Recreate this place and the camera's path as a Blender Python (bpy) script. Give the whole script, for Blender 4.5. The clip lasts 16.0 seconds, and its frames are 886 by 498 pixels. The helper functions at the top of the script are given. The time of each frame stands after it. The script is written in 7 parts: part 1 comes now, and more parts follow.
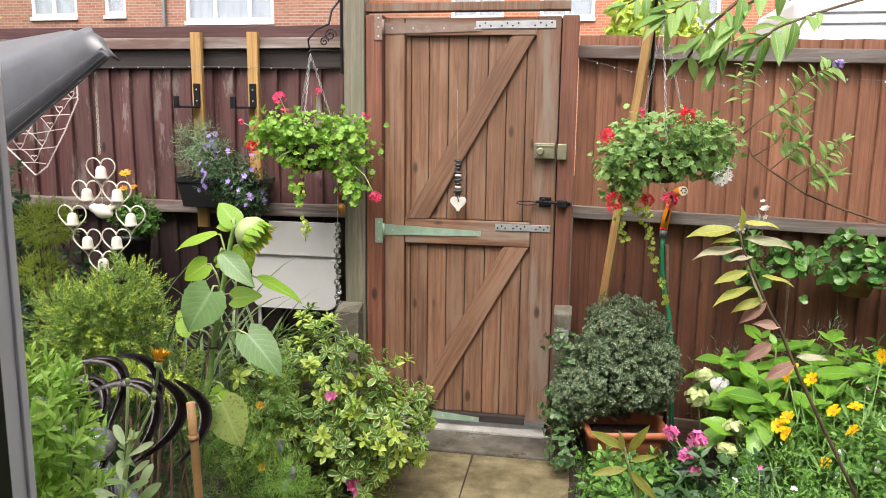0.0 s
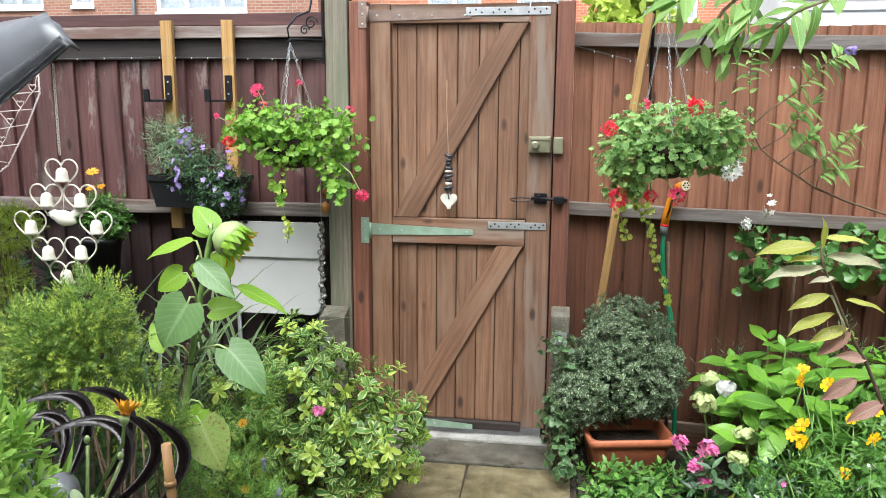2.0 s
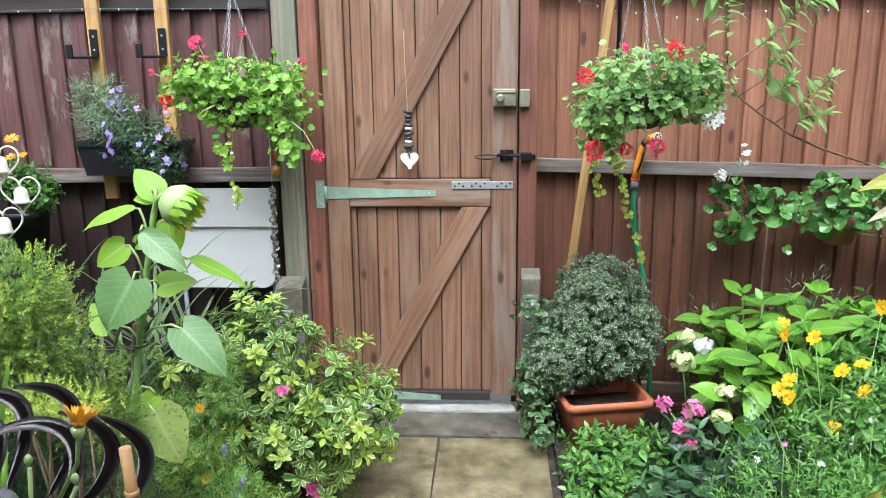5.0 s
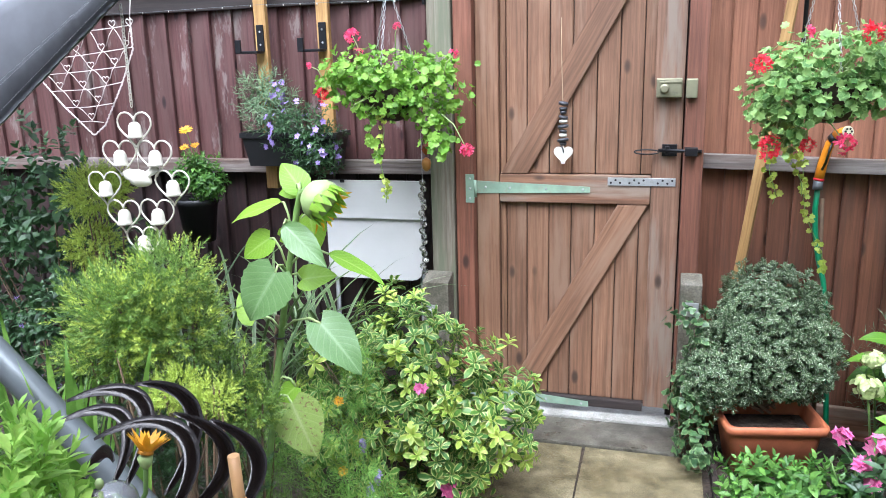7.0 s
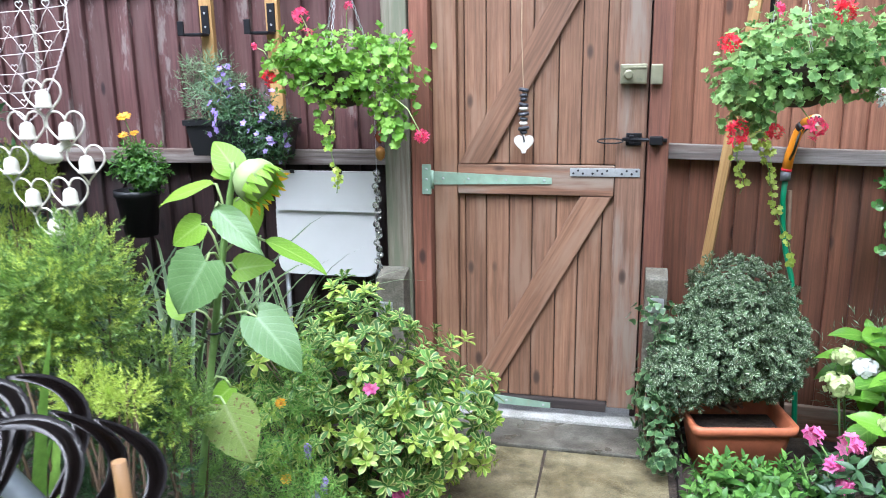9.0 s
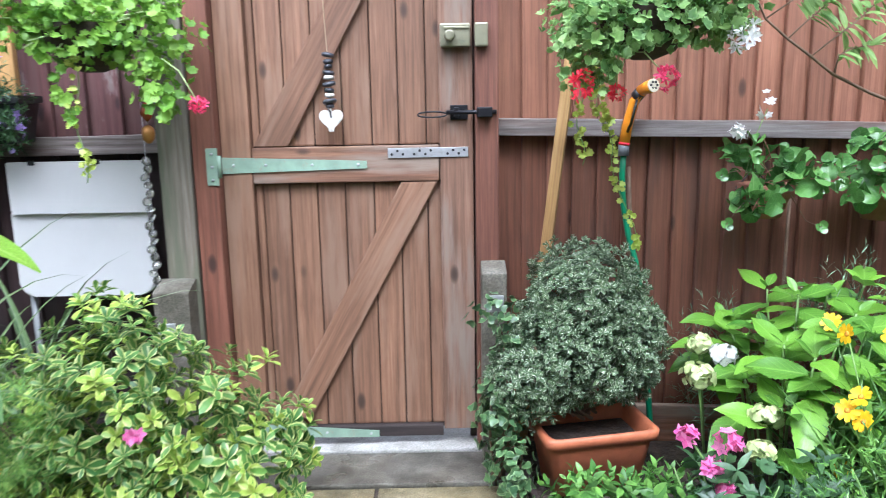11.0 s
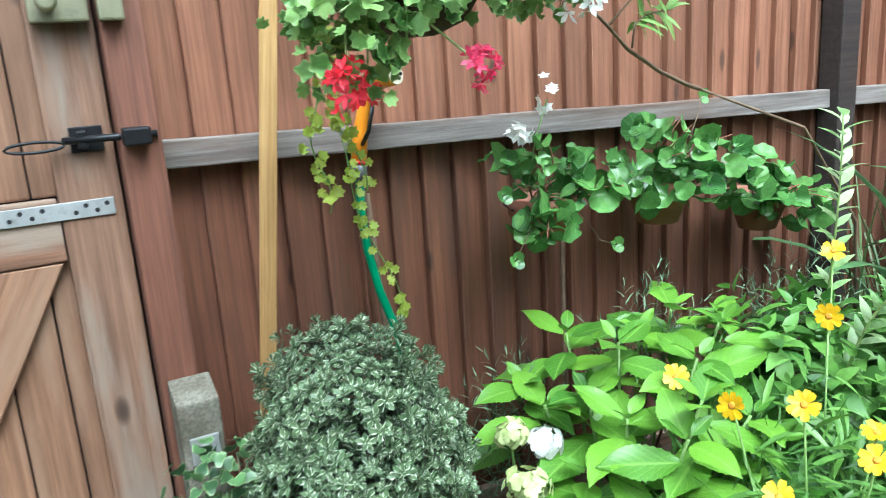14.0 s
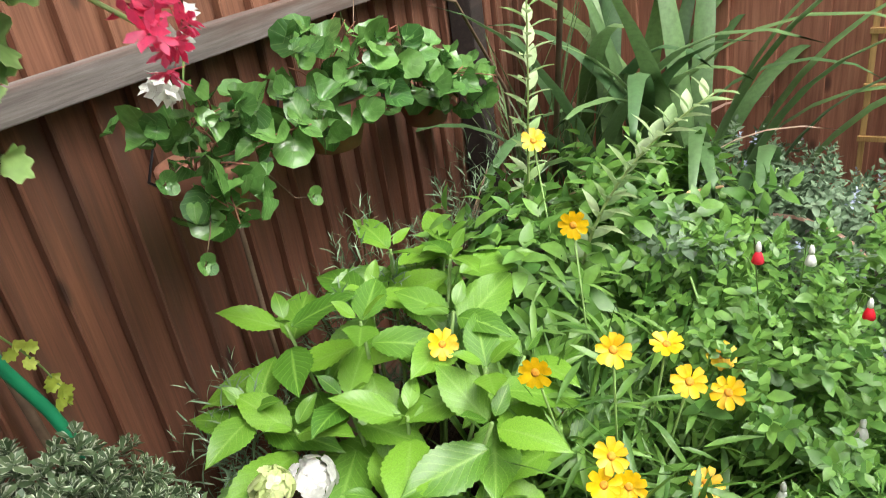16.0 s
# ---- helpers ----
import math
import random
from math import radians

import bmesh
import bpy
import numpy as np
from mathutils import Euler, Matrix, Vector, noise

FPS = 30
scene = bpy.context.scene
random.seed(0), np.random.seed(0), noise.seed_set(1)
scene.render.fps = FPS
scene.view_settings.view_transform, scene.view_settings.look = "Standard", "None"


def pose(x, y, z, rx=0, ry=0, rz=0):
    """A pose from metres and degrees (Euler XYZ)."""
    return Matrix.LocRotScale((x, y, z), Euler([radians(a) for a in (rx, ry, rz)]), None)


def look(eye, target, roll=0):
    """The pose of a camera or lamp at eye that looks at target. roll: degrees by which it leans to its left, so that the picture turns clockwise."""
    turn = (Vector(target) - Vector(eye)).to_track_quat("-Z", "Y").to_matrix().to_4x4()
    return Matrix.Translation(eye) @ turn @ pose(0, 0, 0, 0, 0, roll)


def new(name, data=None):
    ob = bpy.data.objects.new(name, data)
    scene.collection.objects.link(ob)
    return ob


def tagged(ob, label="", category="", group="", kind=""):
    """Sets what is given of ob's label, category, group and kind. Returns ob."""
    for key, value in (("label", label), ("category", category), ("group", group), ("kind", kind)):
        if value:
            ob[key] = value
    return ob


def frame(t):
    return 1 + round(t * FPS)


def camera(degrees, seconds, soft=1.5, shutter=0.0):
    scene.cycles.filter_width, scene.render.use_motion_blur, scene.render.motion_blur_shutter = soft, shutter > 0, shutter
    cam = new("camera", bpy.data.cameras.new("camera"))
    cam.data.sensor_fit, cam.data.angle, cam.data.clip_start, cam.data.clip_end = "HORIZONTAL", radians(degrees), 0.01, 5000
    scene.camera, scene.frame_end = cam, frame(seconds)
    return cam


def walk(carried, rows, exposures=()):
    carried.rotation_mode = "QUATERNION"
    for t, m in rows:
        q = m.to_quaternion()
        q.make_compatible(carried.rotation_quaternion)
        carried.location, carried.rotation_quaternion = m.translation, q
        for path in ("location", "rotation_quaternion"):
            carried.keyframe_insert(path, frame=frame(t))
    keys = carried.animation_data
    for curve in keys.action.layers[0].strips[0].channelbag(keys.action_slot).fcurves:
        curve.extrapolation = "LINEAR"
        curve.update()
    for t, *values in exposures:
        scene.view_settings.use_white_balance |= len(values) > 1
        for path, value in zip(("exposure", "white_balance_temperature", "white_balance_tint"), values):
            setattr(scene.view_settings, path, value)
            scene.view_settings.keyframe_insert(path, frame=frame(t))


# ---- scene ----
cam = camera(60.8, 16.0, soft=0.9, shutter=0.4)
PATH = [
    (0, (0.322, 0.062, 1.555), (-0.021, 2.003, 1.215), 0.7),
    (0.5, (0.304, 0.115, 1.558), (-0.034, 2.057, 1.221), 0.6),
    (1, (0.267, 0.175, 1.562), (-0.05, 2.121, 1.226), 0.5),
    (1.5, (0.251, 0.212, 1.568), (-0.043, 2.161, 1.228), 0.4),
    (2, (0.23, 0.242, 1.563), (-0.053, 2.188, 1.2), 0.3),
    (2.5, (0.227, 0.273, 1.557), (-0.045, 2.213, 1.157), 0.1),
    (3, (0.252, 0.308, 1.55), (-0.014, 2.239, 1.105), -0.2),
    (3.2, (0.253, 0.325, 1.548), (-0.017, 2.251, 1.081), -0.4),
    (5.3, (0.095, 0.425, 1.506), (-0.019, 2.371, 1.058), -0.7),
    (5.5, (0.096, 0.429, 1.509), (-0.052, 2.372, 1.058), -0.6),
    (6, (0.159, 0.46, 1.52), (-0.174, 2.374, 1.043), -0.7),
    (6.5, (0.176, 0.48, 1.515), (-0.336, 2.352, 1.031), -1.3),
    (7, (0.14, 0.542, 1.514), (-0.402, 2.41, 1.045), -1.5),
    (7.5, (0.126, 0.569, 1.508), (-0.381, 2.447, 1.044), -1.1),
    (8, (0.111, 0.585, 1.504), (-0.364, 2.471, 1.037), -1.0),
    (8.2, (0.108, 0.592, 1.505), (-0.363, 2.478, 1.036), -1.0),
    (10.3, (0.22, 0.964, 1.214), (-0.066, 2.904, 0.821), 0.2),
    (10.5, (0.2, 1.005, 1.202), (0.006, 2.958, 0.819), -0.4),
    (11, (0.098, 1.153, 1.212), (0.113, 3.116, 0.826), -1.0),
    (11.5, (-0.008, 1.328, 1.217), (0.24, 3.272, 0.819), -0.7),
    (12, (0.016, 1.472, 1.201), (0.34, 3.409, 0.822), -0.9),
    (12.5, (0.08, 1.636, 1.209), (0.4, 3.574, 0.835), -1.3),
    (13, (0.071, 1.828, 1.229), (0.582, 3.719, 0.824), -3.5),
    (13.5, (0.021, 1.985, 1.262), (0.826, 3.757, 0.803), -4.2),
    (14, (0.069, 2.101, 1.269), (0.994, 3.807, 0.787), -3.9),
    (14.5, (0.159, 2.183, 1.306), (1.176, 3.832, 0.809), -5.2),
    (15, (0.247, 2.318, 1.307), (1.511, 3.738, 0.689), -7.4),
    (15.5, (0.277, 2.52, 1.318), (1.735, 3.562, 0.428), -9.9),
    (16, (0.254, 2.597, 1.352), (1.783, 3.498, 0.429), -8.9),
]
# the clip's camera brightens its picture as it nears the gate, and cools it a little
EXPOSURES = [(0, 1.3, 6650, 14), (0.8, 1.32, 6350, 11), (3, 1.45, 5950, 7), (5.5, 1.62, 5600, 9), (7, 1.75, 5500, 12), (8.2, 1.77, 5400, 11), (10.5, 1.76, 5300, 12), (11.5, 1.86, 5350, 15), (12, 1.94, 5300, 12), (13.2, 1.95, 5200, -2), (14.5, 1.84, 5600, 1), (15.2, 1.68, 6200, 10), (16, 1.52, 6500, 11)]
walk(cam, [(t, look(eye, target, roll)) for t, eye, target, roll in PATH], EXPOSURES)

# ---- world, sun, exposure ----
world = bpy.data.worlds.new("overcast_sky")
scene.world = world
world.use_nodes = True
wn, wl = world.node_tree.nodes, world.node_tree.links
sky = wn.new("ShaderNodeTexSky")
sky.sky_type, sky.sun_disc = "NISHITA", False
sky.sun_elevation, sky.sun_rotation = radians(58), radians(200)
sky.air_density, sky.dust_density, sky.ozone_density = 1.0, 6.0, 1.0
hazy = wn.new("ShaderNodeHueSaturation")
hazy.inputs["Saturation"].default_value = 0.18
wl.new(sky.outputs[0], hazy.inputs["Color"])
wl.new(hazy.outputs[0], wn["Background"].inputs[0])
wn["Background"].inputs[1].default_value = 0.15
sun_data = bpy.data.lights.new("sun", "SUN")
sun_data.energy, sun_data.angle, sun_data.color = 1.1, radians(25), (1.0, 0.97, 0.92)
sun = new("sun", sun_data)
sun.matrix_world = look((1.6, -4.2, 7.5), (0, 0, 0))


# ---- materials ----
def material(name, rough=0.6, metal=0.0, colour=(0.5, 0.5, 0.5)):
    m = bpy.data.materials.new(name)
    m.use_nodes = True
    b = m.node_tree.nodes["Principled BSDF"]
    b.inputs["Roughness"].default_value, b.inputs["Metallic"].default_value = rough, metal
    b.inputs["Base Color"].default_value = (*colour, 1)
    return m, m.node_tree.nodes, m.node_tree.links, b


def ramp(n, stops):
    r = n.new("ShaderNodeValToRGB")
    while len(r.color_ramp.elements) < len(stops):
        r.color_ramp.elements.new(0.5)
    for e, (p, c) in zip(r.color_ramp.elements, stops):
        e.position, e.color = p, (*c, 1)
    return r


def coords(n, l, scale, shift=True):
    """Object coordinates, scaled, and moved by the object's own random number so that alike pieces differ."""
    t, m = n.new("ShaderNodeTexCoord"), n.new("ShaderNodeMapping")
    m.inputs["Scale"].default_value = scale
    l.new(t.outputs["Object"], m.inputs["Vector"])
    if shift:
        o, s = n.new("ShaderNodeObjectInfo"), n.new("ShaderNodeVectorMath")
        s.operation = "SCALE"
        s.inputs[0].default_value = (31, 17, 23)
        l.new(o.outputs["Random"], s.inputs["Scale"])
        l.new(s.outputs[0], m.inputs["Location"])
    return m


def mixed(n, l, a, b, factor, how="MIX"):
    x = n.new("ShaderNodeMix")
    x.data_type, x.blend_type = "RGBA", how
    for socket, v in ((x.inputs[6], a), (x.inputs[7], b), (x.inputs[0], factor)):
        if hasattr(v, "is_output"):
            l.new(v, socket)
        else:
            socket.default_value = v if not isinstance(v, tuple) else (*v, 1)
    return x.outputs[2]


def noise_node(n, l, vec, scale, detail=4.0, rough=0.6):
    t = n.new("ShaderNodeTexNoise")
    t.inputs["Scale"].default_value, t.inputs["Detail"].default_value, t.inputs["Roughness"].default_value = scale, detail, rough
    l.new(vec.outputs[0], t.inputs["Vector"])
    return t.outputs["Fac"]


def bump(n, l, b, height, strength, distance):
    x = n.new("ShaderNodeBump")
    x.inputs["Strength"].default_value, x.inputs["Distance"].default_value = strength, distance
    l.new(height, x.inputs["Height"])
    l.new(x.outputs[0], b.inputs["Normal"])


def wood(name, dark, mid, pale, along="z", rough=0.7, weather=None, amount=0.45, knots=True, flakes=None):
    """Grained timber: fine streaks along one axis, broad stains, knots, and greyed or flaking patches."""
    m, n, l, b = material(name, rough)
    st = {"z": (1, 1, 0.05), "x": (0.05, 1, 1)}[along]
    v = coords(n, l, st)
    streak = noise_node(n, l, v, 55, 6, 0.7)
    r = ramp(n, [(0.25, dark), (0.5, mid), (0.78, pale)])
    l.new(streak, r.inputs[0])
    # fine pores and the wavering rings of flat-sawn timber
    fine = noise_node(n, l, coords(n, l, (1, 1, 0.018) if along == "z" else (0.018, 1, 1)), 190, 4, 0.75)
    rf = ramp(n, [(0.34, (0.76, 0.74, 0.72)), (0.52, (1.0, 1.0, 1.0)), (0.7, (1.09, 1.08, 1.07))])
    l.new(fine, rf.inputs[0])
    wave = n.new("ShaderNodeTexWave")
    wave.bands_direction = "X" if along == "z" else "Z"
    wave.inputs["Scale"].default_value, wave.inputs["Distortion"].default_value = 11, 7
    wave.inputs["Detail"].default_value, wave.inputs["Detail Scale"].default_value = 3, 0.9
    l.new(coords(n, l, (1, 1, 0.07) if along == "z" else (0.07, 1, 1)).outputs[0], wave.inputs["Vector"])
    rg = ramp(n, [(0.0, (0.87, 0.85, 0.83)), (0.3, (1.0, 1.0, 1.0)), (1.0, (1.04, 1.035, 1.03))])
    l.new(wave.outputs["Fac"], rg.inputs[0])
    grain = mixed(n, l, rf.outputs[0], rg.outputs[0], 1.0, "MULTIPLY")
    vb = coords(n, l, (1, 1, 0.35) if along == "z" else (0.35, 1, 1))
    broad = noise_node(n, l, vb, 6, 3)
    rb = ramp(n, [(0.3, (0.72, 0.69, 0.66)), (0.7, (1.1, 1.09, 1.08))])
    l.new(broad, rb.inputs[0])
    col = mixed(n, l, r.outputs[0], rb.outputs[0], 1.0, "MULTIPLY")
    col = mixed(n, l, col, grain, 1.0, "MULTIPLY")
    if weather:
        w = noise_node(n, l, coords(n, l, (1, 1, 0.12) if along == "z" else (0.12, 1, 1)), 14, 5)
        rw = ramp(n, [(0.62 - amount * 0.35, (0, 0, 0)), (0.72 - amount * 0.2, (1, 1, 1))])
        l.new(w, rw.inputs[0])
        col = mixed(n, l, col, weather, rw.outputs[0])
    if flakes:
        w = noise_node(n, l, coords(n, l, (1, 1, 0.28)), 8, 9, 0.72)
        rw = ramp(n, [(0.56, (0, 0, 0)), (0.60, (0.5, 0.5, 0.5)), (0.70, (0.9, 0.9, 0.9))])
        l.new(w, rw.inputs[0])
        col = mixed(n, l, col, flakes, rw.outputs[0])
    if knots:
        k = n.new("ShaderNodeTexVoronoi")
        k.inputs["Scale"].default_value = 7.5
        l.new(coords(n, l, (1, 1, 0.45) if along == "z" else (0.45, 1, 1)).outputs[0], k.inputs["Vector"])
        rk = ramp(n, [(0.05, (1, 1, 1)), (0.085, (0.75, 0.75, 0.75)), (0.13, (0, 0, 0))])
        l.new(k.outputs["Distance"], rk.inputs[0])
        col = mixed(n, l, col, tuple(c * 0.35 for c in dark), rk.outputs[0])
    # tone of the single piece
    o = n.new("ShaderNodeObjectInfo")
    hs = n.new("ShaderNodeHueSaturation")
    mr = n.new("ShaderNodeMapRange")
    mr.inputs["To Min"].default_value, mr.inputs["To Max"].default_value = 0.86, 1.12
    l.new(o.outputs["Random"], mr.inputs["Value"])
    l.new(mr.outputs[0], hs.inputs["Value"])
    l.new(col, hs.inputs["Color"])
    l.new(hs.outputs[0], b.inputs["Base Color"])
    bump(n, l, b, streak, 0.45, 0.004)
    return m


def rocky(name, a, b_, c, scale=9, rough=0.85, grit=160, depth=0.004, wet=None):
    """Concrete, stone, soil: broad blotches under a fine grit."""
    m, n, l, b = material(name, rough)
    v = coords(n, l, (1, 1, 1))
    r = ramp(n, [(0.3, a), (0.5, b_), (0.72, c)])
    l.new(noise_node(n, l, v, scale, 6, 0.65), r.inputs[0])
    g = noise_node(n, l, v, grit, 2)
    rg = ramp(n, [(0.3, (0.6, 0.6, 0.6)), (0.7, (1.2, 1.2, 1.2))])
    l.new(g, rg.inputs[0])
    l.new(mixed(n, l, r.outputs[0], rg.outputs[0], 1.0, "MULTIPLY"), b.inputs["Base Color"])
    if wet:
        rr = ramp(n, [(0.4, (wet,) * 3), (0.65, (rough,) * 3)])
        l.new(noise_node(n, l, v, scale * 0.7, 3), rr.inputs[0])
        l.new(rr.outputs[0], b.inputs["Roughness"])
    bump(n, l, b, g, 0.5, depth)
    return m


def plain(name, colour, rough=0.5, metal=0.0, vary=0.15, scale=20, dirt=None):
    """Paint, plastic or metal with a little wear."""
    m, n, l, b = material(name, rough, metal)
    v = coords(n, l, (1, 1, 1))
    r = ramp(n, [(0.3, tuple(c * (1 - vary) for c in colour)), (0.7, tuple(min(1, c * (1 + vary)) for c in colour))])
    l.new(noise_node(n, l, v, scale, 5), r.inputs[0])
    col = r.outputs[0]
    if dirt:
        rd = ramp(n, [(0.55, (0, 0, 0)), (0.75, (1, 1, 1))])
        l.new(noise_node(n, l, v, scale * 2.3, 8, 0.7), rd.inputs[0])
        col = mixed(n, l, col, dirt, rd.outputs[0])
    l.new(col, b.inputs["Base Color"])
    bump(n, l, b, noise_node(n, l, v, scale * 6, 2), 0.12, 0.001)
    return m


WOOD_GATE = wood("gate_timber", (0.112, 0.056, 0.030), (0.185, 0.097, 0.054), (0.265, 0.147, 0.088), weather=(0.21, 0.125, 0.078), amount=0.35)
WOOD_GATE_X = wood("gate_rail_timber", (0.10, 0.047, 0.025), (0.205, 0.102, 0.056), (0.32, 0.17, 0.105), along="x", weather=(0.24, 0.18, 0.135), amount=0.5)
WOOD_STILE = wood("weathered_stile", (0.095, 0.050, 0.030), (0.17, 0.094, 0.058), (0.25, 0.15, 0.10), weather=(0.17, 0.13, 0.10), amount=0.35)
WOOD_POST = wood("stained_post", (0.095, 0.036, 0.02), (0.165, 0.063, 0.036), (0.24, 0.105, 0.066), amount=0.3)
WOOD_GREY = wood("grey_post", (0.105, 0.09, 0.065), (0.19, 0.17, 0.13), (0.28, 0.26, 0.21), weather=(0.12, 0.125, 0.08), amount=0.5)
WOOD_LEFT = wood("plum_fence_boards", (0.052, 0.019, 0.019), (0.097, 0.038, 0.036), (0.155, 0.072, 0.068), weather=(0.105, 0.052, 0.046), amount=0.5, flakes=(0.23, 0.195, 0.175))
WOOD_RIGHT = wood("cedar_fence_boards", (0.175, 0.074, 0.041), (0.24, 0.105, 0.059), (0.305, 0.143, 0.084), amount=0.3)
# darker tones for the boards below the middle rails
WOOD_RIGHT_LOW = wood("lower_cedar_boards", (0.115, 0.045, 0.024), (0.155, 0.062, 0.033), (0.20, 0.085, 0.047), weather=(0.095, 0.043, 0.026), amount=0.3)
WOOD_LEFT_LOW = wood("lower_plum_boards", (0.016, 0.008, 0.008), (0.034, 0.015, 0.015), (0.06, 0.03, 0.028), weather=(0.02, 0.014, 0.012), amount=0.5)
WOOD_SIDE = wood("side_fence_boards", (0.22, 0.085, 0.05), (0.34, 0.14, 0.085), (0.44, 0.21, 0.13), amount=0.3)
WOOD_RAIL = wood("weathered_rail", (0.13, 0.105, 0.09), (0.25, 0.215, 0.195), (0.42, 0.39, 0.37), along="x", weather=(0.12, 0.07, 0.055), amount=0.5, knots=False)
WOOD_RAIL_R = wood("grey_rail", (0.085, 0.072, 0.066), (0.165, 0.148, 0.138), (0.28, 0.265, 0.25), along="x", weather=(0.10, 0.065, 0.05), amount=0.5, knots=False)
WOOD_PALE = wood("treated_batten", (0.30, 0.17, 0.055), (0.42, 0.25, 0.085), (0.52, 0.34, 0.14))
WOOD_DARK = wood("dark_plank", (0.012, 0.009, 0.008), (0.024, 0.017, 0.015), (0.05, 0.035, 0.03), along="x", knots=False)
WOOD_PLUM_X = wood("plum_top_plank", (0.05, 0.018, 0.018), (0.085, 0.034, 0.032), (0.13, 0.06, 0.055), along="x", knots=False)
CONCRETE = rocky("old_concrete", (0.17, 0.16, 0.14), (0.29, 0.28, 0.25), (0.42, 0.41, 0.38))
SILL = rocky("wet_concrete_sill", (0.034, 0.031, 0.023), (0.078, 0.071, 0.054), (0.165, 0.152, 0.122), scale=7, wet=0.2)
SLAB = rocky("riven_paving", (0.062, 0.049, 0.022), (0.165, 0.136, 0.070), (0.275, 0.23, 0.135), scale=10, grit=210, depth=0.008, wet=0.3)
MOSSY = rocky("mossy_concrete", (0.06, 0.055, 0.035), (0.115, 0.103, 0.075), (0.19, 0.175, 0.14), scale=12)
SOIL = rocky("damp_soil", (0.018, 0.012, 0.008), (0.04, 0.027, 0.018), (0.075, 0.052, 0.034), scale=14, grit=70, depth=0.02)
WHITE_PVC = plain("white_upvc", (0.78, 0.79, 0.80), 0.3, vary=0.04)
BLACK = plain("black_plastic", (0.012, 0.012, 0.013), 0.4)
IRON = plain("black_iron", (0.014, 0.014, 0.016), 0.45, 0.6)
GREEN_METAL = plain("faded_green_hinge_paint", (0.24, 0.34, 0.25), 0.5, 0.2, dirt=(0.30, 0.24, 0.17))
BROWN_METAL = plain("brown_hinge_paint", (0.21, 0.145, 0.115), 0.5, 0.2, dirt=(0.32, 0.27, 0.23))
ZINC = plain("galvanised_steel", (0.46, 0.47, 0.47), 0.42, 0.7, dirt=(0.30, 0.29, 0.26))
BRASS_GREY = plain("weathered_brass_lock", (0.27, 0.26, 0.17), 0.4, 0.6, dirt=(0.16, 0.17, 0.12))
CREAM = plain("cream_painted_metal", (0.62, 0.59, 0.50), 0.5, vary=0.08, dirt=(0.55, 0.48, 0.40))
TABLE_WHITE = plain("white_moulded_plastic", (0.53, 0.525, 0.505), 0.35, vary=0.03, scale=6)
TERRACOTTA = plain("terracotta_plastic", (0.40, 0.125, 0.055), 0.5, vary=0.15, dirt=(0.30, 0.10, 0.05))
CLAY = plain("fired_clay", (0.24, 0.10, 0.058), 0.85, vary=0.25, dirt=(0.20, 0.13, 0.085))
STEEL_GREY = plain("grey_coated_tube", (0.12, 0.135, 0.14), 0.4, 0.3)
CANOPY = plain("charcoal_canopy_cloth", (0.092, 0.095, 0.103), 0.30, vary=0.16, scale=9)
STONE_PALE = plain("pale_pebble", (0.58, 0.55, 0.49), 0.6, vary=0.12)
STONE_DARK = plain("dark_pebble", (0.035, 0.036, 0.042), 0.4)
ROPE = plain("jute_string", (0.36, 0.26, 0.16), 0.9)
RENDER_WALL = rocky("house_render", (0.50, 0.48, 0.44), (0.58, 0.56, 0.52), (0.65, 0.63, 0.6), scale=3)


# ---- mesh helpers ----
def box(bm, x0, x1, y0, y1, z0, z1, bevel=0.0, m=None):
    r = bmesh.ops.create_cube(bm, size=1)
    vs = r["verts"]
    for v in vs:
        v.co = Vector(((x0 + x1) / 2 + v.co.x * (x1 - x0), (y0 + y1) / 2 + v.co.y * (y1 - y0), (z0 + z1) / 2 + v.co.z * (z1 - z0)))
    if m is not None:
        bmesh.ops.transform(bm, matrix=m, verts=vs)
    if bevel:
        es = list({e for v in vs for e in v.link_edges})
        bmesh.ops.bevel(bm, geom=es, offset=bevel, segments=2, affect="EDGES", profile=0.6)
    return bm


def boxed(*a, **k):
    return box(bmesh.new(), *a, **k)


def tube(bm, points, radius, sides=6, closed=False, taper=1.0):
    """A round bar along points."""
    pts = [Vector(p) for p in points]
    n = len(pts)
    rings, ref = [], Vector((0.13, 0.21, 0.97)).normalized()
    for i, p in enumerate(pts):
        a, b = (pts[(i - 1) % n], pts[(i + 1) % n]) if closed else (pts[max(i - 1, 0)], pts[min(i + 1, n - 1)])
        d = (b - a).normalized() if (b - a).length > 1e-9 else Vector((0, 0, 1))
        u = d.cross(ref)
        if u.length < 1e-3:
            u = d.cross(Vector((1, 0, 0)))
        u.normalize()
        w = d.cross(u)
        r = radius * (1 + (taper - 1) * i / max(n - 1, 1))
        rings.append([bm.verts.new(p + r * (math.cos(t) * u + math.sin(t) * w)) for t in (2 * math.pi * k / sides for k in range(sides))])
    for i in range(n if closed else n - 1):
        a, b = rings[i], rings[(i + 1) % n]
        for k in range(sides):
            bm.faces.new((a[k], a[(k + 1) % sides], b[(k + 1) % sides], b[k])).smooth = True
    if not closed:
        bm.faces.new(rings[0][::-1])
        bm.faces.new(rings[-1])
    return bm


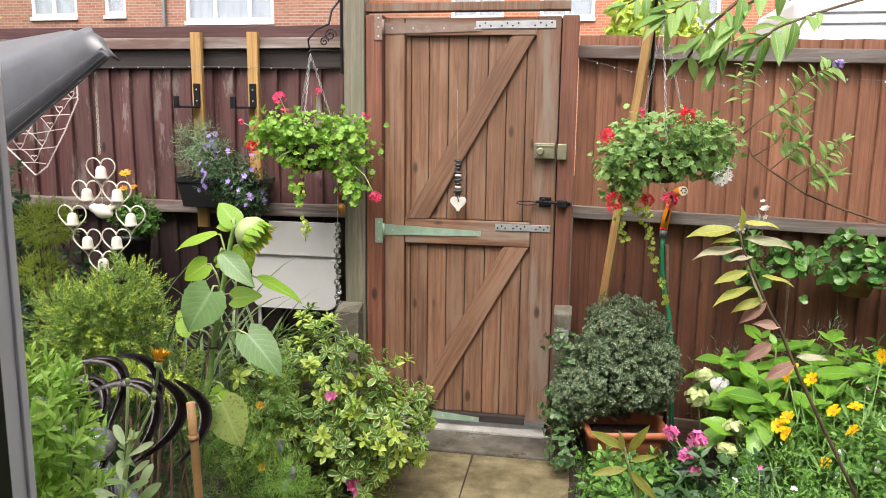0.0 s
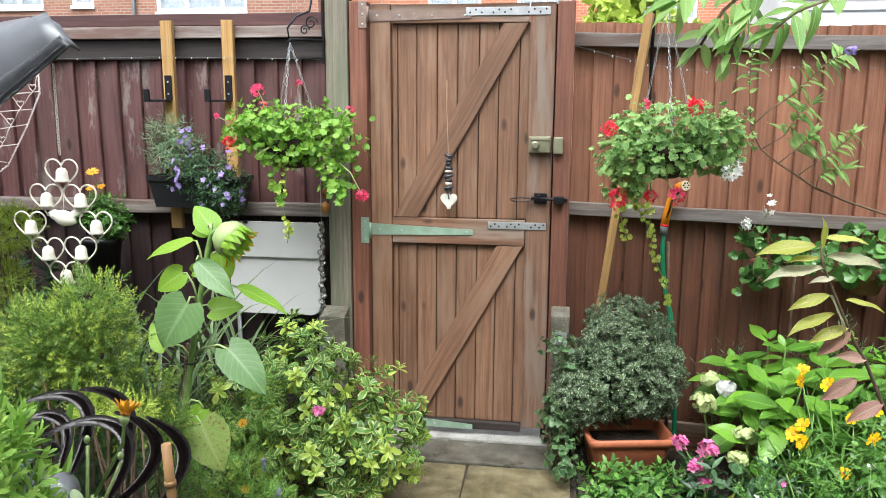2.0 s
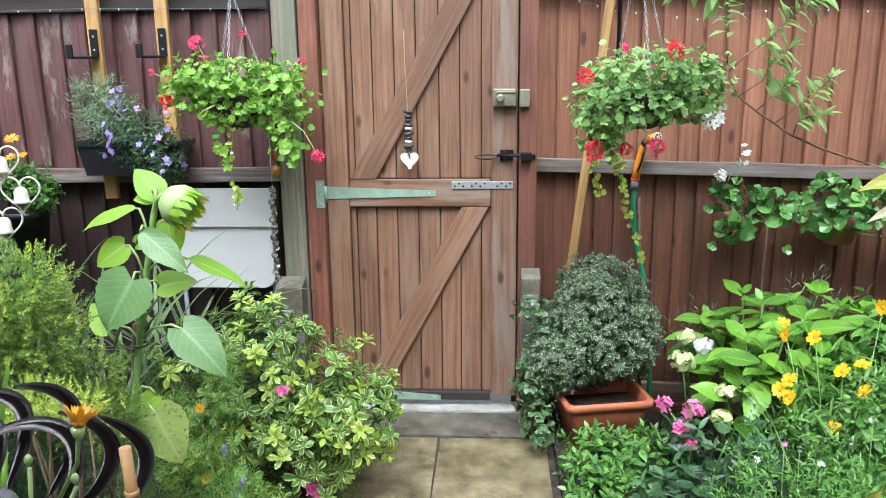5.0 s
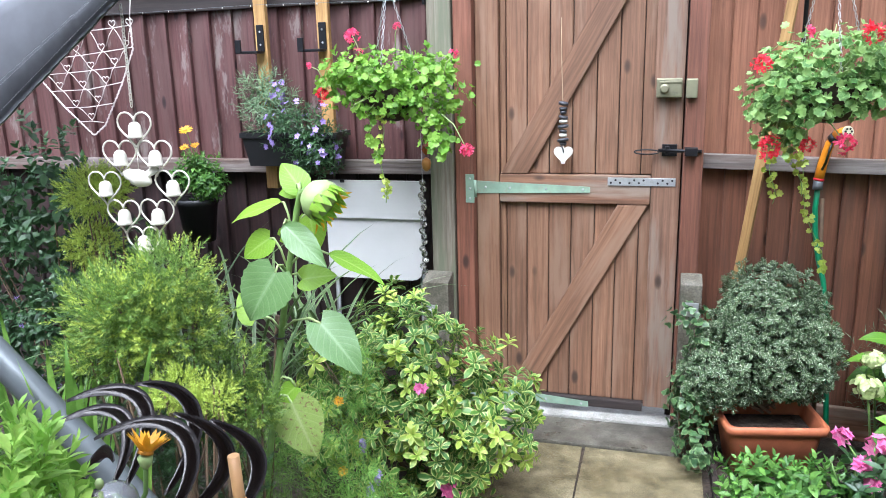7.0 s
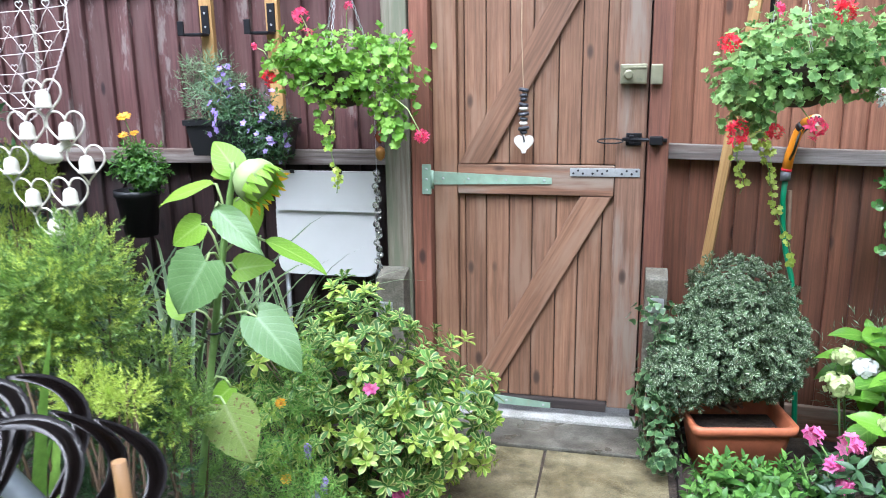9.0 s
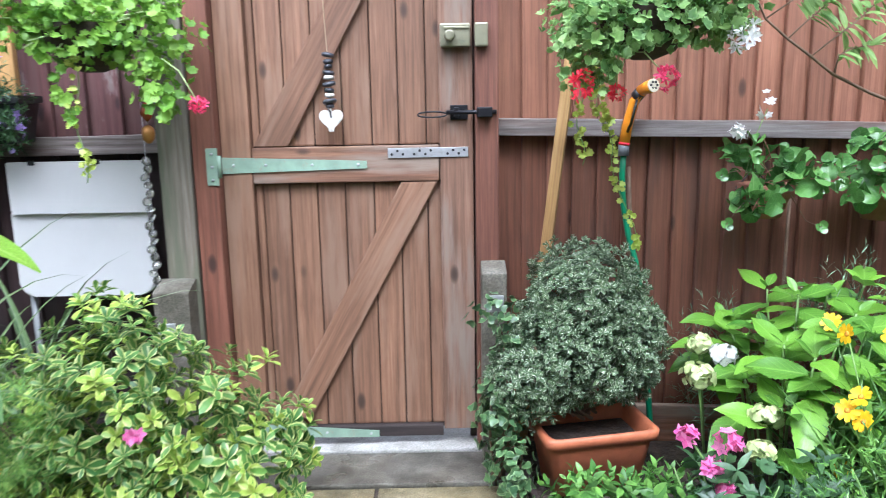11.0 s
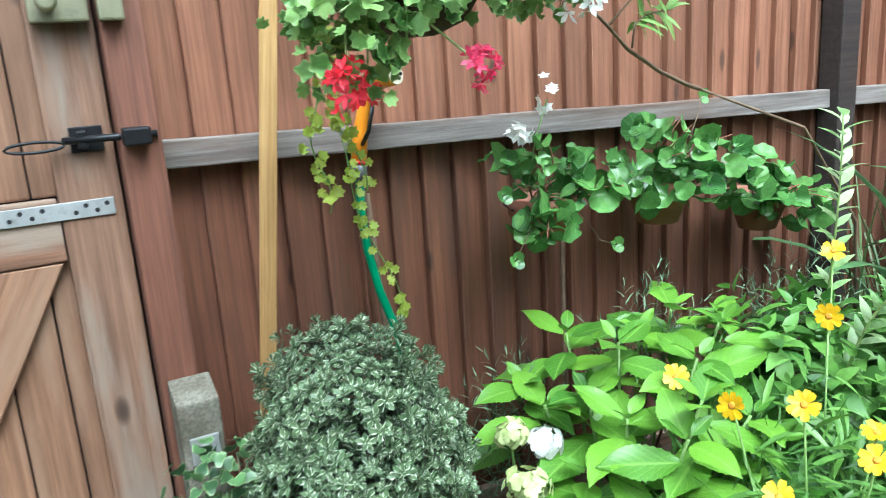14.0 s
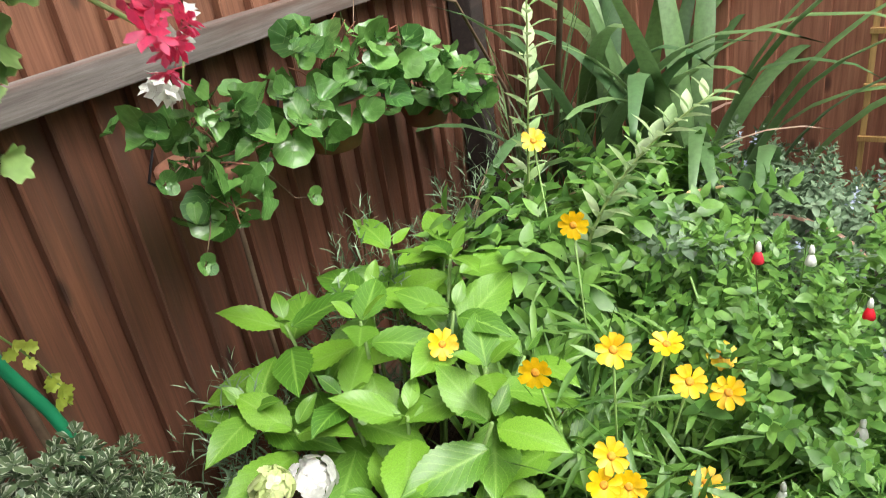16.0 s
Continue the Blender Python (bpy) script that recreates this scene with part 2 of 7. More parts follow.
def lathe(bm, profile, sides=20, centre=(0, 0, 0), m=None):
    """A turned shape: (radius, height) pairs round the z axis."""
    rings = []
    for r, z in profile:
        ring = [Vector((r * math.cos(2 * math.pi * k / sides), r * math.sin(2 * math.pi * k / sides), z)) for k in range(sides)]
        rings.append([bm.verts.new((m @ p if m is not None else p) + Vector(centre)) for p in ring])
    for a, b in zip(rings, rings[1:]):
        for k in range(sides):
            bm.faces.new((a[k], a[(k + 1) % sides], b[(k + 1) % sides], b[k])).smooth = True
    bm.faces.new(rings[0][::-1])
    bm.faces.new(rings[-1])
    return bm


def mesh_of(bm, name, mat):
    bmesh.ops.recalc_face_normals(bm, faces=bm.faces)
    me = bpy.data.meshes.new(name)
    bm.to_mesh(me)
    bm.free()
    me.materials.append(mat)
    return me


def part(name, bm, mat, parent, label=""):
    """One mesh object under a thing or under a part."""
    ob = new(name, mesh_of(bm, name, mat))
    ob.parent = parent
    return tagged(ob, label)


def empty(name, at, label, category, group="", kind=""):
    ob = new(name)
    ob.location = at
    ob.empty_display_size = 0.05
    return tagged(ob, label, category, group, kind)


def solid(name, bm, mat, label, category, group="", kind=""):
    return tagged(new(name, mesh_of(bm, name, mat)), label, category, group, kind)


def structure(name, bm, mat, label, category):
    return solid(name, bm, mat, label, category, kind="structure")


def piece(name, me, parent, at, rz=0.0):
    ob = new(name, me)
    ob.parent, ob.location, ob.rotation_euler = parent, at, (0, 0, rz)
    return ob


# ---- ground, path, step ----
structure("ground", boxed(-300, 300, -300, 300, -0.3, -0.02), SOIL, "damp dark garden soil between the plants", "ground")
path = structure("path", boxed(-0.58, 0.37, 0.8, 3.372, -0.018, -0.006), SOIL, "dark sandy bed under the garden path slabs", "path")


def slab_mesh():
    bm = boxed(-0.225, 0.225, -0.3, 0.3, -0.03, 0.0)
    bmesh.ops.subdivide_edges(bm, edges=bm.edges[:], cuts=3, use_grid_fill=True)
    for v in bm.verts:
        v.co += Vector((0, 0, 0.004 * noise.noise(v.co * 9))) if v.co.z > -0.01 else Vector()
        v.co.x *= 0.985
        v.co.y *= 0.99
    return mesh_of(bm, "slab", SLAB)


SLAB_ME = slab_mesh()
for j in range(5):
    for i in range(2):
        piece("slab", SLAB_ME, path, (-0.335 + 0.452 * i + (0.012 * j), 3.072 - 0.605 * j, 0.002 * ((i + j) % 2)), 0.008 * (-1) ** (i + j))
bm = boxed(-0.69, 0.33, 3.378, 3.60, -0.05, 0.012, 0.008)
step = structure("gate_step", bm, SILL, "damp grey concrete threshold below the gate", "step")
# glare on the threshold, put into a strip of paler concrete
part("threshold_strip", boxed(-0.69, 0.33, 3.603, 3.80, -0.05, 0.02, 0.006), CONCRETE, step, "pale strip standing in for glare under the gate")
structure("path_edging", boxed(0.372, 0.392, 0.85, 3.52, -0.05, 0.018, 0.003), WOOD_DARK, "dark thin edging board beside the path", "edging")


# ---- fences ----
def feather_mesh(name, pitch, height, mat, seed, flip=False):
    """A featheredge board: thin on its left side, thick on its right, with a worn top."""
    rnd = random.Random(seed)
    n, bm = 7, bmesh.new()
    cols = []
    for i in range(n):
        z = height * i / (n - 1)
        e = 0.0015 * rnd.uniform(-1, 1)
        ring = [(-0.014, 0.006), (0.0, 0.003), (pitch * 0.5, -0.007 + e), (pitch - 0.007, -0.019 + e), (pitch - 0.0035, -0.016), (pitch - 0.0035, 0.004), (-0.014, 0.010)]
        cols.append([bm.verts.new((x + (e if 1 < k < 5 else 0), y, z + (rnd.uniform(-0.004, 0.004) if i == n - 1 else 0))) for k, (x, y) in enumerate(ring)])
    for a, b in zip(cols, cols[1:]):
        for k in range(7):
            bm.faces.new((a[k], a[(k + 1) % 7], b[(k + 1) % 7], b[k]))
    bm.faces.new(cols[0][::-1])
    bm.faces.new(cols[-1])
    if flip:
        for v in bm.verts:
            v.co.x = pitch - v.co.x
    return mesh_of(bm, name, mat)


def fence(name, start, length, angle, pitch, height, drop, mat, label, rails, base=0.03, flip=False, split=0.0, low_mat=None):
    """A run of featheredge boards from a start point, falling by drop per metre, with its rails."""
    top = empty(name, (*start, 0), label, "fence")
    top.rotation_euler = (0, 0, angle)
    kinds = [feather_mesh("fence_board", pitch, height - split, mat, 7 * k + len(name), flip) for k in range(4)]
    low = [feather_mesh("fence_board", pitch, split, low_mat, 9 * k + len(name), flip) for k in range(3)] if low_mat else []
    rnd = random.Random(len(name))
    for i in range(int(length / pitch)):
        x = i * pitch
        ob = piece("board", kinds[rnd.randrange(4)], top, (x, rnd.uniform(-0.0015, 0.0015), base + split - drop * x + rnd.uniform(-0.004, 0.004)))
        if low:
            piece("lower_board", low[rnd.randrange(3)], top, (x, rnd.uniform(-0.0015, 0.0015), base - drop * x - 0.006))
    for z0, z1, y0, y1, rm, rname, rlabel in rails:
        bm = boxed(0, length, y0, y1, z0, z1, 0.004)
        bmesh.ops.subdivide_edges(bm, edges=[e for e in bm.edges if e.calc_length() > 0.5], cuts=24)
        for v in bm.verts:
            v.co.z += -drop * v.co.x + 0.003 * noise.noise(Vector((v.co.x * 3, v.co.z * 9, 1)))
            v.co.y += 0.003 * noise.noise(Vector((v.co.x * 2, 5, v.co.z * 9)))
        part(rname, bm, rm, top, rlabel)
    return top


fence("fence", (0.305, 3.785), 2.62, -0.045, 0.087, 1.915, 0.024, WOOD_RIGHT, "red-brown featheredge fence with grey rails and darker lower boards",
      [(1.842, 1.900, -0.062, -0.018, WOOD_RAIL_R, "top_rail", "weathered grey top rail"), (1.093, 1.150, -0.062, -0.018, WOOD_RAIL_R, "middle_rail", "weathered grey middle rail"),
       (-0.05, 0.13, -0.045, -0.018, WOOD_GATE_X, "gravel_board", "")], flip=True, split=1.09, low_mat=WOOD_RIGHT_LOW)
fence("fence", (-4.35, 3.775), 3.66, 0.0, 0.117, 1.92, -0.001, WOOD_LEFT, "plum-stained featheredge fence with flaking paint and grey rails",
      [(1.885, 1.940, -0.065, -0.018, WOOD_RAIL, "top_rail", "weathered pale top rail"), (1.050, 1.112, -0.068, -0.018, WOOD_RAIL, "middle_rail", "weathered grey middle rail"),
       (1.79, 1.883, -0.036, -0.018, WOOD_DARK, "upper_board", "black mossy board under the rail"), (1.945, 2.00, -0.03, 0.012, WOOD_PLUM_X, "capping", "plum top plank"), (-0.05, 0.17, -0.04, -0.018, WOOD_DARK, "gravel_board", "")], split=1.05, low_mat=WOOD_LEFT_LOW)
fence("fence", (2.93, 3.70), 3.6, -math.pi / 2, 0.15, 1.85, 0.0, WOOD_SIDE, "light red-brown boarded side fence behind the flower bed",
      [(1.0, 1.06, -0.05, -0.018, WOOD_RAIL, "middle_rail", "")])
fence("fence", (-4.3, 0.4), 3.4, math.pi / 2, 0.117, 1.92, 0.0, WOOD_LEFT, "dark plum boarded side fence in shade",
      [(1.05, 1.11, -0.06, -0.018, WOOD_RAIL, "middle_rail", "")])


def post(name, x0, x1, y0, y1, z0, z1, mat, label, category="post"):
    bm = boxed(x0, x1, y0, y1, z0, z1, 0.006)
    return solid(name, bm, mat, label, category)


post("fence_post", -0.792, -0.69, 3.592, 3.69, -0.1, 2.32, WOOD_GREY, "tall weathered grey timber post beside the gate")
post("gate_post", -0.684, -0.606, 3.60, 3.70, -0.05, 2.03, WOOD_POST, "red-stained timber gate post with the hinges")
post("gate_post", 0.228, 0.303, 3.605, 3.70, -0.05, 2.02, WOOD_POST, "red-stained timber gate post with the latches")
# unseen dark strip added to keep daylight out of the latch-side gap
post("gate_stop", 0.205, 0.262, 3.703, 3.72, -0.05, 2.02, WOOD_DARK, "added dark strip that blocks daylight in the gap beside the gate", "gate stop")
post("fence_post", 2.33, 2.42, 3.60, 3.675, -0.1, 1.75, WOOD_DARK, "dark grey fence post in the corner of the garden")
lintel = solid("gate_lintel", boxed(-0.70, 0.262, 3.62, 3.68, 2.045, 2.085, 0.004), WOOD_STILE, "weathered timber bar across the top of the gate", "lintel")


def spur(x0, x1, y0, y1, top, label, plate):
    bm = boxed(x0, x1, y0, y1, -0.1, top, 0.004)
    for v in bm.verts:
        if v.co.z > top - 0.03:
            v.co.z -= 0.03 * (y1 - v.co.y) / (y1 - y0)
    ob = solid("concrete_spur", bm, MOSSY, label, "post spur")
    px, pz = plate
    pl = part("bolt_plate", boxed(px - 0.028, px + 0.028, y0 - 0.006, y0 + 0.004, pz - 0.028, pz + 0.028, 0.002), ZINC, ob, "galvanised square plate")
    part("bolt", lathe(bmesh.new(), [(0.012, 0), (0.012, 0.01), (0.009, 0.013)], 8, (px, y0 - 0.006, pz), pose(0, 0, 0, 90)), ZINC, pl)


spur(-0.815, -0.70, 3.50, 3.590, 0.652, "grey concrete spur bolted to the tall gate post", (-0.777, 0.495))
spur(0.240, 0.322, 3.53, 3.603, 0.690, "mossy concrete spur bolted to the latch post", (0.283, 0.56))

# ---- the gate ----
gate = empty("gate", (-0.6, 3.66, 0.05), "closed brown ledged and braced timber garden gate", "gate")
gate_inv = Matrix.Translation((0.6, -3.66, -0.05))


def gpart(name, bm, mat, label="", parent=None):
    bm.transform(gate_inv)
    return part(name, bm, mat, parent or gate, label)


GY = 3.646
for x0, x1, m_ in ((-0.603, -0.507, WOOD_GATE), (0.112, 0.222, WOOD_STILE)):
    gpart("stile", boxed(x0, x1, GY, GY + 0.045, 0.075, 2.02, 0.004), m_)
# the lowest bar is near-black: the shaded gap under the boards, put into colour
for z0, z1, x0, x1 in ((1.938, 2.018, -0.504, 0.109), (0.952, 1.07, -0.504, 0.109), (0.05, 0.09, -0.504, 0.109)):
    gpart("ledge", boxed(x0, x1, GY + 0.001, GY + 0.03, z0, z1, 0.004), WOOD_GATE_X if z0 > 0.1 else WOOD_DARK)
edges = (-0.506, -0.479, -0.392, -0.299, -0.206, -0.110, -0.022, 0.069, 0.118)
for k, (a, b) in enumerate(zip(edges, edges[1:])):
    for z0, z1 in ((0.09, 0.95), (1.072, 1.936)):
        bm = boxed(a + 0.0015, b - 0.0015, GY + 0.024, GY + 0.042, z0, z1, 0.006)
        gpart("board", bm, WOOD_GATE)


# unseen dark sheet added to stop daylight showing in the board grooves
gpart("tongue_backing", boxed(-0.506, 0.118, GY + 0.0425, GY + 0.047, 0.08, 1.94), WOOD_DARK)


def brace(a, b, c, d):
    """A diagonal brace with its foot from a to b and its head from c to d, in x and z."""
    bm = bmesh.new()
    f = [bm.verts.new((x, GY + 0.003, z)) for x, z in (a, b, d, c)]
    g = [bm.verts.new((x, GY + 0.0236, z)) for x, z in (a, b, d, c)]
    bm.faces.new(f)
    bm.faces.new(g[::-1])
    for i in range(4):
        bm.faces.new((f[i], f[(i + 1) % 4], g[(i + 1) % 4], g[i]))
    bmesh.ops.bevel(bm, geom=bm.edges[:], offset=0.003, segments=1, affect="EDGES")
    # lay the grain along the brace
    mid = Vector(((a[0] + d[0]) / 2, GY, (a[1] + d[1]) / 2))
    ang = math.atan2((c[0] + d[0] - a[0] - b[0]), (c[1] + d[1] - a[1] - b[1]))
    bm.transform(pose(0, 0, 0, 0, -math.degrees(ang), 0) @ Matrix.Translation(-mid))
    ob = part("brace", bm, WOOD_GATE, gate)
    ob.matrix_basis = gate_inv @ Matrix.Translation(mid) @ pose(0, 0, 0, 0, math.degrees(ang), 0)


brace((-0.500, 1.072), (-0.385, 1.072), (-0.002, 1.936), (0.105, 1.936))
brace((-0.462, 0.122), (-0.355, 0.122), (-0.016, 0.95), (0.103, 0.95))


def strap_hinge(x0, x1, z, h0, h1, mat, label, wide=0.038, slope=0.0):
    """A tee hinge: an upright plate on the post and a tapered strap on the gate."""
    y = 3.600
    bm = boxed(x0 - wide, x0, y - 0.005, y - 0.001, z - h0, z + h0, 0.0015)
    ob = gpart("strap_hinge", bm, mat, label)
    bm = bmesh.new()
    n = 8
    rows = []
    for i in range(n + 1):
        t = i / n
        h = h1 * (1 - 0.55 * t)
        x, c = x0 + (x1 - x0) * t, z + slope * t
        yy = GY - 0.004
        rows.append([bm.verts.new(p) for p in ((x, yy, c - h), (x, yy, c + h), (x, yy + 0.003, c + h), (x, yy + 0.003, c - h))])
    for a, b in zip(rows, rows[1:]):
        for k in range(4):
            bm.faces.new((a[k], a[(k + 1) % 4], b[(k + 1) % 4], b[k]))
    bm.faces.new(rows[0])
    bm.faces.new(rows[-1][::-1])
    st = gpart("strap", bm, mat, parent=ob)
    gpart("knuckle", tube(bmesh.new(), [(x0 + 0.004, y - 0.004, z - h0 * 0.6), (x0 + 0.004, y - 0.004, z + h0 * 0.6)], 0.007), mat, parent=ob)
    for t in (0.08, 0.3, 0.62, 0.94):
        gpart("screw", lathe(bmesh.new(), [(0.005, 0), (0.005, 0.002), (0.002, 0.003)], 8, (x0 + (x1 - x0) * t, GY - 0.004, z + slope * t), pose(0, 0, 0, 90)), ZINC, parent=ob)
    for t in (-0.7, 0.0, 0.7):
        gpart("screw", lathe(bmesh.new(), [(0.005, 0), (0.005, 0.002), (0.002, 0.003)], 8, (x0 - wide / 2, y - 0.005, z + h0 * t), pose(0, 0, 0, 90)), ZINC, parent=ob)


strap_hinge(-0.602, -0.145, 1.972, 0.058, 0.026, BROWN_METAL, "brown painted strap hinge at the top of the gate", slope=-0.004)
strap_hinge(-0.602, -0.128, 1.014, 0.060, 0.027, GREEN_METAL, "faded green strap hinge across the middle of the gate", slope=-0.004)
strap_hinge(-0.602, -0.118, 0.085, 0.055, 0.027, GREEN_METAL, "dirty grey strap hinge at the foot of the gate", slope=-0.022)


def mending_plate(x0, x1, z, h, label):
    ob = gpart("mending_plate", boxed(x0, x1, GY - 0.0045, GY - 0.001, z - h, z + h, 0.001), ZINC, label)
    n = 14
    for i in range(n):
        if i in (3, 8, 9):
            continue
        x = x0 + (x1 - x0) * (i + 0.7) / (n + 0.4)
        gpart("hole", lathe(bmesh.new(), [(0.0045, 0), (0.0045, 0.0012)], 8, (x, GY - 0.0043, z + (h * 0.4 if i % 2 else -h * 0.3)), pose(0, 0, 0, 90)), BLACK, parent=ob)


mending_plate(-0.168, 0.197, 1.984, 0.017, "long perforated galvanised plate on the top rail")
mending_plate(-0.058, 0.205, 1.046, 0.016, "perforated galvanised plate on the middle rail")

lock = gpart("rim_lock", boxed(0.118, 0.214, GY - 0.034, GY - 0.001, 1.378, 1.450, 0.005), BRASS_GREY, "weathered metal rim lock on the gate")
gpart("keep", boxed(0.226, 0.268, 3.575, 3.604, 1.376, 1.448, 0.005), BRASS_GREY, "lock keep", lock)
gpart("knob", lathe(bmesh.new(), [(0.014, 0), (0.014, 0.014), (0.018, 0.018), (0.018, 0.026), (0.012, 0.03)], 14, (0.148, GY - 0.034, 1.412), pose(0, 0, 0, 90)), BRASS_GREY, parent=lock)
gpart("ridge", boxed(0.13, 0.21, GY - 0.038, GY - 0.033, 1.432, 1.440, 0.002), BRASS_GREY, parent=lock)
latch = gpart("bolt_latch", boxed(0.148, 0.205, GY - 0.008, GY - 0.001, 1.150, 1.197, 0.002), IRON, "black iron sliding bolt on the gate")
gpart("bar", tube(bmesh.new(), [(0.135, GY - 0.017, 1.174), (0.295, GY - 0.036 - 0.012, 1.174)], 0.007, 8), IRON, parent=latch)
gpart("bracket", boxed(0.160, 0.176, GY - 0.028, GY - 0.007, 1.158, 1.190, 0.003), IRON, parent=latch)
gpart("keep", boxed(0.232, 0.280, 3.565, 3.604, 1.158, 1.190, 0.004), IRON, parent=latch)
ring = [(0.09 + 0.048 * math.cos(t), GY - 0.022, 1.168 + 0.009 * math.sin(t)) for t in (2 * math.pi * k / 16 for k in range(16))]
gpart("pull_loop", tube(bmesh.new(), ring, 0.003, 6, True), IRON, parent=latch)


# ---- foliage ----
def leafy(name, dark, light, margin=None, rib=None, rough=0.42, through_light=0.3, edge=0.55, blotch=None):
    """A leaf: tone by leaf, paler or darker rib and margin along its own length, light passing through."""
    m, n, l, b = material(name, rough)
    g, o = n.new("ShaderNodeNewGeometry"), n.new("ShaderNodeObjectInfo")
    add = n.new("ShaderNodeMath")
    add.operation = "ADD"
    l.new(g.outputs["Random Per Island"], add.inputs[0])
    l.new(o.outputs["Random"], add.inputs[1])
    fr = n.new("ShaderNodeMath")
    fr.operation = "FRACT"
    l.new(add.outputs[0], fr.inputs[0])
    col = mixed(n, l, dark, light, fr.outputs[0])
    uv = n.new("ShaderNodeUVMap")
    uv.uv_map = "leaf"
    sep = n.new("ShaderNodeSeparateXYZ")
    l.new(uv.outputs[0], sep.inputs[0])
    off = n.new("ShaderNodeMath")
    off.operation = "SUBTRACT"
    l.new(sep.outputs[0], off.inputs[0])
    off.inputs[1].default_value = 0.5
    ab = n.new("ShaderNodeMath")
    ab.operation = "ABSOLUTE"
    l.new(off.outputs[0], ab.inputs[0])
    v = coords(n, l, (1, 1, 1), False)
    ns = noise_node(n, l, v, 60, 3)
    if blotch:
        rr = ramp(n, [(0.58, (0, 0, 0)), (0.64, (1, 1, 1))])
        l.new(noise_node(n, l, v, 13, 4), rr.inputs[0])
        col = mixed(n, l, col, blotch, rr.outputs[0])
    if margin:
        jig = n.new("ShaderNodeMath")
        jig.operation = "MULTIPLY_ADD"
        l.new(ns, jig.inputs[0])
        jig.inputs[1].default_value = 0.16
        l.new(ab.outputs[0], jig.inputs[2])
        rm = ramp(n, [(edge * 0.5 + 0.02, (0, 0, 0)), (edge * 0.5 + 0.12, (1, 1, 1))])
        l.new(jig.outputs[0], rm.inputs[0])
        col = mixed(n, l, col, margin, rm.outputs[0])
    if rib:
        rv = ramp(n, [(0.0, (1, 1, 1)), (0.06, (0, 0, 0))])
        l.new(ab.outputs[0], rv.inputs[0])
        col = mixed(n, l, col, rib, rv.outputs[0])
        side = n.new("ShaderNodeMath")
        side.operation = "MULTIPLY_ADD"
        l.new(ab.outputs[0], side.inputs[0])
        side.inputs[1].default_value = -0.7
        l.new(sep.outputs[1], side.inputs[2])
        wv = n.new("ShaderNodeMath")
        wv.operation = "PINGPONG"
        l.new(side.outputs[0], wv.inputs[0])
        wv.inputs[1].default_value = 0.065
        rs = ramp(n, [(0.0, (0.55, 0.55, 0.55)), (0.012, (0, 0, 0))])
        l.new(wv.outputs[0], rs.inputs[0])
        col = mixed(n, l, col, rib, rs.outputs[0])
        bump(n, l, b, wv.outputs[0], 0.35, 0.01)
    tone = ramp(n, [(0.3, (0.8, 0.8, 0.8)), (0.7, (1.15, 1.15, 1.15))])
    l.new(ns, tone.inputs[0])
    col = mixed(n, l, col, tone.outputs[0], 1.0, "MULTIPLY")
    l.new(col, b.inputs["Base Color"])
    tr, mx = n.new("ShaderNodeBsdfTranslucent"), n.new("ShaderNodeMixShader")
    l.new(col, tr.inputs["Color"])
    mx.inputs[0].default_value = through_light
    l.new(b.outputs[0], mx.inputs[1])
    l.new(tr.outputs[0], mx.inputs[2])
    l.new(mx.outputs[0], n["Material Output"].inputs["Surface"])
    return m


PROFILES = {
    "ovate": lambda t: math.sin(math.pi * t ** 0.72) ** 0.85,
    "oblong": lambda t: math.sin(math.pi * t ** 1.05) ** 0.62,
    "lance": lambda t: math.sin(math.pi * t ** 0.8),
    "spoon": lambda t: math.sin(math.pi * t ** 1.6) ** 0.6,
    "elliptic": lambda t: math.sin(math.pi * t ** 0.86) ** 0.9,
    "round": lambda t: math.sqrt(max(0.0, 1 - (2 * t - 1) ** 2)),
    "heart": lambda t: math.sin(math.pi * max(t, 0.02) ** 0.56) ** 0.75,
    "strap": lambda t: min(1.0, 5 * t + 0.35) * min(1.0, 2.2 * (1 - t)) ** 0.7,
    "petal": lambda t: min(1.0, 0.25 + 1.3 * t) * (1.0 if t < 0.85 else 0.75),
}


def leaf(shape="ovate", segs=3, width=0.5, fold=0.25, curl=0.15, wave=0.0, saw=0.0):
    """One leaf along +y, one long, facing +z: points, triangles and its own u, v."""
    V, U, T, rows = [], [], [], []
    for i in range(segs + 1):
        t = i / segs
        w = width * 0.5 * PROFILES[shape](t)
        if saw and 0 < i < segs:
            w *= 1 + saw * (1 if i % 2 else -1)
        z = -curl * t * t
        wz = wave * math.sin(t * 9)
        if w < 1e-4:
            rows.append([len(V)])
            V.append((0, t, z))
            U.append((0.5, t))
        else:
            rows.append([len(V), len(V) + 1, len(V) + 2])
            V += [(-w, t - (saw * 0.3 if i % 2 else 0) * width, z + fold * w + wz), (0, t, z), (w, t - (saw * 0.3 if i % 2 else 0) * width, z + fold * w - wz)]
            U += [(0.0, t), (0.5, t), (1.0, t)]
    for a, b in zip(rows, rows[1:]):
        if len(a) == 3 and len(b) == 3:
            T += [(a[0], a[1], b[1]), (a[0], b[1], b[0]), (a[1], a[2], b[2]), (a[1], b[2], b[1])]
        elif len(b) == 3:
            T += [(a[0], b[1], b[0]), (a[0], b[2], b[1])]
        elif len(a) == 3:
            T += [(a[0], a[1], b[0]), (a[1], a[2], b[0])]
    return np.array(V, float), np.array(T, int), np.array(U, float)


def joined(pieces):
    V, T, U, k = [], [], [], 0
    for v, t, u in pieces:
        V.append(v), T.append(t + k), U.append(u)
        k += len(v)
    return np.vstack(V), np.vstack(T), np.vstack(U)


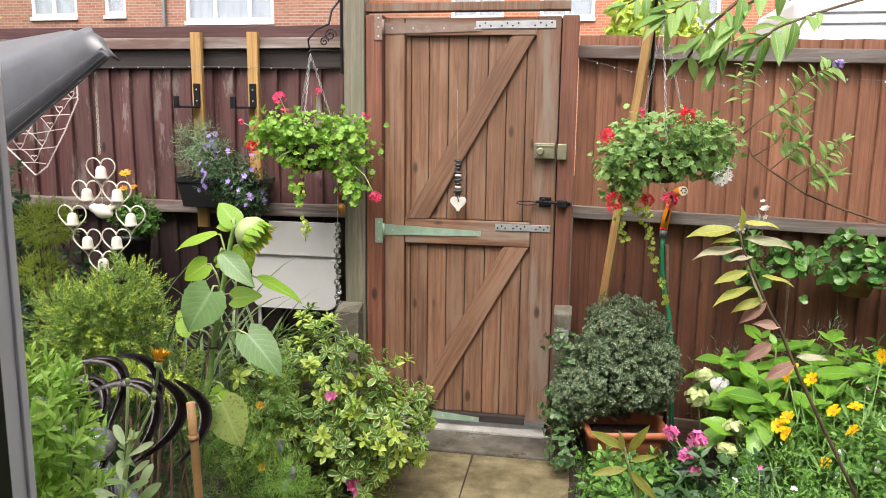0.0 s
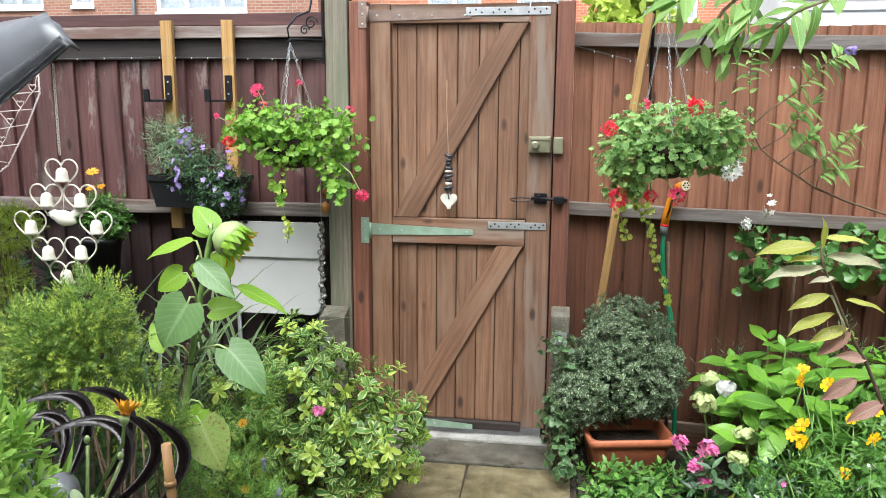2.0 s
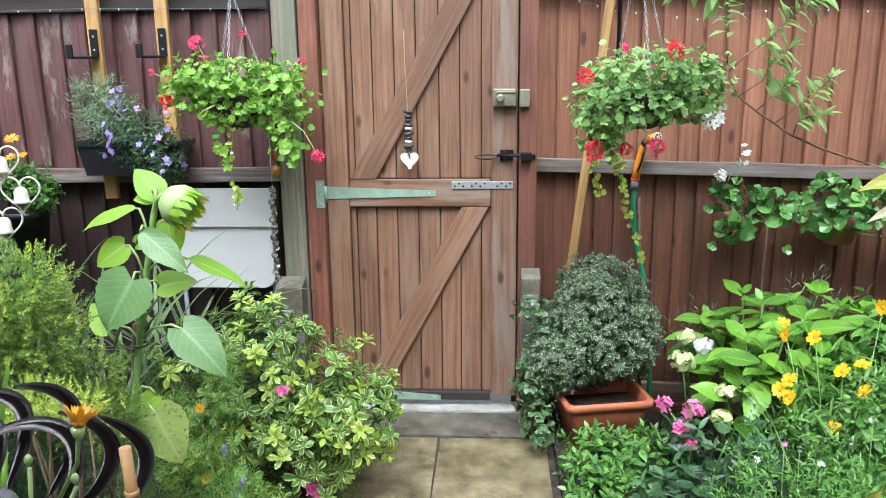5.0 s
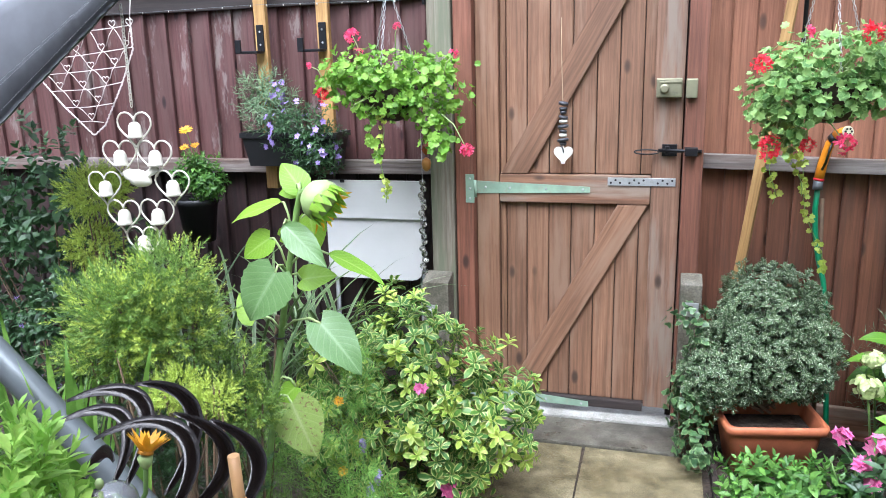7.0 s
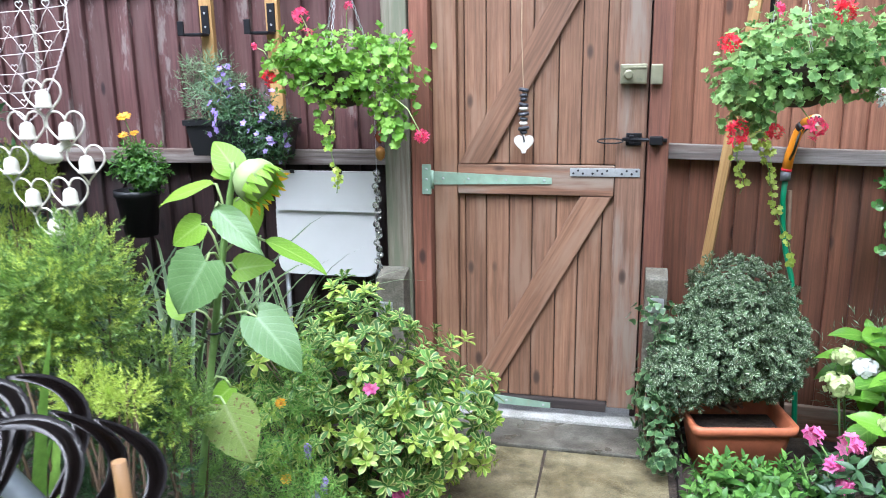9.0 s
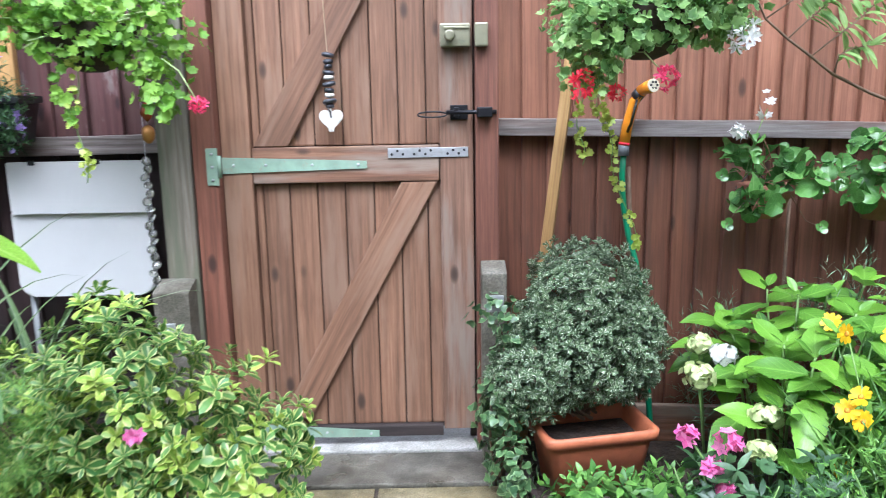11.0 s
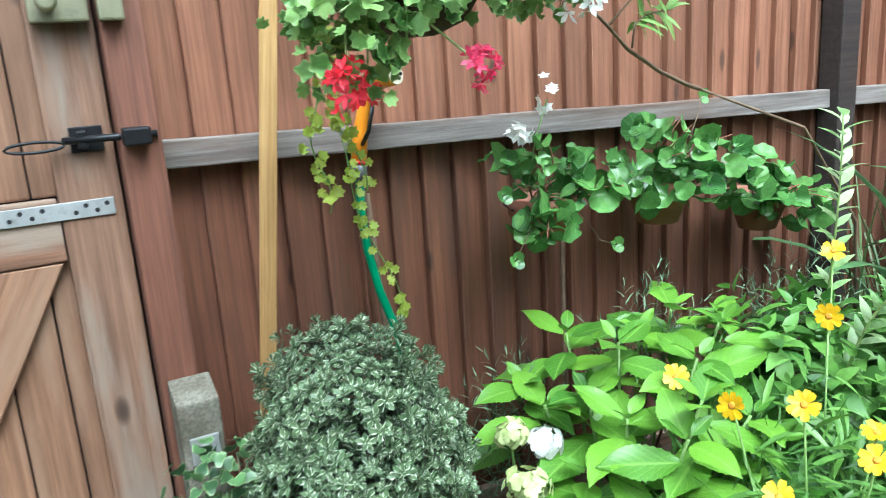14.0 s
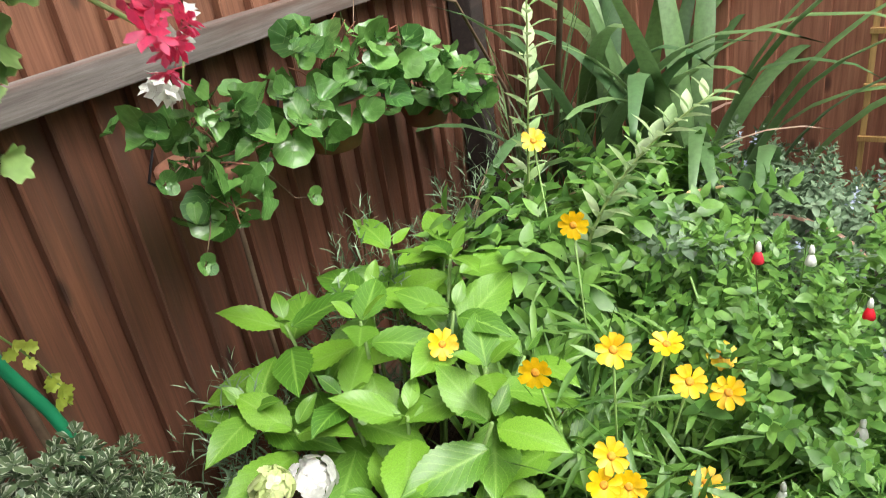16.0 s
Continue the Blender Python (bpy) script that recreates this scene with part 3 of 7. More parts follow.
def turned(tpl, m, s=1.0):
    r = np.array(m.to_3x3())
    return tpl[0] * s @ r.T + np.array(m.translation), tpl[1], tpl[2]


def rosette(tpl, n, rnd, open_from=25, open_to=80, length=0.5, layers=3):
    """Leaves in whorls round a shoot along +z, wider open towards its foot."""
    out = []
    for i in range(n):
        f = i / max(n - 1, 1)
        tilt = open_from + (open_to - open_from) * f + rnd.uniform(-8, 8)
        m = pose(0, 0, length * (1 - f), 0, 0, i * 137.5 + rnd.uniform(-12, 12)) @ pose(0, 0, 0, 90 - tilt)
        out.append(turned(tpl, m, (0.55 + 0.45 * f) * rnd.uniform(0.85, 1.1)))
    return joined(out)


def disc_leaf(n=7, cup=0.15, lobes=0.1, rnd=random, rim=28):
    """A rounded, scalloped leaf such as a geranium's, facing +z, its stalk near the middle of one side."""
    V, U, T, w = [(0, 0.14, -cup * 0.35)], [(0.5, 0.2)], [], rim + 1
    for fr in (0.5, 0.82, 1.0):
        for k in range(rim + 1):
            a = -2.85 + 5.7 * k / rim
            edge = max(0.0, fr - 0.5) * 2
            r = 0.5 * fr * (1 + lobes * edge * math.cos(n * a))
            V.append((r * math.sin(a), 0.14 + 0.28 * fr + r * math.cos(a), cup * fr * (0.35 * fr + 0.22 * math.sin(2 * a + 1)) + 0.25 * lobes * edge * math.cos(n * a)))
            U.append((0.5 + 0.5 * fr * (1 if a > 0 else -1), 0.5 + 0.5 * math.cos(a) * fr))
    for k in range(rim):
        T.append((0, k + 2, k + 1))
        for q in (1, 1 + w):
            T += [(q + k, q + k + 1, q + k + 1 + w), (q + k, q + k + 1 + w, q + k + w)]
    return np.array(V, float), np.array(T, int), np.array(U, float)


def broad_leaf(shape="ovate", segs=16, width=0.5, fold=0.2, curl=0.2, wave=0.02, saw=0.0, lobe=0.0):
    """One large leaf along +y: five ribs of points across, toothed edges, and a heart-shaped foot where lobe is given."""
    V, U, T = [], [], []
    for i in range(segs + 1):
        t = i / segs
        w = max(width * 0.5 * PROFILES[shape](t), 0.004)
        tooth = 1 + (saw * (1 if i % 2 else -1) if 0 < i < segs else 0)
        for q in (-1.0, -0.55, 0.0, 0.55, 1.0):
            k = tooth if abs(q) == 1 else 1.0
            V.append((w * q * k, t - lobe * (1 - t) ** 3 * abs(q) - (saw * 0.25 * width if abs(q) == 1 and i % 2 else 0), -curl * t * t + fold * w * abs(q) ** 1.4 - 0.35 * fold * w * (abs(q) == 1) + wave * math.sin(8 * t + 2 * q) * q))
            U.append((0.5 + 0.5 * q, t))
    for i in range(segs):
        for k in range(4):
            a, b = 5 * i + k, 5 * i + 5 + k
            T += [(a, a + 1, b + 1), (a, b + 1, b)]
    return np.array(V, float), np.array(T, int), np.array(U, float)


def mesh_arrays(name, V, T, U, mat):
    me = bpy.data.meshes.new(name)
    me.vertices.add(len(V))
    me.vertices.foreach_set("co", np.ascontiguousarray(V, np.float32).ravel())
    me.loops.add(len(T) * 3)
    me.loops.foreach_set("vertex_index", np.ascontiguousarray(T, np.int32).ravel())
    me.polygons.add(len(T))
    me.polygons.foreach_set("loop_start", np.arange(0, len(T) * 3, 3, dtype=np.int32))
    me.polygons.foreach_set("use_smooth", np.ones(len(T), bool))
    me.update(calc_edges=True)
    lay = me.uv_layers.new(name="leaf")
    lay.data.foreach_set("uv", np.ascontiguousarray(U[T.ravel()], np.float32).ravel())
    me.materials.append(mat)
    return me


def frames_of(Z, Y=None, rng=None):
    """Turns whose z axis lies along Z, spun at random or with y near Y."""
    Z = Z / np.linalg.norm(Z, axis=1, keepdims=True)
    R = rng.normal(size=Z.shape) if Y is None else Y
    X = np.cross(R, Z)
    X /= np.linalg.norm(X, axis=1, keepdims=True) + 1e-9
    return np.stack([X, np.cross(Z, X), Z], axis=2)


def scatter(name, tpls, P, M, S, mat, parent, label="", kind="", rng=None):
    """Copies of leaves or shoots at points P with turns M and sizes S, joined into one mesh."""
    P, S = np.asarray(P, float) - np.array(parent.matrix_basis.translation), np.asarray(S, float)
    pick = (rng or np.random.default_rng(3)).integers(0, len(tpls), len(P))
    Vs, Ts, Us, k = [], [], [], 0
    for j, (V, T, U) in enumerate(tpls):
        idx = np.where(pick == j)[0]
        if not len(idx):
            continue
        W = np.einsum("nij,vj->nvi", M[idx], V) * S[idx][:, None, None] + P[idx][:, None, :]
        Vs.append(W.reshape(-1, 3))
        Ts.append((T[None] + (np.arange(len(idx)) * len(V))[:, None, None]).reshape(-1, 3) + k)
        Us.append(np.tile(U, (len(idx), 1)))
        k += len(idx) * len(V)
    ob = new(name, mesh_arrays(name, np.vstack(Vs), np.vstack(Ts), np.vstack(Us), mat))
    ob.parent = parent
    return tagged(ob, label, kind=kind)


def shell(blobs, n, rng, inner=0.6, rough=0.18, up=0.0, floor=0.02, clump=2.3):
    """Points in the outer part of a lump of ellipsoids (centre, radii), with outward directions."""
    w = np.array([r[0] * r[1] + r[1] * r[2] + r[0] * r[2] for c, r in blobs])
    which = rng.choice(len(blobs), n, p=w / w.sum())
    d = rng.normal(size=(n, 3))
    d /= np.linalg.norm(d, axis=1, keepdims=True)
    C, R = np.array([b[0] for b in blobs], float)[which], np.array([b[1] for b in blobs], float)[which]
    lump = np.array([noise.noise(Vector(x * clump + c * 5)) for x, c in zip(d, C)])
    r = (inner + (1 - inner) * rng.random(n) ** 0.5) * (1 + rough * lump * 1.6)
    P = C + R * d * r[:, None]
    keep = P[:, 2] > floor
    D = d / R
    D /= np.linalg.norm(D, axis=1, keepdims=True)
    D[:, 2] += up
    return P[keep], D[keep]


def jitter(D, amount, rng):
    D = D + rng.normal(size=D.shape) * amount
    return D / np.linalg.norm(D, axis=1, keepdims=True)


def stems_mesh(base, tips, radius, rnd, sag=0.0, sides=5):
    bm = bmesh.new()
    base = Vector(base)
    for tip in tips:
        tip = Vector(tip)
        b = base + Vector((rnd.uniform(-1, 1), rnd.uniform(-1, 1), 0)) * 0.04
        mid = (b + tip) / 2 + Vector((rnd.uniform(-1, 1), rnd.uniform(-1, 1), sag)) * 0.06
        pts = [b * (1 - t) ** 2 + mid * 2 * t * (1 - t) + tip * t * t for t in (0, 0.25, 0.5, 0.75, 1)]
        tube(bm, pts, radius, sides, taper=0.4)
    return bm


def in_parent(bm, parent):
    bm.transform(Matrix.Translation(-parent.matrix_basis.translation))
    return bm


def blades(specs, mat, parent, name="blade_foliage", label="", kind="stuff", segs=9):
    """Long arching leaves: (base, heading in degrees, length, width, lean from upright in degrees, droop)."""
    V, T, U = [], [], []
    for base, head, length, width, lean, droop in specs:
        k = len(V)
        p, ang = Vector(base), radians(lean)
        h = Vector((math.cos(radians(head)), math.sin(radians(head)), 0))
        side = Vector((-h.y, h.x, 0))
        for i in range(segs + 1):
            t = i / segs
            w = width * 0.5 * PROFILES["strap"](t)
            nrm = h * math.cos(ang) - Vector((0, 0, 1)) * math.sin(ang)
            for s, u in ((-1, 0.0), (0, 0.5), (1, 1.0)):
                V.append(p + side * w * s - nrm * (0.25 * w if s == 0 else 0))
                U.append((u, t))
            p = p + (h * math.sin(ang) + Vector((0, 0, 1)) * math.cos(ang)) * (length / segs)
            ang += radians(droop) / segs * (0.4 + 1.2 * t)
        for i in range(segs):
            a, b = k + 3 * i, k + 3 * i + 3
            T += [(a, a + 1, b + 1), (a, b + 1, b), (a + 1, a + 2, b + 2), (a + 1, b + 2, b + 1)]
    V = np.array([tuple(v - parent.matrix_basis.translation) for v in V])
    ob = new(name, mesh_arrays(name, V, np.array(T), np.array(U), mat))
    ob.parent = parent
    return tagged(ob, label, kind=kind)


def place_leaf(name, tpl_mesh, parent, at, direction, up, size, label=""):
    """One large leaf as a part: its foot at a point, pointing along direction, its face towards up."""
    y = Vector(direction).normalized()
    z = (Vector(up) - y * y.dot(Vector(up))).normalized()
    x = y.cross(z)
    ob = new(name, tpl_mesh)
    ob.parent = parent
    m = Matrix((x, y, z)).transposed().to_4x4()
    ob.matrix_basis = Matrix.Translation(Vector(at) - parent.matrix_basis.translation) @ m @ Matrix.Scale(size, 4)
    return tagged(ob, label)


L_HEBE = leafy("variegated_hebe_leaf", (0.05, 0.145, 0.028), (0.13, 0.27, 0.045), margin=(0.43, 0.49, 0.16), edge=0.64)
L_HEBE_TIP = leafy("young_hebe_leaf", (0.22, 0.37, 0.045), (0.40, 0.53, 0.08), margin=(0.50, 0.56, 0.14), edge=0.66)
L_ILEX = leafy("silver_edged_leaf", (0.062, 0.112, 0.046), (0.135, 0.20, 0.09), margin=(0.60, 0.66, 0.50), edge=0.76, through_light=0.15)
L_IVY = leafy("dark_ivy_leaf", (0.025, 0.065, 0.025), (0.09, 0.18, 0.06), margin=(0.18, 0.26, 0.11), edge=0.88, through_light=0.1)
L_CONIFER = leafy("conifer_spray", (0.09, 0.18, 0.028), (0.25, 0.39, 0.07), through_light=0.18, rough=0.5)
L_CONIFER_TIP = leafy("conifer_young_spray", (0.38, 0.51, 0.06), (0.53, 0.64, 0.12), through_light=0.26, rough=0.5)
L_GERANIUM = leafy("bright_geranium_leaf", (0.13, 0.29, 0.028), (0.28, 0.48, 0.06), through_light=0.35, rough=0.5)
L_GERANIUM_R = leafy("geranium_leaf", (0.085, 0.21, 0.045), (0.29, 0.46, 0.13), margin=(0.30, 0.46, 0.15), edge=0.9, through_light=0.3, rough=0.5)
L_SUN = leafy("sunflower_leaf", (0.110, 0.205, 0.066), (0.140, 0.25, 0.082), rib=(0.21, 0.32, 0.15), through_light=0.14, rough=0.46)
# backlit copy of the leaf: light shining through is put into its brighter green
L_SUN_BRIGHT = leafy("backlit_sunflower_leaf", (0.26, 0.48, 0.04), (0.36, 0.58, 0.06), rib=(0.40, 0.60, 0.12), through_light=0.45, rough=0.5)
L_SUN_OLD = leafy("ageing_sunflower_leaf", (0.23, 0.34, 0.075), (0.30, 0.40, 0.10), rib=(0.38, 0.45, 0.18), blotch=(0.20, 0.12, 0.06), through_light=0.25, rough=0.55)
L_FEATHER = leafy("feathery_foliage", (0.13, 0.30, 0.045), (0.28, 0.48, 0.09), through_light=0.3, rough=0.6)
L_HYD = leafy("hydrangea_leaf", (0.055, 0.160, 0.016), (0.165, 0.345, 0.030), rib=(0.19, 0.35, 0.06), through_light=0.22, rough=0.38)
L_NARROW = leafy("narrow_green_leaf", (0.055, 0.145, 0.025), (0.15, 0.30, 0.05), through_light=0.28)
L_SMALL = leafy("small_green_leaf", (0.06, 0.165, 0.03), (0.18, 0.36, 0.065), through_light=0.3)
L_DARK = leafy("dark_green_leaf", (0.025, 0.065, 0.025), (0.07, 0.15, 0.05), through_light=0.2)
L_GLOSSY = leafy("glossy_scalloped_leaf", (0.05, 0.145, 0.034), (0.14, 0.30, 0.07), rib=(0.18, 0.33, 0.10), through_light=0.18, rough=0.2)
L_BLADE = leafy("strap_leaf", (0.06, 0.14, 0.05), (0.17, 0.29, 0.10), through_light=0.25, rough=0.45)
L_BLADE_PALE = leafy("pale_strap_leaf", (0.16, 0.34, 0.05), (0.30, 0.50, 0.09), through_light=0.35, rough=0.45)
L_GRASS = leafy("dark_grass_blade", (0.05, 0.10, 0.035), (0.14, 0.22, 0.07), margin=(0.20, 0.26, 0.13), edge=0.8, through_light=0.2)
L_PALE = leafy("pale_shrub_leaf", (0.26, 0.48, 0.07), (0.44, 0.64, 0.14), through_light=0.35, rough=0.5)
L_SAGE = leafy("grey_green_leaf", (0.10, 0.17, 0.09), (0.22, 0.32, 0.19), through_light=0.2, rough=0.65)
L_BUD = leafy("shrub_branch_leaf", (0.16, 0.32, 0.07), (0.32, 0.48, 0.14), rib=(0.36, 0.5, 0.18), through_light=0.45, rough=0.5)
L_AUTUMN = leafy("yellowing_leaf", (0.40, 0.44, 0.05), (0.56, 0.60, 0.12), rib=(0.55, 0.5, 0.2), blotch=(0.46, 0.26, 0.10), through_light=0.35)
L_BROWN = leafy("reddish_dead_leaf", (0.46, 0.24, 0.19), (0.58, 0.42, 0.32), rib=(0.58, 0.44, 0.3), through_light=0.3)
L_VARIEG = leafy("pale_willow_leaf", (0.26, 0.42, 0.15), (0.48, 0.60, 0.32), through_light=0.35)
L_LIME = leafy("creeping_lime_leaf", (0.34, 0.46, 0.05), (0.48, 0.56, 0.10), through_light=0.35)
P_RED = leafy("red_petal", (0.80, 0.015, 0.035), (0.90, 0.07, 0.12), through_light=0.45)
P_CORAL = leafy("coral_petal", (0.82, 0.04, 0.14), (0.90, 0.13, 0.28), through_light=0.45)
P_PINK = leafy("pink_petal", (0.80, 0.14, 0.40), (0.88, 0.32, 0.58), through_light=0.3)
P_WHITE = leafy("white_petal", (0.72, 0.72, 0.68), (0.85, 0.85, 0.80), through_light=0.25)
P_LIME = leafy("green_white_floret", (0.44, 0.54, 0.20), (0.62, 0.68, 0.34), through_light=0.25)
P_YELLOW = leafy("yellow_petal", (0.78, 0.44, 0.001), (0.84, 0.54, 0.002), through_light=0.3)
P_ORANGE = leafy("orange_petal", (0.82, 0.38, 0.012), (0.86, 0.48, 0.02), through_light=0.3)
P_PURPLE = leafy("violet_petal", (0.26, 0.17, 0.50), (0.46, 0.34, 0.70), through_light=0.3)
P_BLUE = leafy("pale_blue_petal", (0.36, 0.42, 0.60), (0.55, 0.6, 0.75), through_light=0.3)
DISC = plain("flower_disc", (0.56, 0.24, 0.015), 0.8, vary=0.3, scale=200)
STEM = plain("green_stem", (0.16, 0.27, 0.07), 0.6, vary=0.25)
STEM_PALE = plain("pale_stem", (0.32, 0.42, 0.16), 0.6, vary=0.2)
TWIG = plain("brown_twig", (0.13, 0.085, 0.05), 0.8, vary=0.3)
BAMBOO = plain("bamboo_cane", (0.36, 0.20, 0.085), 0.55, vary=0.2, scale=12)

rnd, rng = random.Random(5), np.random.default_rng(5)
OVATE = leaf("ovate", 4, 0.55, 0.3, 0.2)
THIN = leaf("lance", 4, 0.10, 0.3, 0.3)
FLORET5 = joined([turned(leaf("spoon", 2, 0.75, 0.1, -0.15), pose(0, 0, 0, 0, 0, 72 * k)) for k in range(5)])
FLORET_G = joined([turned(leaf("spoon", 3, 0.42, 0.2, -0.1 if k < 2 else 0.2), pose(0, 0, 0, 0, 0, (-25, 25, 115, 180, 245)[k]) @ pose(0, 0, 0, 25)) for k in range(5)])
FLORET4 = joined([turned(leaf("round", 4, 0.95, 0.08, 0.1), pose(0, 0, 0, 0, 0, 90 * k)) for k in range(4)])


def shrub(name, at, label, blobs, tpls, n, size, mat, seed, stem=TWIG, inner=0.55, up=0.25, spread=0.35, stems=14, category="shrub", extra=None, rough=0.18, floor=0.02, clump=2.3):
    """A bush: twigs from its foot and a crown of leafy shoots."""
    g, r = np.random.default_rng(seed), random.Random(seed)
    top = empty(name, at, label, category)
    P, D = shell(blobs, n, g, inner, rough, up, floor, clump)
    D = jitter(D, spread, g)
    scatter("crown", tpls, P, frames_of(D, rng=g), size * g.uniform(0.75, 1.2, len(P)), mat, top, kind="stuff", rng=g)
    if extra:
        m2, share, grow = extra
        P, D = shell(blobs, int(n * share), g, 0.95, rough, up, floor, clump)
        scatter("outer_crown", tpls, P, frames_of(jitter(D, spread, g), rng=g), size * grow * g.uniform(0.8, 1.15, len(P)), m2, top, kind="stuff", rng=g)
    if stems:
        tips, _ = shell(blobs, stems, g, 0.7, floor=floor)
        tagged(part("branchwork", in_parent(stems_mesh(at, tips, 0.006, r), top), stem, top), kind="stuff")
    return top


# variegated hebe beside the path
HEBE_T = [rosette(leaf("spoon", 5, 0.47, 0.32, 0.25), 9, rnd, 30, 92, 0.45) for _ in range(4)]
shrub("hebe_bush", (-0.66, 3.0, 0), "rounded hebe bush with cream-edged green leaves", [((-0.70, 2.98, 0.32), (0.30, 0.26, 0.31)), ((-0.76, 3.05, 0.50), (0.20, 0.18, 0.19)), ((-0.46, 2.88, 0.32), (0.21, 0.17, 0.24)), ((-0.31, 2.92, 0.36), (0.09, 0.10, 0.10)), ((-0.98, 3.0, 0.36), (0.2, 0.18, 0.2)), ((-0.58, 2.80, 0.22), (0.22, 0.14, 0.2)), ((-0.95, 2.86, 0.2), (0.2, 0.14, 0.18))],
      HEBE_T, 540, 0.053, L_HEBE, 11, extra=(L_HEBE_TIP, 0.36, 0.9), spread=0.3, inner=0.55, rough=0.42, clump=4, up=0.35)
# silver-edged bush in the trough
ILEX_T = [rosette(leaf("spoon", 3, 0.5, 0.5, 0.05), 10, rnd, 20, 85, 0.6) for _ in range(4)]
shrub("clipped_bush", (0.57, 3.46, 0.2), "dense clipped bush with small silver-edged leaves in the trough", [((0.56, 3.45, 0.58), (0.19, 0.18, 0.185)), ((0.55, 3.43, 0.44), (0.23, 0.19, 0.17)), ((0.40, 3.40, 0.36), (0.14, 0.14, 0.13)), ((0.69, 3.44, 0.46), (0.11, 0.15, 0.18))],
      ILEX_T, 2600, 0.0265, L_ILEX, 12, inner=0.66, rough=0.2, spread=0.4, clump=5)
IVY_T = [disc_leaf(3, 0.1, 0.25, rim=12)]
shrub("ivy", (0.30, 3.40, 0.0), "dark trailing ivy tumbling beside the trough", [((0.29, 3.40, 0.26), (0.09, 0.09, 0.22)), ((0.31, 3.28, 0.10), (0.08, 0.14, 0.12)), ((0.27, 3.44, 0.56), (0.08, 0.05, 0.06)), ((0.33, 3.40, 0.50), (0.06, 0.05, 0.06)), ((0.27, 3.34, 0.26), (0.07, 0.07, 0.07))], IVY_T, 420, 0.029, L_IVY, 13, inner=0.3, stems=8, category="climber")
# conifers
NEEDLE = leaf("lance", 2, 0.15, 0.5, 0.0)
TWIGLET = joined([NEEDLE, turned(NEEDLE, pose(0, 0.25, 0, 0, 0, 38), 0.5), turned(NEEDLE, pose(0, 0.35, 0, 0, 0, -38), 0.46), turned(NEEDLE, pose(0, 0.55, 0, 0, 0, 32), 0.36), turned(NEEDLE, pose(0, 0.62, 0, 0, 0, -32), 0.32)])


def conifer_spray(r):
    """A flattened fan of scaly twiglets along +z."""
    out = []
    for i in range(13):
        m = pose(0, 0, 0.075 * i, 0, 0, 137 * i + r.uniform(-30, 30)) @ pose(0, 0, 0, 38 + 3 * i + r.uniform(-9, 9))
        out.append(turned(TWIGLET, m, 0.44 - 0.016 * i))
    return joined(out)


SPRAY = [conifer_spray(rnd) for _ in range(4)]
shrub("conifer_bush", (-1.0, 1.97, 0), "rounded bright green conifer bush with feathery sprays", [((-0.94, 1.97, 1.055), (0.085, 0.09, 0.07)), ((-1.08, 1.96, 0.98), (0.11, 0.09, 0.08)), ((-0.93, 1.99, 0.94), (0.085, 0.09, 0.09)), ((-1.12, 1.95, 0.87), (0.09, 0.08, 0.06)), ((-1.0, 1.91, 0.96), (0.09, 0.07, 0.09))],
      SPRAY, 1250, 0.044, L_CONIFER, 14, inner=0.5, extra=(L_CONIFER_TIP, 0.5, 0.8), stems=6, rough=0.42, up=0.5, clump=6, spread=0.3)
shrub("juniper", (-0.86, 2.12, 0), "low spreading juniper with dark green sprays", [((-0.90, 2.12, 0.77), (0.08, 0.07, 0.07)), ((-0.87, 2.14, 0.66), (0.08, 0.07, 0.07)), ((-0.95, 2.10, 0.66), (0.07, 0.07, 0.07))],
      SPRAY, 480, 0.045, L_CONIFER, 15, inner=0.4, stems=8, rough=0.4, up=0.3, extra=(L_CONIFER_TIP, 0.2, 0.8), clump=4)
# dark filler sprays, added to stand for the shadow below the conifers
shrub("shade_fill", (-1.0, 2.02, 0), "dark evergreen sprays added for the shade under the conifers", [((-1.04, 2.04, 0.66), (0.18, 0.10, 0.13)), ((-0.98, 2.06, 0.45), (0.2, 0.10, 0.2)), ((-1.02, 2.08, 0.35), (0.18, 0.08, 0.25))], SPRAY, 620, 0.06, L_DARK, 44, inner=0.3, stems=10, rough=0.35, up=0.3)
shrub("golden_conifer", (-0.82, 1.85, 0), "small golden-tipped conifer in front of the juniper", [((-0.865, 1.86, 0.835), (0.055, 0.05, 0.03)), ((-0.77, 1.86, 0.83), (0.045, 0.05, 0.028))], SPRAY, 240, 0.034, L_CONIFER_TIP, 16, inner=0.4, stems=8, up=0.6)
shrub("golden_conifer", (-1.76, 2.72, 0), "soft lime-green conifer standing before the fence", [((-1.75, 2.72, 1.12), (0.11, 0.09, 0.07)), ((-1.81, 2.74, 0.92), (0.07, 0.09, 0.06))], SPRAY, 520, 0.048, L_CONIFER_TIP, 17, inner=0.4, stems=14)
# dark growth along the left fence
OV = [rosette(OVATE, 7, rnd, 25, 85, 0.8) for _ in range(3)]
shrub("dark_shrub", (-2.5, 3.25, 0), "dark leafy shrub in the shade of the fence", [((-2.5, 3.25, 0.9), (0.30, 0.25, 0.40)), ((-2.25, 3.3, 0.55), (0.3, 0.25, 0.35)), ((-2.9, 3.2, 0.7), (0.3, 0.3, 0.5))], OV, 520, 0.055, L_DARK, 18, inner=0.2, stems=24)
shrub("blue_flowered_shrub", (-2.0, 2.75, 0), "low grey-green bush with pale blue flowers", [((-2.0, 2.75, 0.55), (0.22, 0.2, 0.22))], OV, 300, 0.04, L_DARK, 19, stems=10, extra=(P_PURPLE, 0.06, 0.4))
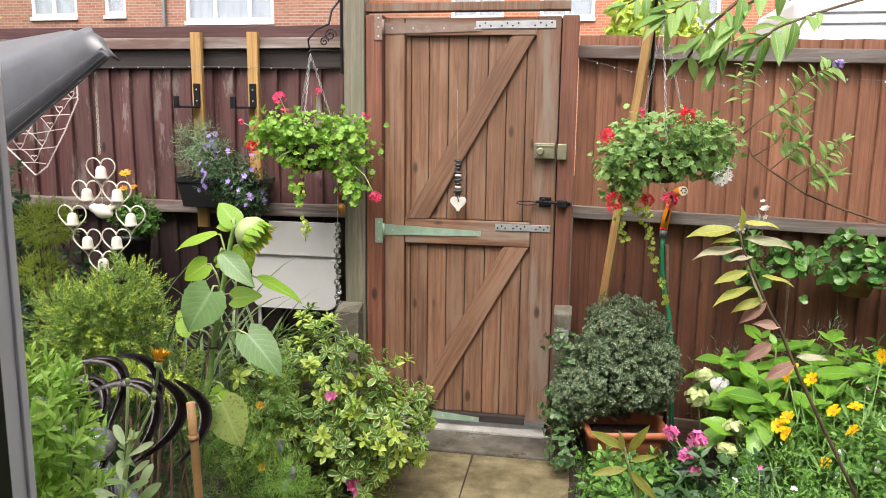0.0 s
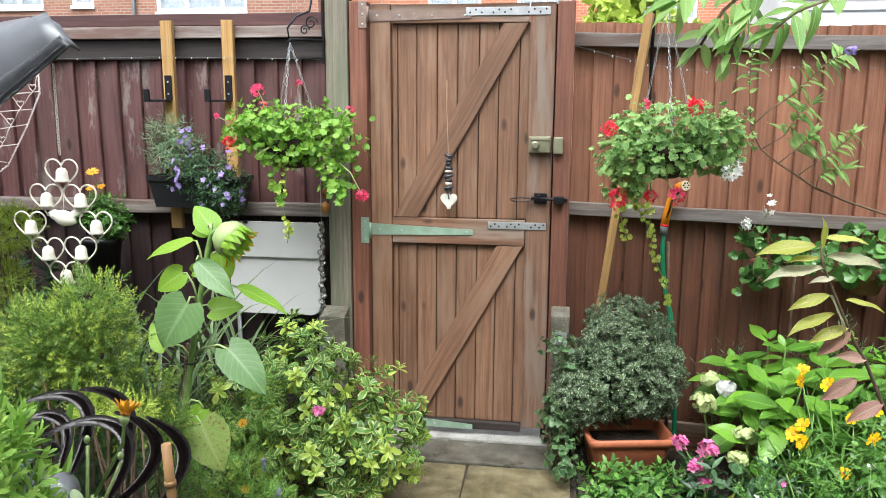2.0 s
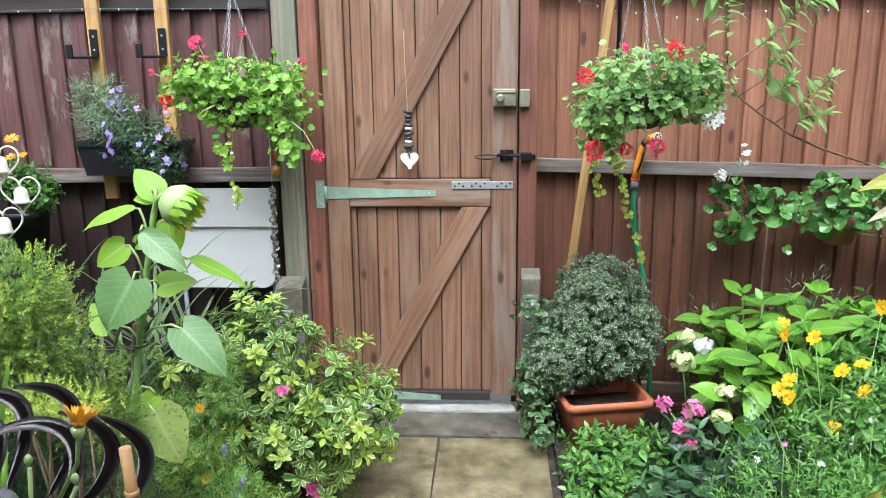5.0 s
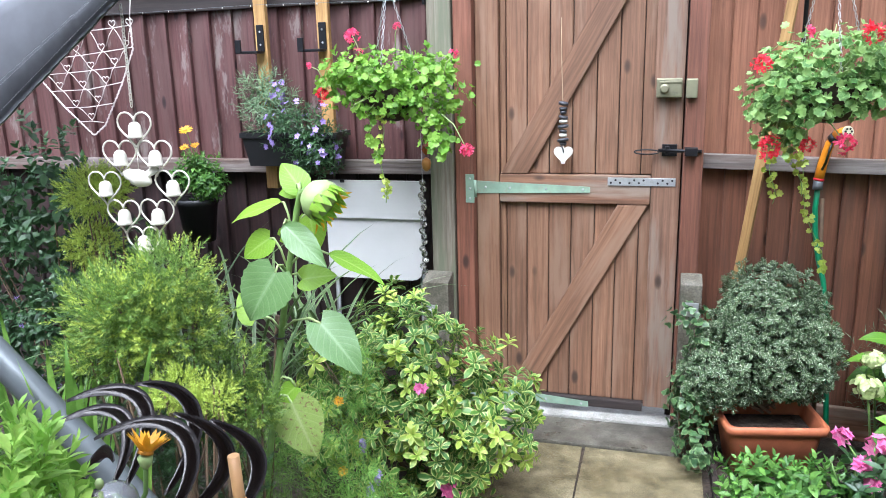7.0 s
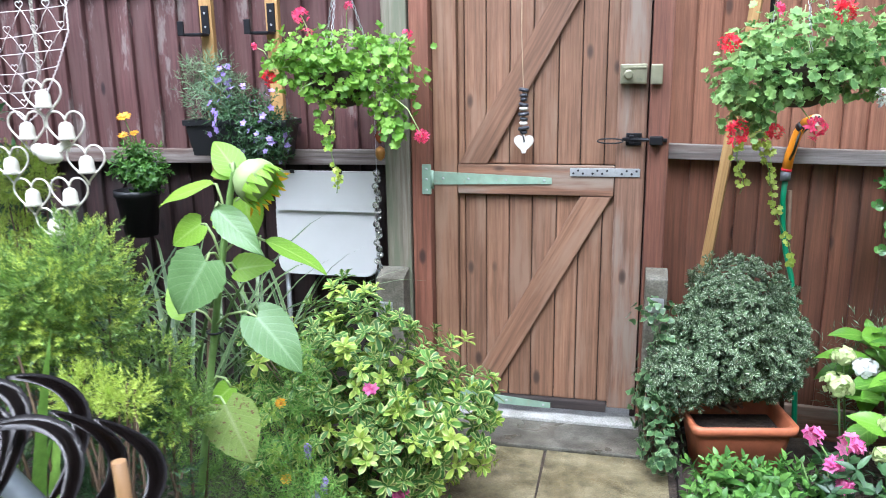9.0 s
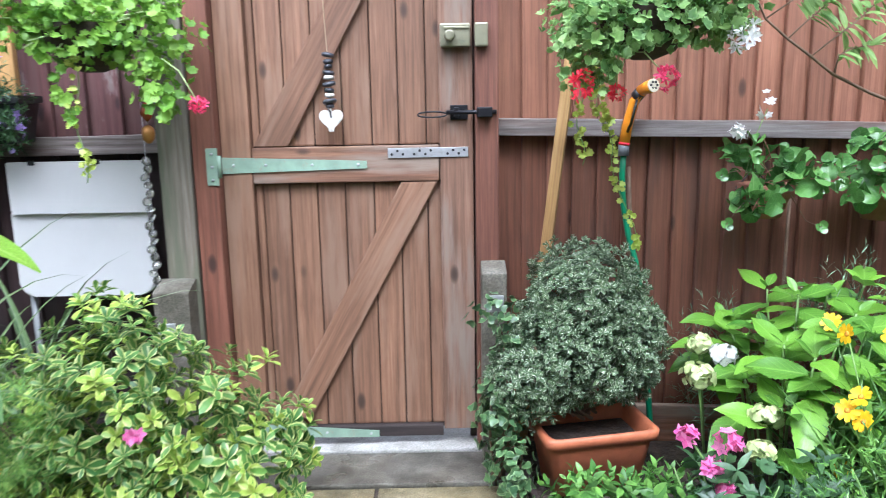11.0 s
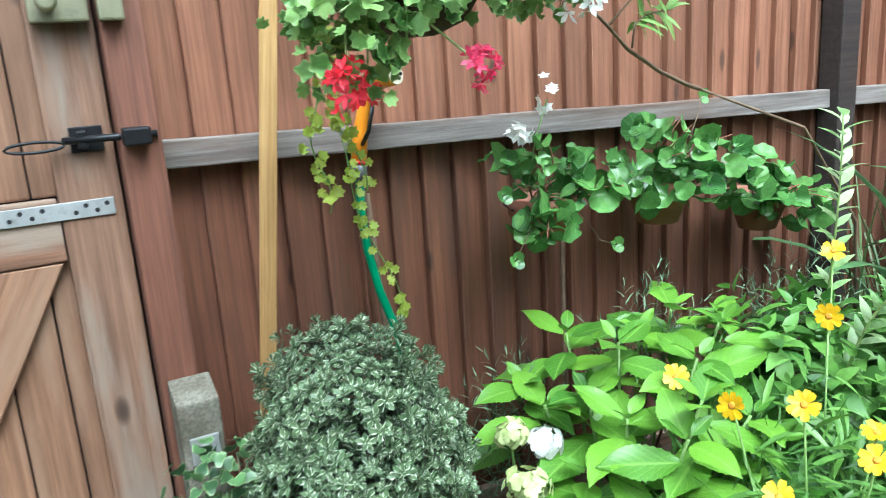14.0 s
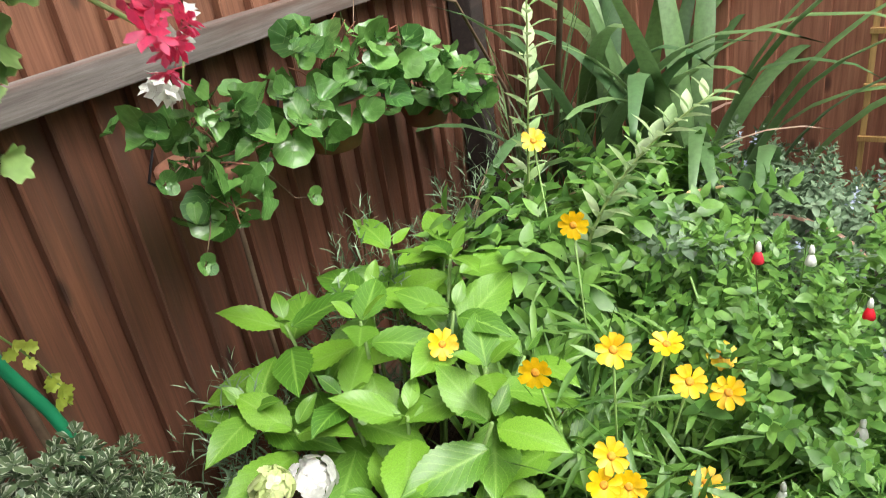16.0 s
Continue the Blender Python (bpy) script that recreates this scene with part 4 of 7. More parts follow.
shrub("pale_shrub", (-0.56, 1.14, 0), "pale green shrub with upright narrow leaves beside the door", [((-0.566, 1.138, 1.007), (0.07, 0.07, 0.12)), ((-0.53, 1.12, 0.822), (0.09, 0.08, 0.14)), ((-0.46, 1.094, 0.716), (0.09, 0.09, 0.11))], [rosette(leaf("spoon", 4, 0.3, 0.35, 0.1), 12, rnd, 15, 70, 1.1) for _ in range(3)], 320, 0.042, L_PALE, 20, inner=0.3, up=0.9, stems=14, stem=STEM)

g_ = random.Random(8)
top = empty("arching_grass", (-1.35, 2.75, 0), "clump of dark arching grass with pale edges", "grass")
blades([((-1.35 + g_.uniform(-0.18, 0.18), 2.75 + g_.uniform(-0.12, 0.12), 0.3), g_.uniform(0, 360), g_.uniform(0.55, 0.9), 0.014, g_.uniform(8, 40), g_.uniform(60, 120)) for _ in range(70)], L_GRASS, top)
top = empty("arching_grass", (-1.25, 3.3, 0), "clump of dark arching grass below the white table", "grass")
blades([((-1.28 + g_.uniform(-0.2, 0.2), 3.35 + g_.uniform(-0.1, 0.1), 0.1), g_.uniform(0, 360), g_.uniform(0.6, 0.95), 0.016, g_.uniform(5, 35), g_.uniform(60, 120)) for _ in range(60)], L_GRASS, top)
top = empty("strap_leaved_plant", (-1.24, 1.9, 0), "clump of upright green strap leaves", "plant")
blades([((-1.22 + g_.uniform(-0.14, 0.12), 1.84 + g_.uniform(-0.08, 0.1), 0.1), g_.uniform(0, 360), g_.uniform(0.65, 0.95), 0.03, g_.uniform(2, 14), g_.uniform(5, 35)) for _ in range(26)], L_BLADE_PALE, top)
blades([((-1.17 + 0.022 * k, 1.78 + 0.03 * (k % 3), 0.2), 40 + 95 * k, 0.68 + 0.05 * (k % 4), 0.034, 3 + 2 * (k % 4), 6 + 9 * (k % 3)) for k in range(9)], L_BLADE_PALE, top)
top = empty("white_striped_grass", (-1.35, 1.75, 0), "pale striped grass arching beside the conifer", "grass")
blades([((-1.28 + g_.uniform(-0.1, 0.1), 1.85 + g_.uniform(-0.1, 0.1), 0.35), g_.uniform(60, 260), g_.uniform(0.5, 0.75), 0.016, g_.uniform(10, 45), g_.uniform(50, 120)) for _ in range(26)], L_GRASS, top)

# feathery plants
FEATHER = [joined([turned(leaf("lance", 2, 0.06, 0.2, 0.1), pose(0, 0, 0.09 * (i // 2), 0, 0, i * 180 + (i // 2) * 70) @ pose(0, 0, 0, 28), 0.55 - 0.03 * i) for i in range(12)]) for _ in range(2)]
shrub("feathery_plant", (-0.74, 2.3, 0), "tall feathery green annual below the sunflower", [((-0.78, 2.46, 0.36), (0.15, 0.08, 0.26)), ((-0.68, 2.46, 0.62), (0.06, 0.05, 0.14)), ((-0.62, 2.42, 0.20), (0.12, 0.08, 0.18)), ((-0.96, 2.38, 0.26), (0.12, 0.08, 0.24)), ((-1.0, 2.42, 0.42), (0.12, 0.06, 0.20)), ((-0.66, 2.38, 0.20), (0.12, 0.06, 0.18))], FEATHER, 1400, 0.06, L_FEATHER, 21, inner=0.1, up=0.1, spread=1.0, stems=0, stem=STEM, category="plant")

# ---- sunflower ----
sunflower = empty("sunflower", (-0.90, 2.35, 0), "tall sunflower with a drooping half-open head and heart-shaped leaves", "sunflower")
stem_pts = [(-1.0, 2.35, 0), (-0.946, 2.35, 0.349), (-0.913, 2.35, 0.534), (-0.875, 2.35, 0.742), (-0.858, 2.35, 0.831), (-0.825, 2.35, 0.994), (-0.805, 2.35, 1.077), (-0.79, 2.35, 1.15), (-0.775, 2.345, 1.195), (-0.748, 2.335, 1.212)]
part("stem", in_parent(tube(bmesh.new(), stem_pts, 0.0105, 8, taper=0.75), sunflower), STEM, sunflower)
part("cane", in_parent(tube(bmesh.new(), [(-0.99, 2.372, 0), (-0.885, 2.372, 0.84)], 0.007, 8), sunflower), TWIG, sunflower, "dark support cane")
part("tie", in_parent(tube(bmesh.new(), [(-0.868 + 0.02 * math.cos(a), 2.358 + 0.024 * math.sin(a), 0.785) for a in (0.5236 * k for k in range(12))], 0.003, 5, True), sunflower), BLACK, sunflower, "black garden tie")


def big_leaf(shape, width, mat, curl, wave=0.02, fold=0.18, saw=0.03, lobe=0.0, segs=16):
    v, t, u = broad_leaf(shape, segs, width, fold, curl, wave, saw, lobe)
    return mesh_arrays("large_leaf", v, t, u, mat)


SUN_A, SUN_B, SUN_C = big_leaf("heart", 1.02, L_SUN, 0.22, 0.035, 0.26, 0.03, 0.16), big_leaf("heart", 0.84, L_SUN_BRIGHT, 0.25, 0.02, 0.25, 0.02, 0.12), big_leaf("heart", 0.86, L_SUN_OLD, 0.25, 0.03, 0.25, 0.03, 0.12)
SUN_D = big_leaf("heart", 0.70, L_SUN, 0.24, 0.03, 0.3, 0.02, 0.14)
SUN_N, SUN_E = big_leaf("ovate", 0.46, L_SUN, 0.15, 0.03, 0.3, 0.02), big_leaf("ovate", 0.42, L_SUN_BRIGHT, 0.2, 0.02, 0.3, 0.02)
FACE, FLAT = Vector((0.25, -0.85, 0.45)), Vector((0.1, -0.35, 0.93))
for me, foot, tip, depth, up, stalk in (
        (SUN_A, (-0.836, 0.990), (-0.900, 0.872), (-0.06, -0.12), FACE, (-0.832, 0.97)),
        (SUN_N, (-0.805, 1.121), (-0.676, 1.027), (-0.05, -0.09), FACE, None),
        (SUN_D, (-0.722, 0.848), (-0.592, 0.742), (-0.04, -0.08), FACE + Vector((0.3, 0, 0.25)), (-0.866, 0.80)),
        (SUN_C, (-0.800, 0.630), (-0.722, 0.495), (-0.09, -0.13), FACE, (-0.90, 0.58)),
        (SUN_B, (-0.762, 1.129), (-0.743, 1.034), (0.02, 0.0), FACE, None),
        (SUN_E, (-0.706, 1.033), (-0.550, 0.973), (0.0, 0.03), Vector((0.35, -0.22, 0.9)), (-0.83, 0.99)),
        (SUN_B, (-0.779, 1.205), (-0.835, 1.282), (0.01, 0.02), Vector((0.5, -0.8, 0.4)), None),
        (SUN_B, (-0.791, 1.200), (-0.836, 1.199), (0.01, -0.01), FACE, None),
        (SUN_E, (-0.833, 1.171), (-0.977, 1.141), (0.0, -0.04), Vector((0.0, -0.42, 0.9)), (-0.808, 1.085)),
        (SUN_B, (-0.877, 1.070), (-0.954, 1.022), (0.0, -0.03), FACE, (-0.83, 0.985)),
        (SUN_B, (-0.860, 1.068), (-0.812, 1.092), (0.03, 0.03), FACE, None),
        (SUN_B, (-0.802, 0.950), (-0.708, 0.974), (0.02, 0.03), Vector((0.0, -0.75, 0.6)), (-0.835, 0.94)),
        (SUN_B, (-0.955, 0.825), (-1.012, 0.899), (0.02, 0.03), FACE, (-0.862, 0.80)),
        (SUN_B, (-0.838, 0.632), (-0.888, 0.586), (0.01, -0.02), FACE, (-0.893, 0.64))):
    a, b = Vector((foot[0], 2.35 + depth[0], foot[1])), Vector((tip[0], 2.35 + depth[1], tip[1]))
    place_leaf("leaf", me, sunflower, a, b - a, up, (b - a).length )
    p = Vector((stalk[0], 2.35, stalk[1])) if stalk else min((Vector(c) for c in stem_pts), key=lambda c: abs(c.z - a.z + 0.02))
    part("leaf_stalk", in_parent(tube(bmesh.new(), [p, p.lerp(a, 0.35) + Vector((0, 0, 0.025)), p.lerp(a, 0.75) + Vector((0, 0, 0.022)), a], 0.0035, 6), sunflower), STEM_PALE, sunflower)
hc, hd = Vector((-0.700, 2.31, 1.188)), Vector((0.72, -0.12, -0.42)).normalized()
hm = Matrix.Translation(hc - sunflower.matrix_basis.translation) @ hd.to_track_quat("Z", "Y").to_matrix().to_4x4()
head = part("flower_head", lathe(bmesh.new(), [(0.012, -0.045), (0.035, -0.038), (0.052, -0.015), (0.056, 0.008), (0.045, 0.02), (0.02, 0.025)], 20, m=hm), STEM_PALE, sunflower, "closed green sunflower head")
for k in range(26):
    m = pose(0, 0, -0.01 - 0.012 * (k % 2), 0, 0, k * 360 / 26 * 2.0 + (k % 2) * 9) @ pose(0, 0.045, 0, 62 + (k % 3) * 9)
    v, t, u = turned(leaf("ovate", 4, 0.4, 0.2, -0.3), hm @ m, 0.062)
    ob = new("sepal", mesh_arrays("sepal", v, t, u, L_SUN_BRIGHT))
    ob.parent = head
    ob.matrix_parent_inverse = Matrix.Identity(4)
for k in range(8):
    m = pose(0, 0, 0.012, 0, 0, 175 + k * 17) @ pose(0, 0.046, 0, 35 + (k % 3) * 12)
    v, t, u = turned(leaf("lance", 4, 0.3, 0.2, 0.2), hm @ m, 0.045)
    ob = new("petal", mesh_arrays("petal", v, t, u, P_YELLOW))
    ob.parent = head


# ---- flowers ----
def daisy(parent, at, facing, radius, petals, petal_mat, width=0.5, cup=20, stem_from=None, notch=True, name="flower"):
    """A single flower: a disc and its ring of petals; a stalk where its foot is given."""
    m = Matrix.Translation(Vector(at) - parent.matrix_basis.translation) @ Vector(facing).to_track_quat("Z", "Y").to_matrix().to_4x4()
    ob = part(name, lathe(bmesh.new(), [(0.05 * radius, -0.06 * radius), (0.26 * radius, 0), (0.24 * radius, 0.12 * radius), (0.1 * radius, 0.18 * radius)], 12, m=m), DISC, parent)
    out = []
    for k in range(petals):
        q = pose(0, 0, 0.03 * radius * (k % 2), 0, 0, 360 * k / petals + rnd.uniform(-6, 6)) @ pose(0, 0.16 * radius, 0, cup + rnd.uniform(-10, 10))
        out.append(turned(leaf("petal" if notch else "lance", 4, width, 0.25, 0.12), m @ q, radius * rnd.uniform(0.78, 0.92)))
    v, t, u = joined(out)
    pt = new("petals", mesh_arrays("petals", v, t, u, petal_mat))
    pt.parent = ob
    if stem_from:
        a, b = Vector(stem_from), Vector(at)
        part("stalk", in_parent(tube(bmesh.new(), [a, (a + b) / 2 + Vector((0.02, 0, 0.02)), b], 0.0022, 5), parent), STEM, parent)
    return ob


def umbel(parent, at, radius, n, petal_mat, floret, size, name="flower_head", seed=0, flat=0.75):
    """A rounded head of many small florets."""
    g = np.random.default_rng(seed)
    D = g.normal(size=(n, 3))
    D[:, 2] += 0.35
    D[:, 1] -= 0.2
    D /= np.linalg.norm(D, axis=1, keepdims=True)
    P = np.array(at) + D * radius * np.array([1, 1, flat]) * g.uniform(0.35, 1.05, (n, 1)) ** 0.7
    return scatter(name, [floret], P, frames_of(jitter(D, 0.25, g), rng=g), size * g.uniform(0.8, 1.2, n), petal_mat, parent, rng=g)


# ---- things on the fence ----
def hanging_basket(at, label, mat, blobs, n, size, seed, chain_top, trail, flowers):
    """A moss-lined basket on chains with a cascading geranium."""
    top = empty("hanging_basket", at, label, "hanging basket")
    ax, ay, az = at
    part("bowl", lathe(bmesh.new(), [(0.03, -0.11), (0.08, -0.09), (0.12, -0.03), (0.13, 0.02), (0.12, 0.02), (0.11, -0.03)], 24), plain("basket_lining", (0.045, 0.03, 0.02), 0.95, vary=0.4, scale=60), top, "dark moss-lined bowl")
    for k in range(3):
        a = 2 * math.pi * k / 3 + 0.5
        f = Vector((0.125 * math.cos(a), 0.125 * math.sin(a), 0.02))
        h = Vector(chain_top) - Vector(at)
        bm = bmesh.new()
        nl = 22
        for i in range(nl):
            c = f.lerp(h, (i + 0.5) / nl)
            d = (h - f).normalized()
            s = d.orthogonal().normalized()
            if i % 2:
                s = d.cross(s)
            ringp = [c + d * 0.011 * math.cos(t) + s * 0.0045 * math.sin(t) for t in (2 * math.pi * q / 8 for q in range(8))]
            tube(bm, ringp, 0.0014, 4, True)
        part("chain", bm, ZINC, top)
    g = np.random.default_rng(seed)
    P, D = shell(blobs, n, g, 0.45, 0.4, 0.2, 0.0, 4.5)
    D = jitter(D, 0.45, g)
    tp = [disc_leaf(7, 0.45, 0.14), disc_leaf(5, 0.7, 0.17), disc_leaf(7, 0.2, 0.15)]
    scatter("foliage", tp, P, frames_of(D * np.array([1, 1, 1]) + np.array([0, -0.25, 0.5]), rng=g), size * g.uniform(0.6, 1.2, len(P)), mat, top, rng=g)
    tips, _ = shell(blobs, 26, g, 0.7)
    tagged(part("stem_growth", in_parent(stems_mesh((ax, ay, az), tips, 0.004, random.Random(seed), 0.6), top), STEM_PALE, top), kind="stuff")
    for foot, drop, lean, leafmat, lsize in trail:
        bm, pts = bmesh.new(), []
        for i in range(14):
            t = i / 13
            pts.append(Vector(foot) + Vector((lean * t + 0.012 * math.sin(9 * t), 0.01 * math.sin(5 * t), -drop * t)))
        vine = part("trailing_stem", in_parent(tube(bm, pts, 0.0018, 4), top), STEM, top)
        LP, LD = [], []
        for i in range(int(drop / 0.012)):
            t = rnd.random() ** 0.9
            LP.append(Vector(foot) + Vector((lean * t + 0.012 * math.sin(9 * t) + rnd.uniform(-0.012, 0.012), rnd.uniform(-0.018, 0.004), -drop * t)))
            LD.append((rnd.uniform(-0.5, 0.5), -1, rnd.uniform(-0.1, 0.7)))
        scatter("trailing_leaves", tp, np.array(LP), frames_of(np.array(LD), rng=g), lsize * g.uniform(0.7, 1.2, len(LP)), leafmat, top, rng=g)
    for k, (fp, fr, fm, foot) in enumerate(flowers):
        umbel(top, fp, fr * 0.8, 22 if fr > 0.025 else 7, fm, FLORET_G, 0.008 + fr * 0.25, seed=seed + k, flat=1.0)
        a, b = Vector(foot), Vector(fp)
        part("flower_stalk", in_parent(tube(bmesh.new(), [a, a.lerp(b, 0.5) + Vector((0, -0.01, 0.03)), b], 0.0022, 5), top), STEM_PALE, top)
    return top


hanging_basket((-0.89, 3.42, 1.42), "hanging basket of bright green ivy-leaved geranium with coral flowers", L_GERANIUM,
               [((-0.88, 3.40, 1.50), (0.24, 0.20, 0.10)), ((-0.72, 3.40, 1.42), (0.13, 0.14, 0.13)), ((-1.05, 3.38, 1.48), (0.13, 0.14, 0.08)), ((-0.70, 3.38, 1.28), (0.07, 0.08, 0.10)), ((-0.90, 3.32, 1.40), (0.20, 0.10, 0.07))], 950, 0.031, 31, (-0.90, 3.44, 1.84),
               [((-0.90, 3.30, 1.36), 0.36, 0.01, L_LIME, 0.018), ((-0.95, 3.30, 1.38), 0.22, 0.03, L_GERANIUM, 0.03), ((-0.68, 3.30, 1.36), 0.2, 0.03, L_GERANIUM, 0.035)],
               [((-1.02, 3.36, 1.64), 0.034, P_CORAL, (-0.98, 3.38, 1.5)), ((-1.00, 3.36, 1.58), 0.02, P_CORAL, (-0.98, 3.38, 1.5)), ((-1.18, 3.3, 1.53), 0.014, P_CORAL, (-1.12, 3.34, 1.44)), ((-0.85, 3.4, 1.67), 0.016, P_CORAL, (-0.86, 3.4, 1.55)), ((-0.60, 3.3, 1.56), 0.018, P_CORAL, (-0.66, 3.33, 1.44)), ((-0.55, 3.28, 1.21), 0.028, P_CORAL, (-0.66, 3.33, 1.34)), ((-1.15, 3.34, 1.42), 0.03, P_RED, (-1.1, 3.36, 1.44))])
hanging_basket((0.66, 3.23, 1.42), "hanging basket of green geranium with red and white flowers", L_GERANIUM_R,
               [((0.66, 3.20, 1.50), (0.23, 0.20, 0.10)), ((0.49, 3.14, 1.40), (0.11, 0.14, 0.11)), ((0.82, 3.16, 1.47), (0.11, 0.14, 0.09)), ((0.50, 3.12, 1.30), (0.08, 0.09, 0.08)), ((0.62, 3.10, 1.40), (0.2, 0.10, 0.08)), ((0.82, 3.14, 1.39), (0.08, 0.1, 0.05))], 1250, 0.029, 32, (0.63, 3.26, 1.95),
               [((0.56, 3.42, 1.34), 0.30, 0.06, L_LIME, 0.02), ((0.61, 3.56, 1.22), 0.50, 0.135, L_LIME, 0.02), ((0.52, 3.36, 1.28), 0.26, 0.0, L_LIME, 0.022)],
               [((0.717, 3.05, 1.577), 0.034, P_RED, (0.74, 3.26, 1.48)), ((0.547, 3.05, 1.585), 0.024, P_CORAL, (0.58, 3.26, 1.48)), ((0.426, 3.05, 1.496), 0.032, P_RED, (0.5, 3.24, 1.44)), ((0.47, 3.08, 1.245), 0.045, P_RED, (0.52, 3.2, 1.36)), ((0.62, 3.36, 1.225), 0.03, P_RED, (0.6, 3.28, 1.36)), ((0.675, 3.065, 1.26), 0.036, P_CORAL, (0.60, 3.24, 1.33)), ((0.86, 3.06, 1.35), 0.05, P_WHITE, (0.82, 3.2, 1.46))])

bracket = empty("basket_bracket", (-0.79, 3.59, 1.98), "black wrought iron basket bracket screwed to the tall post", "bracket")
part("back_plate", in_parent(boxed(-0.802, -0.793, 3.575, 3.60, 1.76, 2.14, 0.002), bracket), IRON, bracket)
arm = [(-0.797, 3.58, 1.86), (-0.85, 3.52, 1.86), (-0.90, 3.45, 1.855), (-0.91, 3.44, 1.84)]
part("arm", in_parent(tube(bmesh.new(), arm, 0.006, 6), bracket), IRON, bracket)
part("curved_stay", in_parent(tube(bmesh.new(), [(-0.797, 3.58, 2.10), (-0.83, 3.54, 2.04), (-0.84, 3.53, 1.98), (-0.88, 3.47, 1.95), (-0.91, 3.44, 1.90), (-0.905, 3.445, 1.86)], 0.005, 6), bracket), IRON, bracket)
for cx, cz, r in ((-0.83, 1.93, 0.03), (-0.86, 1.90, 0.022)):
    part("scroll", in_parent(tube(bmesh.new(), [(cx + r * (1 - k / 26) * math.cos(k * 0.45), 3.52, cz + r * (1 - k / 26) * math.sin(k * 0.45)) for k in range(22)], 0.0035, 5), bracket), IRON, bracket)

# amber drop hung below the basket
drop = empty("amber_drop", (-0.78, 3.5, 1.24), "amber glass drop ornament hanging by the post", "ornament")
AMBER, an, al, ab_ = material("amber_glass", 0.12, 0.0, (0.42, 0.10, 0.03))
ab_.inputs["Transmission Weight"].default_value = 0.35
part("upper_drop", lathe(bmesh.new(), [(0.002, 0.0), (0.006, -0.015), (0.017, -0.04), (0.019, -0.052), (0.012, -0.066), (0.003, -0.075)], 16), AMBER, drop)
part("lower_drop", lathe(bmesh.new(), [(0.003, -0.085), (0.017, -0.095), (0.020, -0.11), (0.017, -0.13), (0.006, -0.142)], 16), plain("gilt_metal", (0.45, 0.22, 0.06), 0.35, 0.6, vary=0.3), drop)
part("cord", tube(bmesh.new(), [(0, 0, 0.20), (0, 0, -0.09)], 0.0012, 4), TWIG, drop)

# string of shell discs beside the table
shells = empty("shell_string", (-0.822, 3.57, 1.30), "string of pale translucent shell discs hanging beside the table", "ornament")
part("string", tube(bmesh.new(), [(0, 0, 0.12), (0, 0, -0.68)], 0.0012, 4), ZINC, shells)
SHELL, shn, shl, shb = material("capiz_shell", 0.15, 0.0, (0.50, 0.49, 0.43))
shb.inputs["Transmission Weight"].default_value = 0.8
for k in range(16):
    part("disc", lathe(bmesh.new(), [(0.004, -0.001), (0.015, -0.001), (0.015, 0.001), (0.004, 0.001)], 12, (0.006 * math.sin(k * 2.1), -0.004 * (k % 3), -0.26 - 0.026 * k), pose(0, 0, 0, 60 + 30 * math.sin(k * 1.7), 40 * math.cos(k * 2.3))), SHELL, shells)

# battens with hooks
for bx, low in ((-1.585, 0.985), (-1.285, 1.12)):
    b_ = solid("timber_batten", boxed(bx - 0.028, bx + 0.028, 3.672, 3.700, low, 1.965, 0.003), WOOD_PALE, "pale treated timber batten fixed to the fence", "batten", "battens on the fence")
    hk = empty("wall_hook", (bx - 0.005, 3.66, 1.66), "black steel arm hook screwed to the batten", "hook", "hooks on the battens")
    part("plate", in_parent(boxed(bx - 0.017, bx + 0.017, 3.664, 3.671, 1.60, 1.715, 0.002), hk), IRON, hk)
    part("arm", in_parent(boxed(bx - 0.075, bx + 0.015, 3.600, 3.665, 1.592, 1.603, 0.002), hk), IRON, hk)
    part("tip", in_parent(boxed(bx - 0.085, bx - 0.058, 3.588, 3.598, 1.592, 1.650, 0.002), hk), IRON, hk)
    for z in (1.63, 1.685):
        part("screw", lathe(bmesh.new(), [(0.005, 0), (0.004, 0.002)], 8, Vector((bx, 3.664, z)) - hk.location, pose(0, 0, 0, 90)), ZINC, hk)

# window box on the rail
wb = empty("window_box", (-1.435, 3.64, 1.10), "black plastic window box with lavender and violet flowers on the rail", "planter")
bm = bmesh.new()
prof = [(0.205, 0.055, 0.0), (0.225, 0.07, 0.12), (0.225, 0.07, 0.125), (0.236, 0.078, 0.127), (0.236, 0.078, 0.15), (0.222, 0.066, 0.15), (0.215, 0.06, 0.11)]
rings = [[bm.verts.new((sx * a, sy * b - 0.0, z)) for sx, sy in ((-1, -1), (1, -1), (1, 1), (-1, 1))] for a, b, z in prof]
for a, b in zip(rings, rings[1:]):
    for k in range(4):
        bm.faces.new((a[k], a[(k + 1) % 4], b[(k + 1) % 4], b[k]))
bm.faces.new(rings[0][::-1])
bm.faces.new(rings[-1])
part("trough", bm, BLACK, wb)
g5 = np.random.default_rng(41)
P, D = shell([((-1.55, 3.62, 1.36), (0.12, 0.09, 0.15))], 300, g5, 0.1, up=0.9)
scatter("lavender_leaves", [rosette(THIN, 7, rnd, 15, 70, 1.0)], P, frames_of(jitter(D, 0.3, g5), rng=g5), 0.05 * g5.uniform(0.7, 1.2, len(P)), leafy("grey_lavender_leaf", (0.10, 0.19, 0.09), (0.24, 0.34, 0.18)), wb)
P, D = shell([((-1.35, 3.58, 1.24), (0.15, 0.12, 0.12)), ((-1.28, 3.54, 1.16), (0.10, 0.09, 0.09))], 380, g5, 0.3, up=0.3)
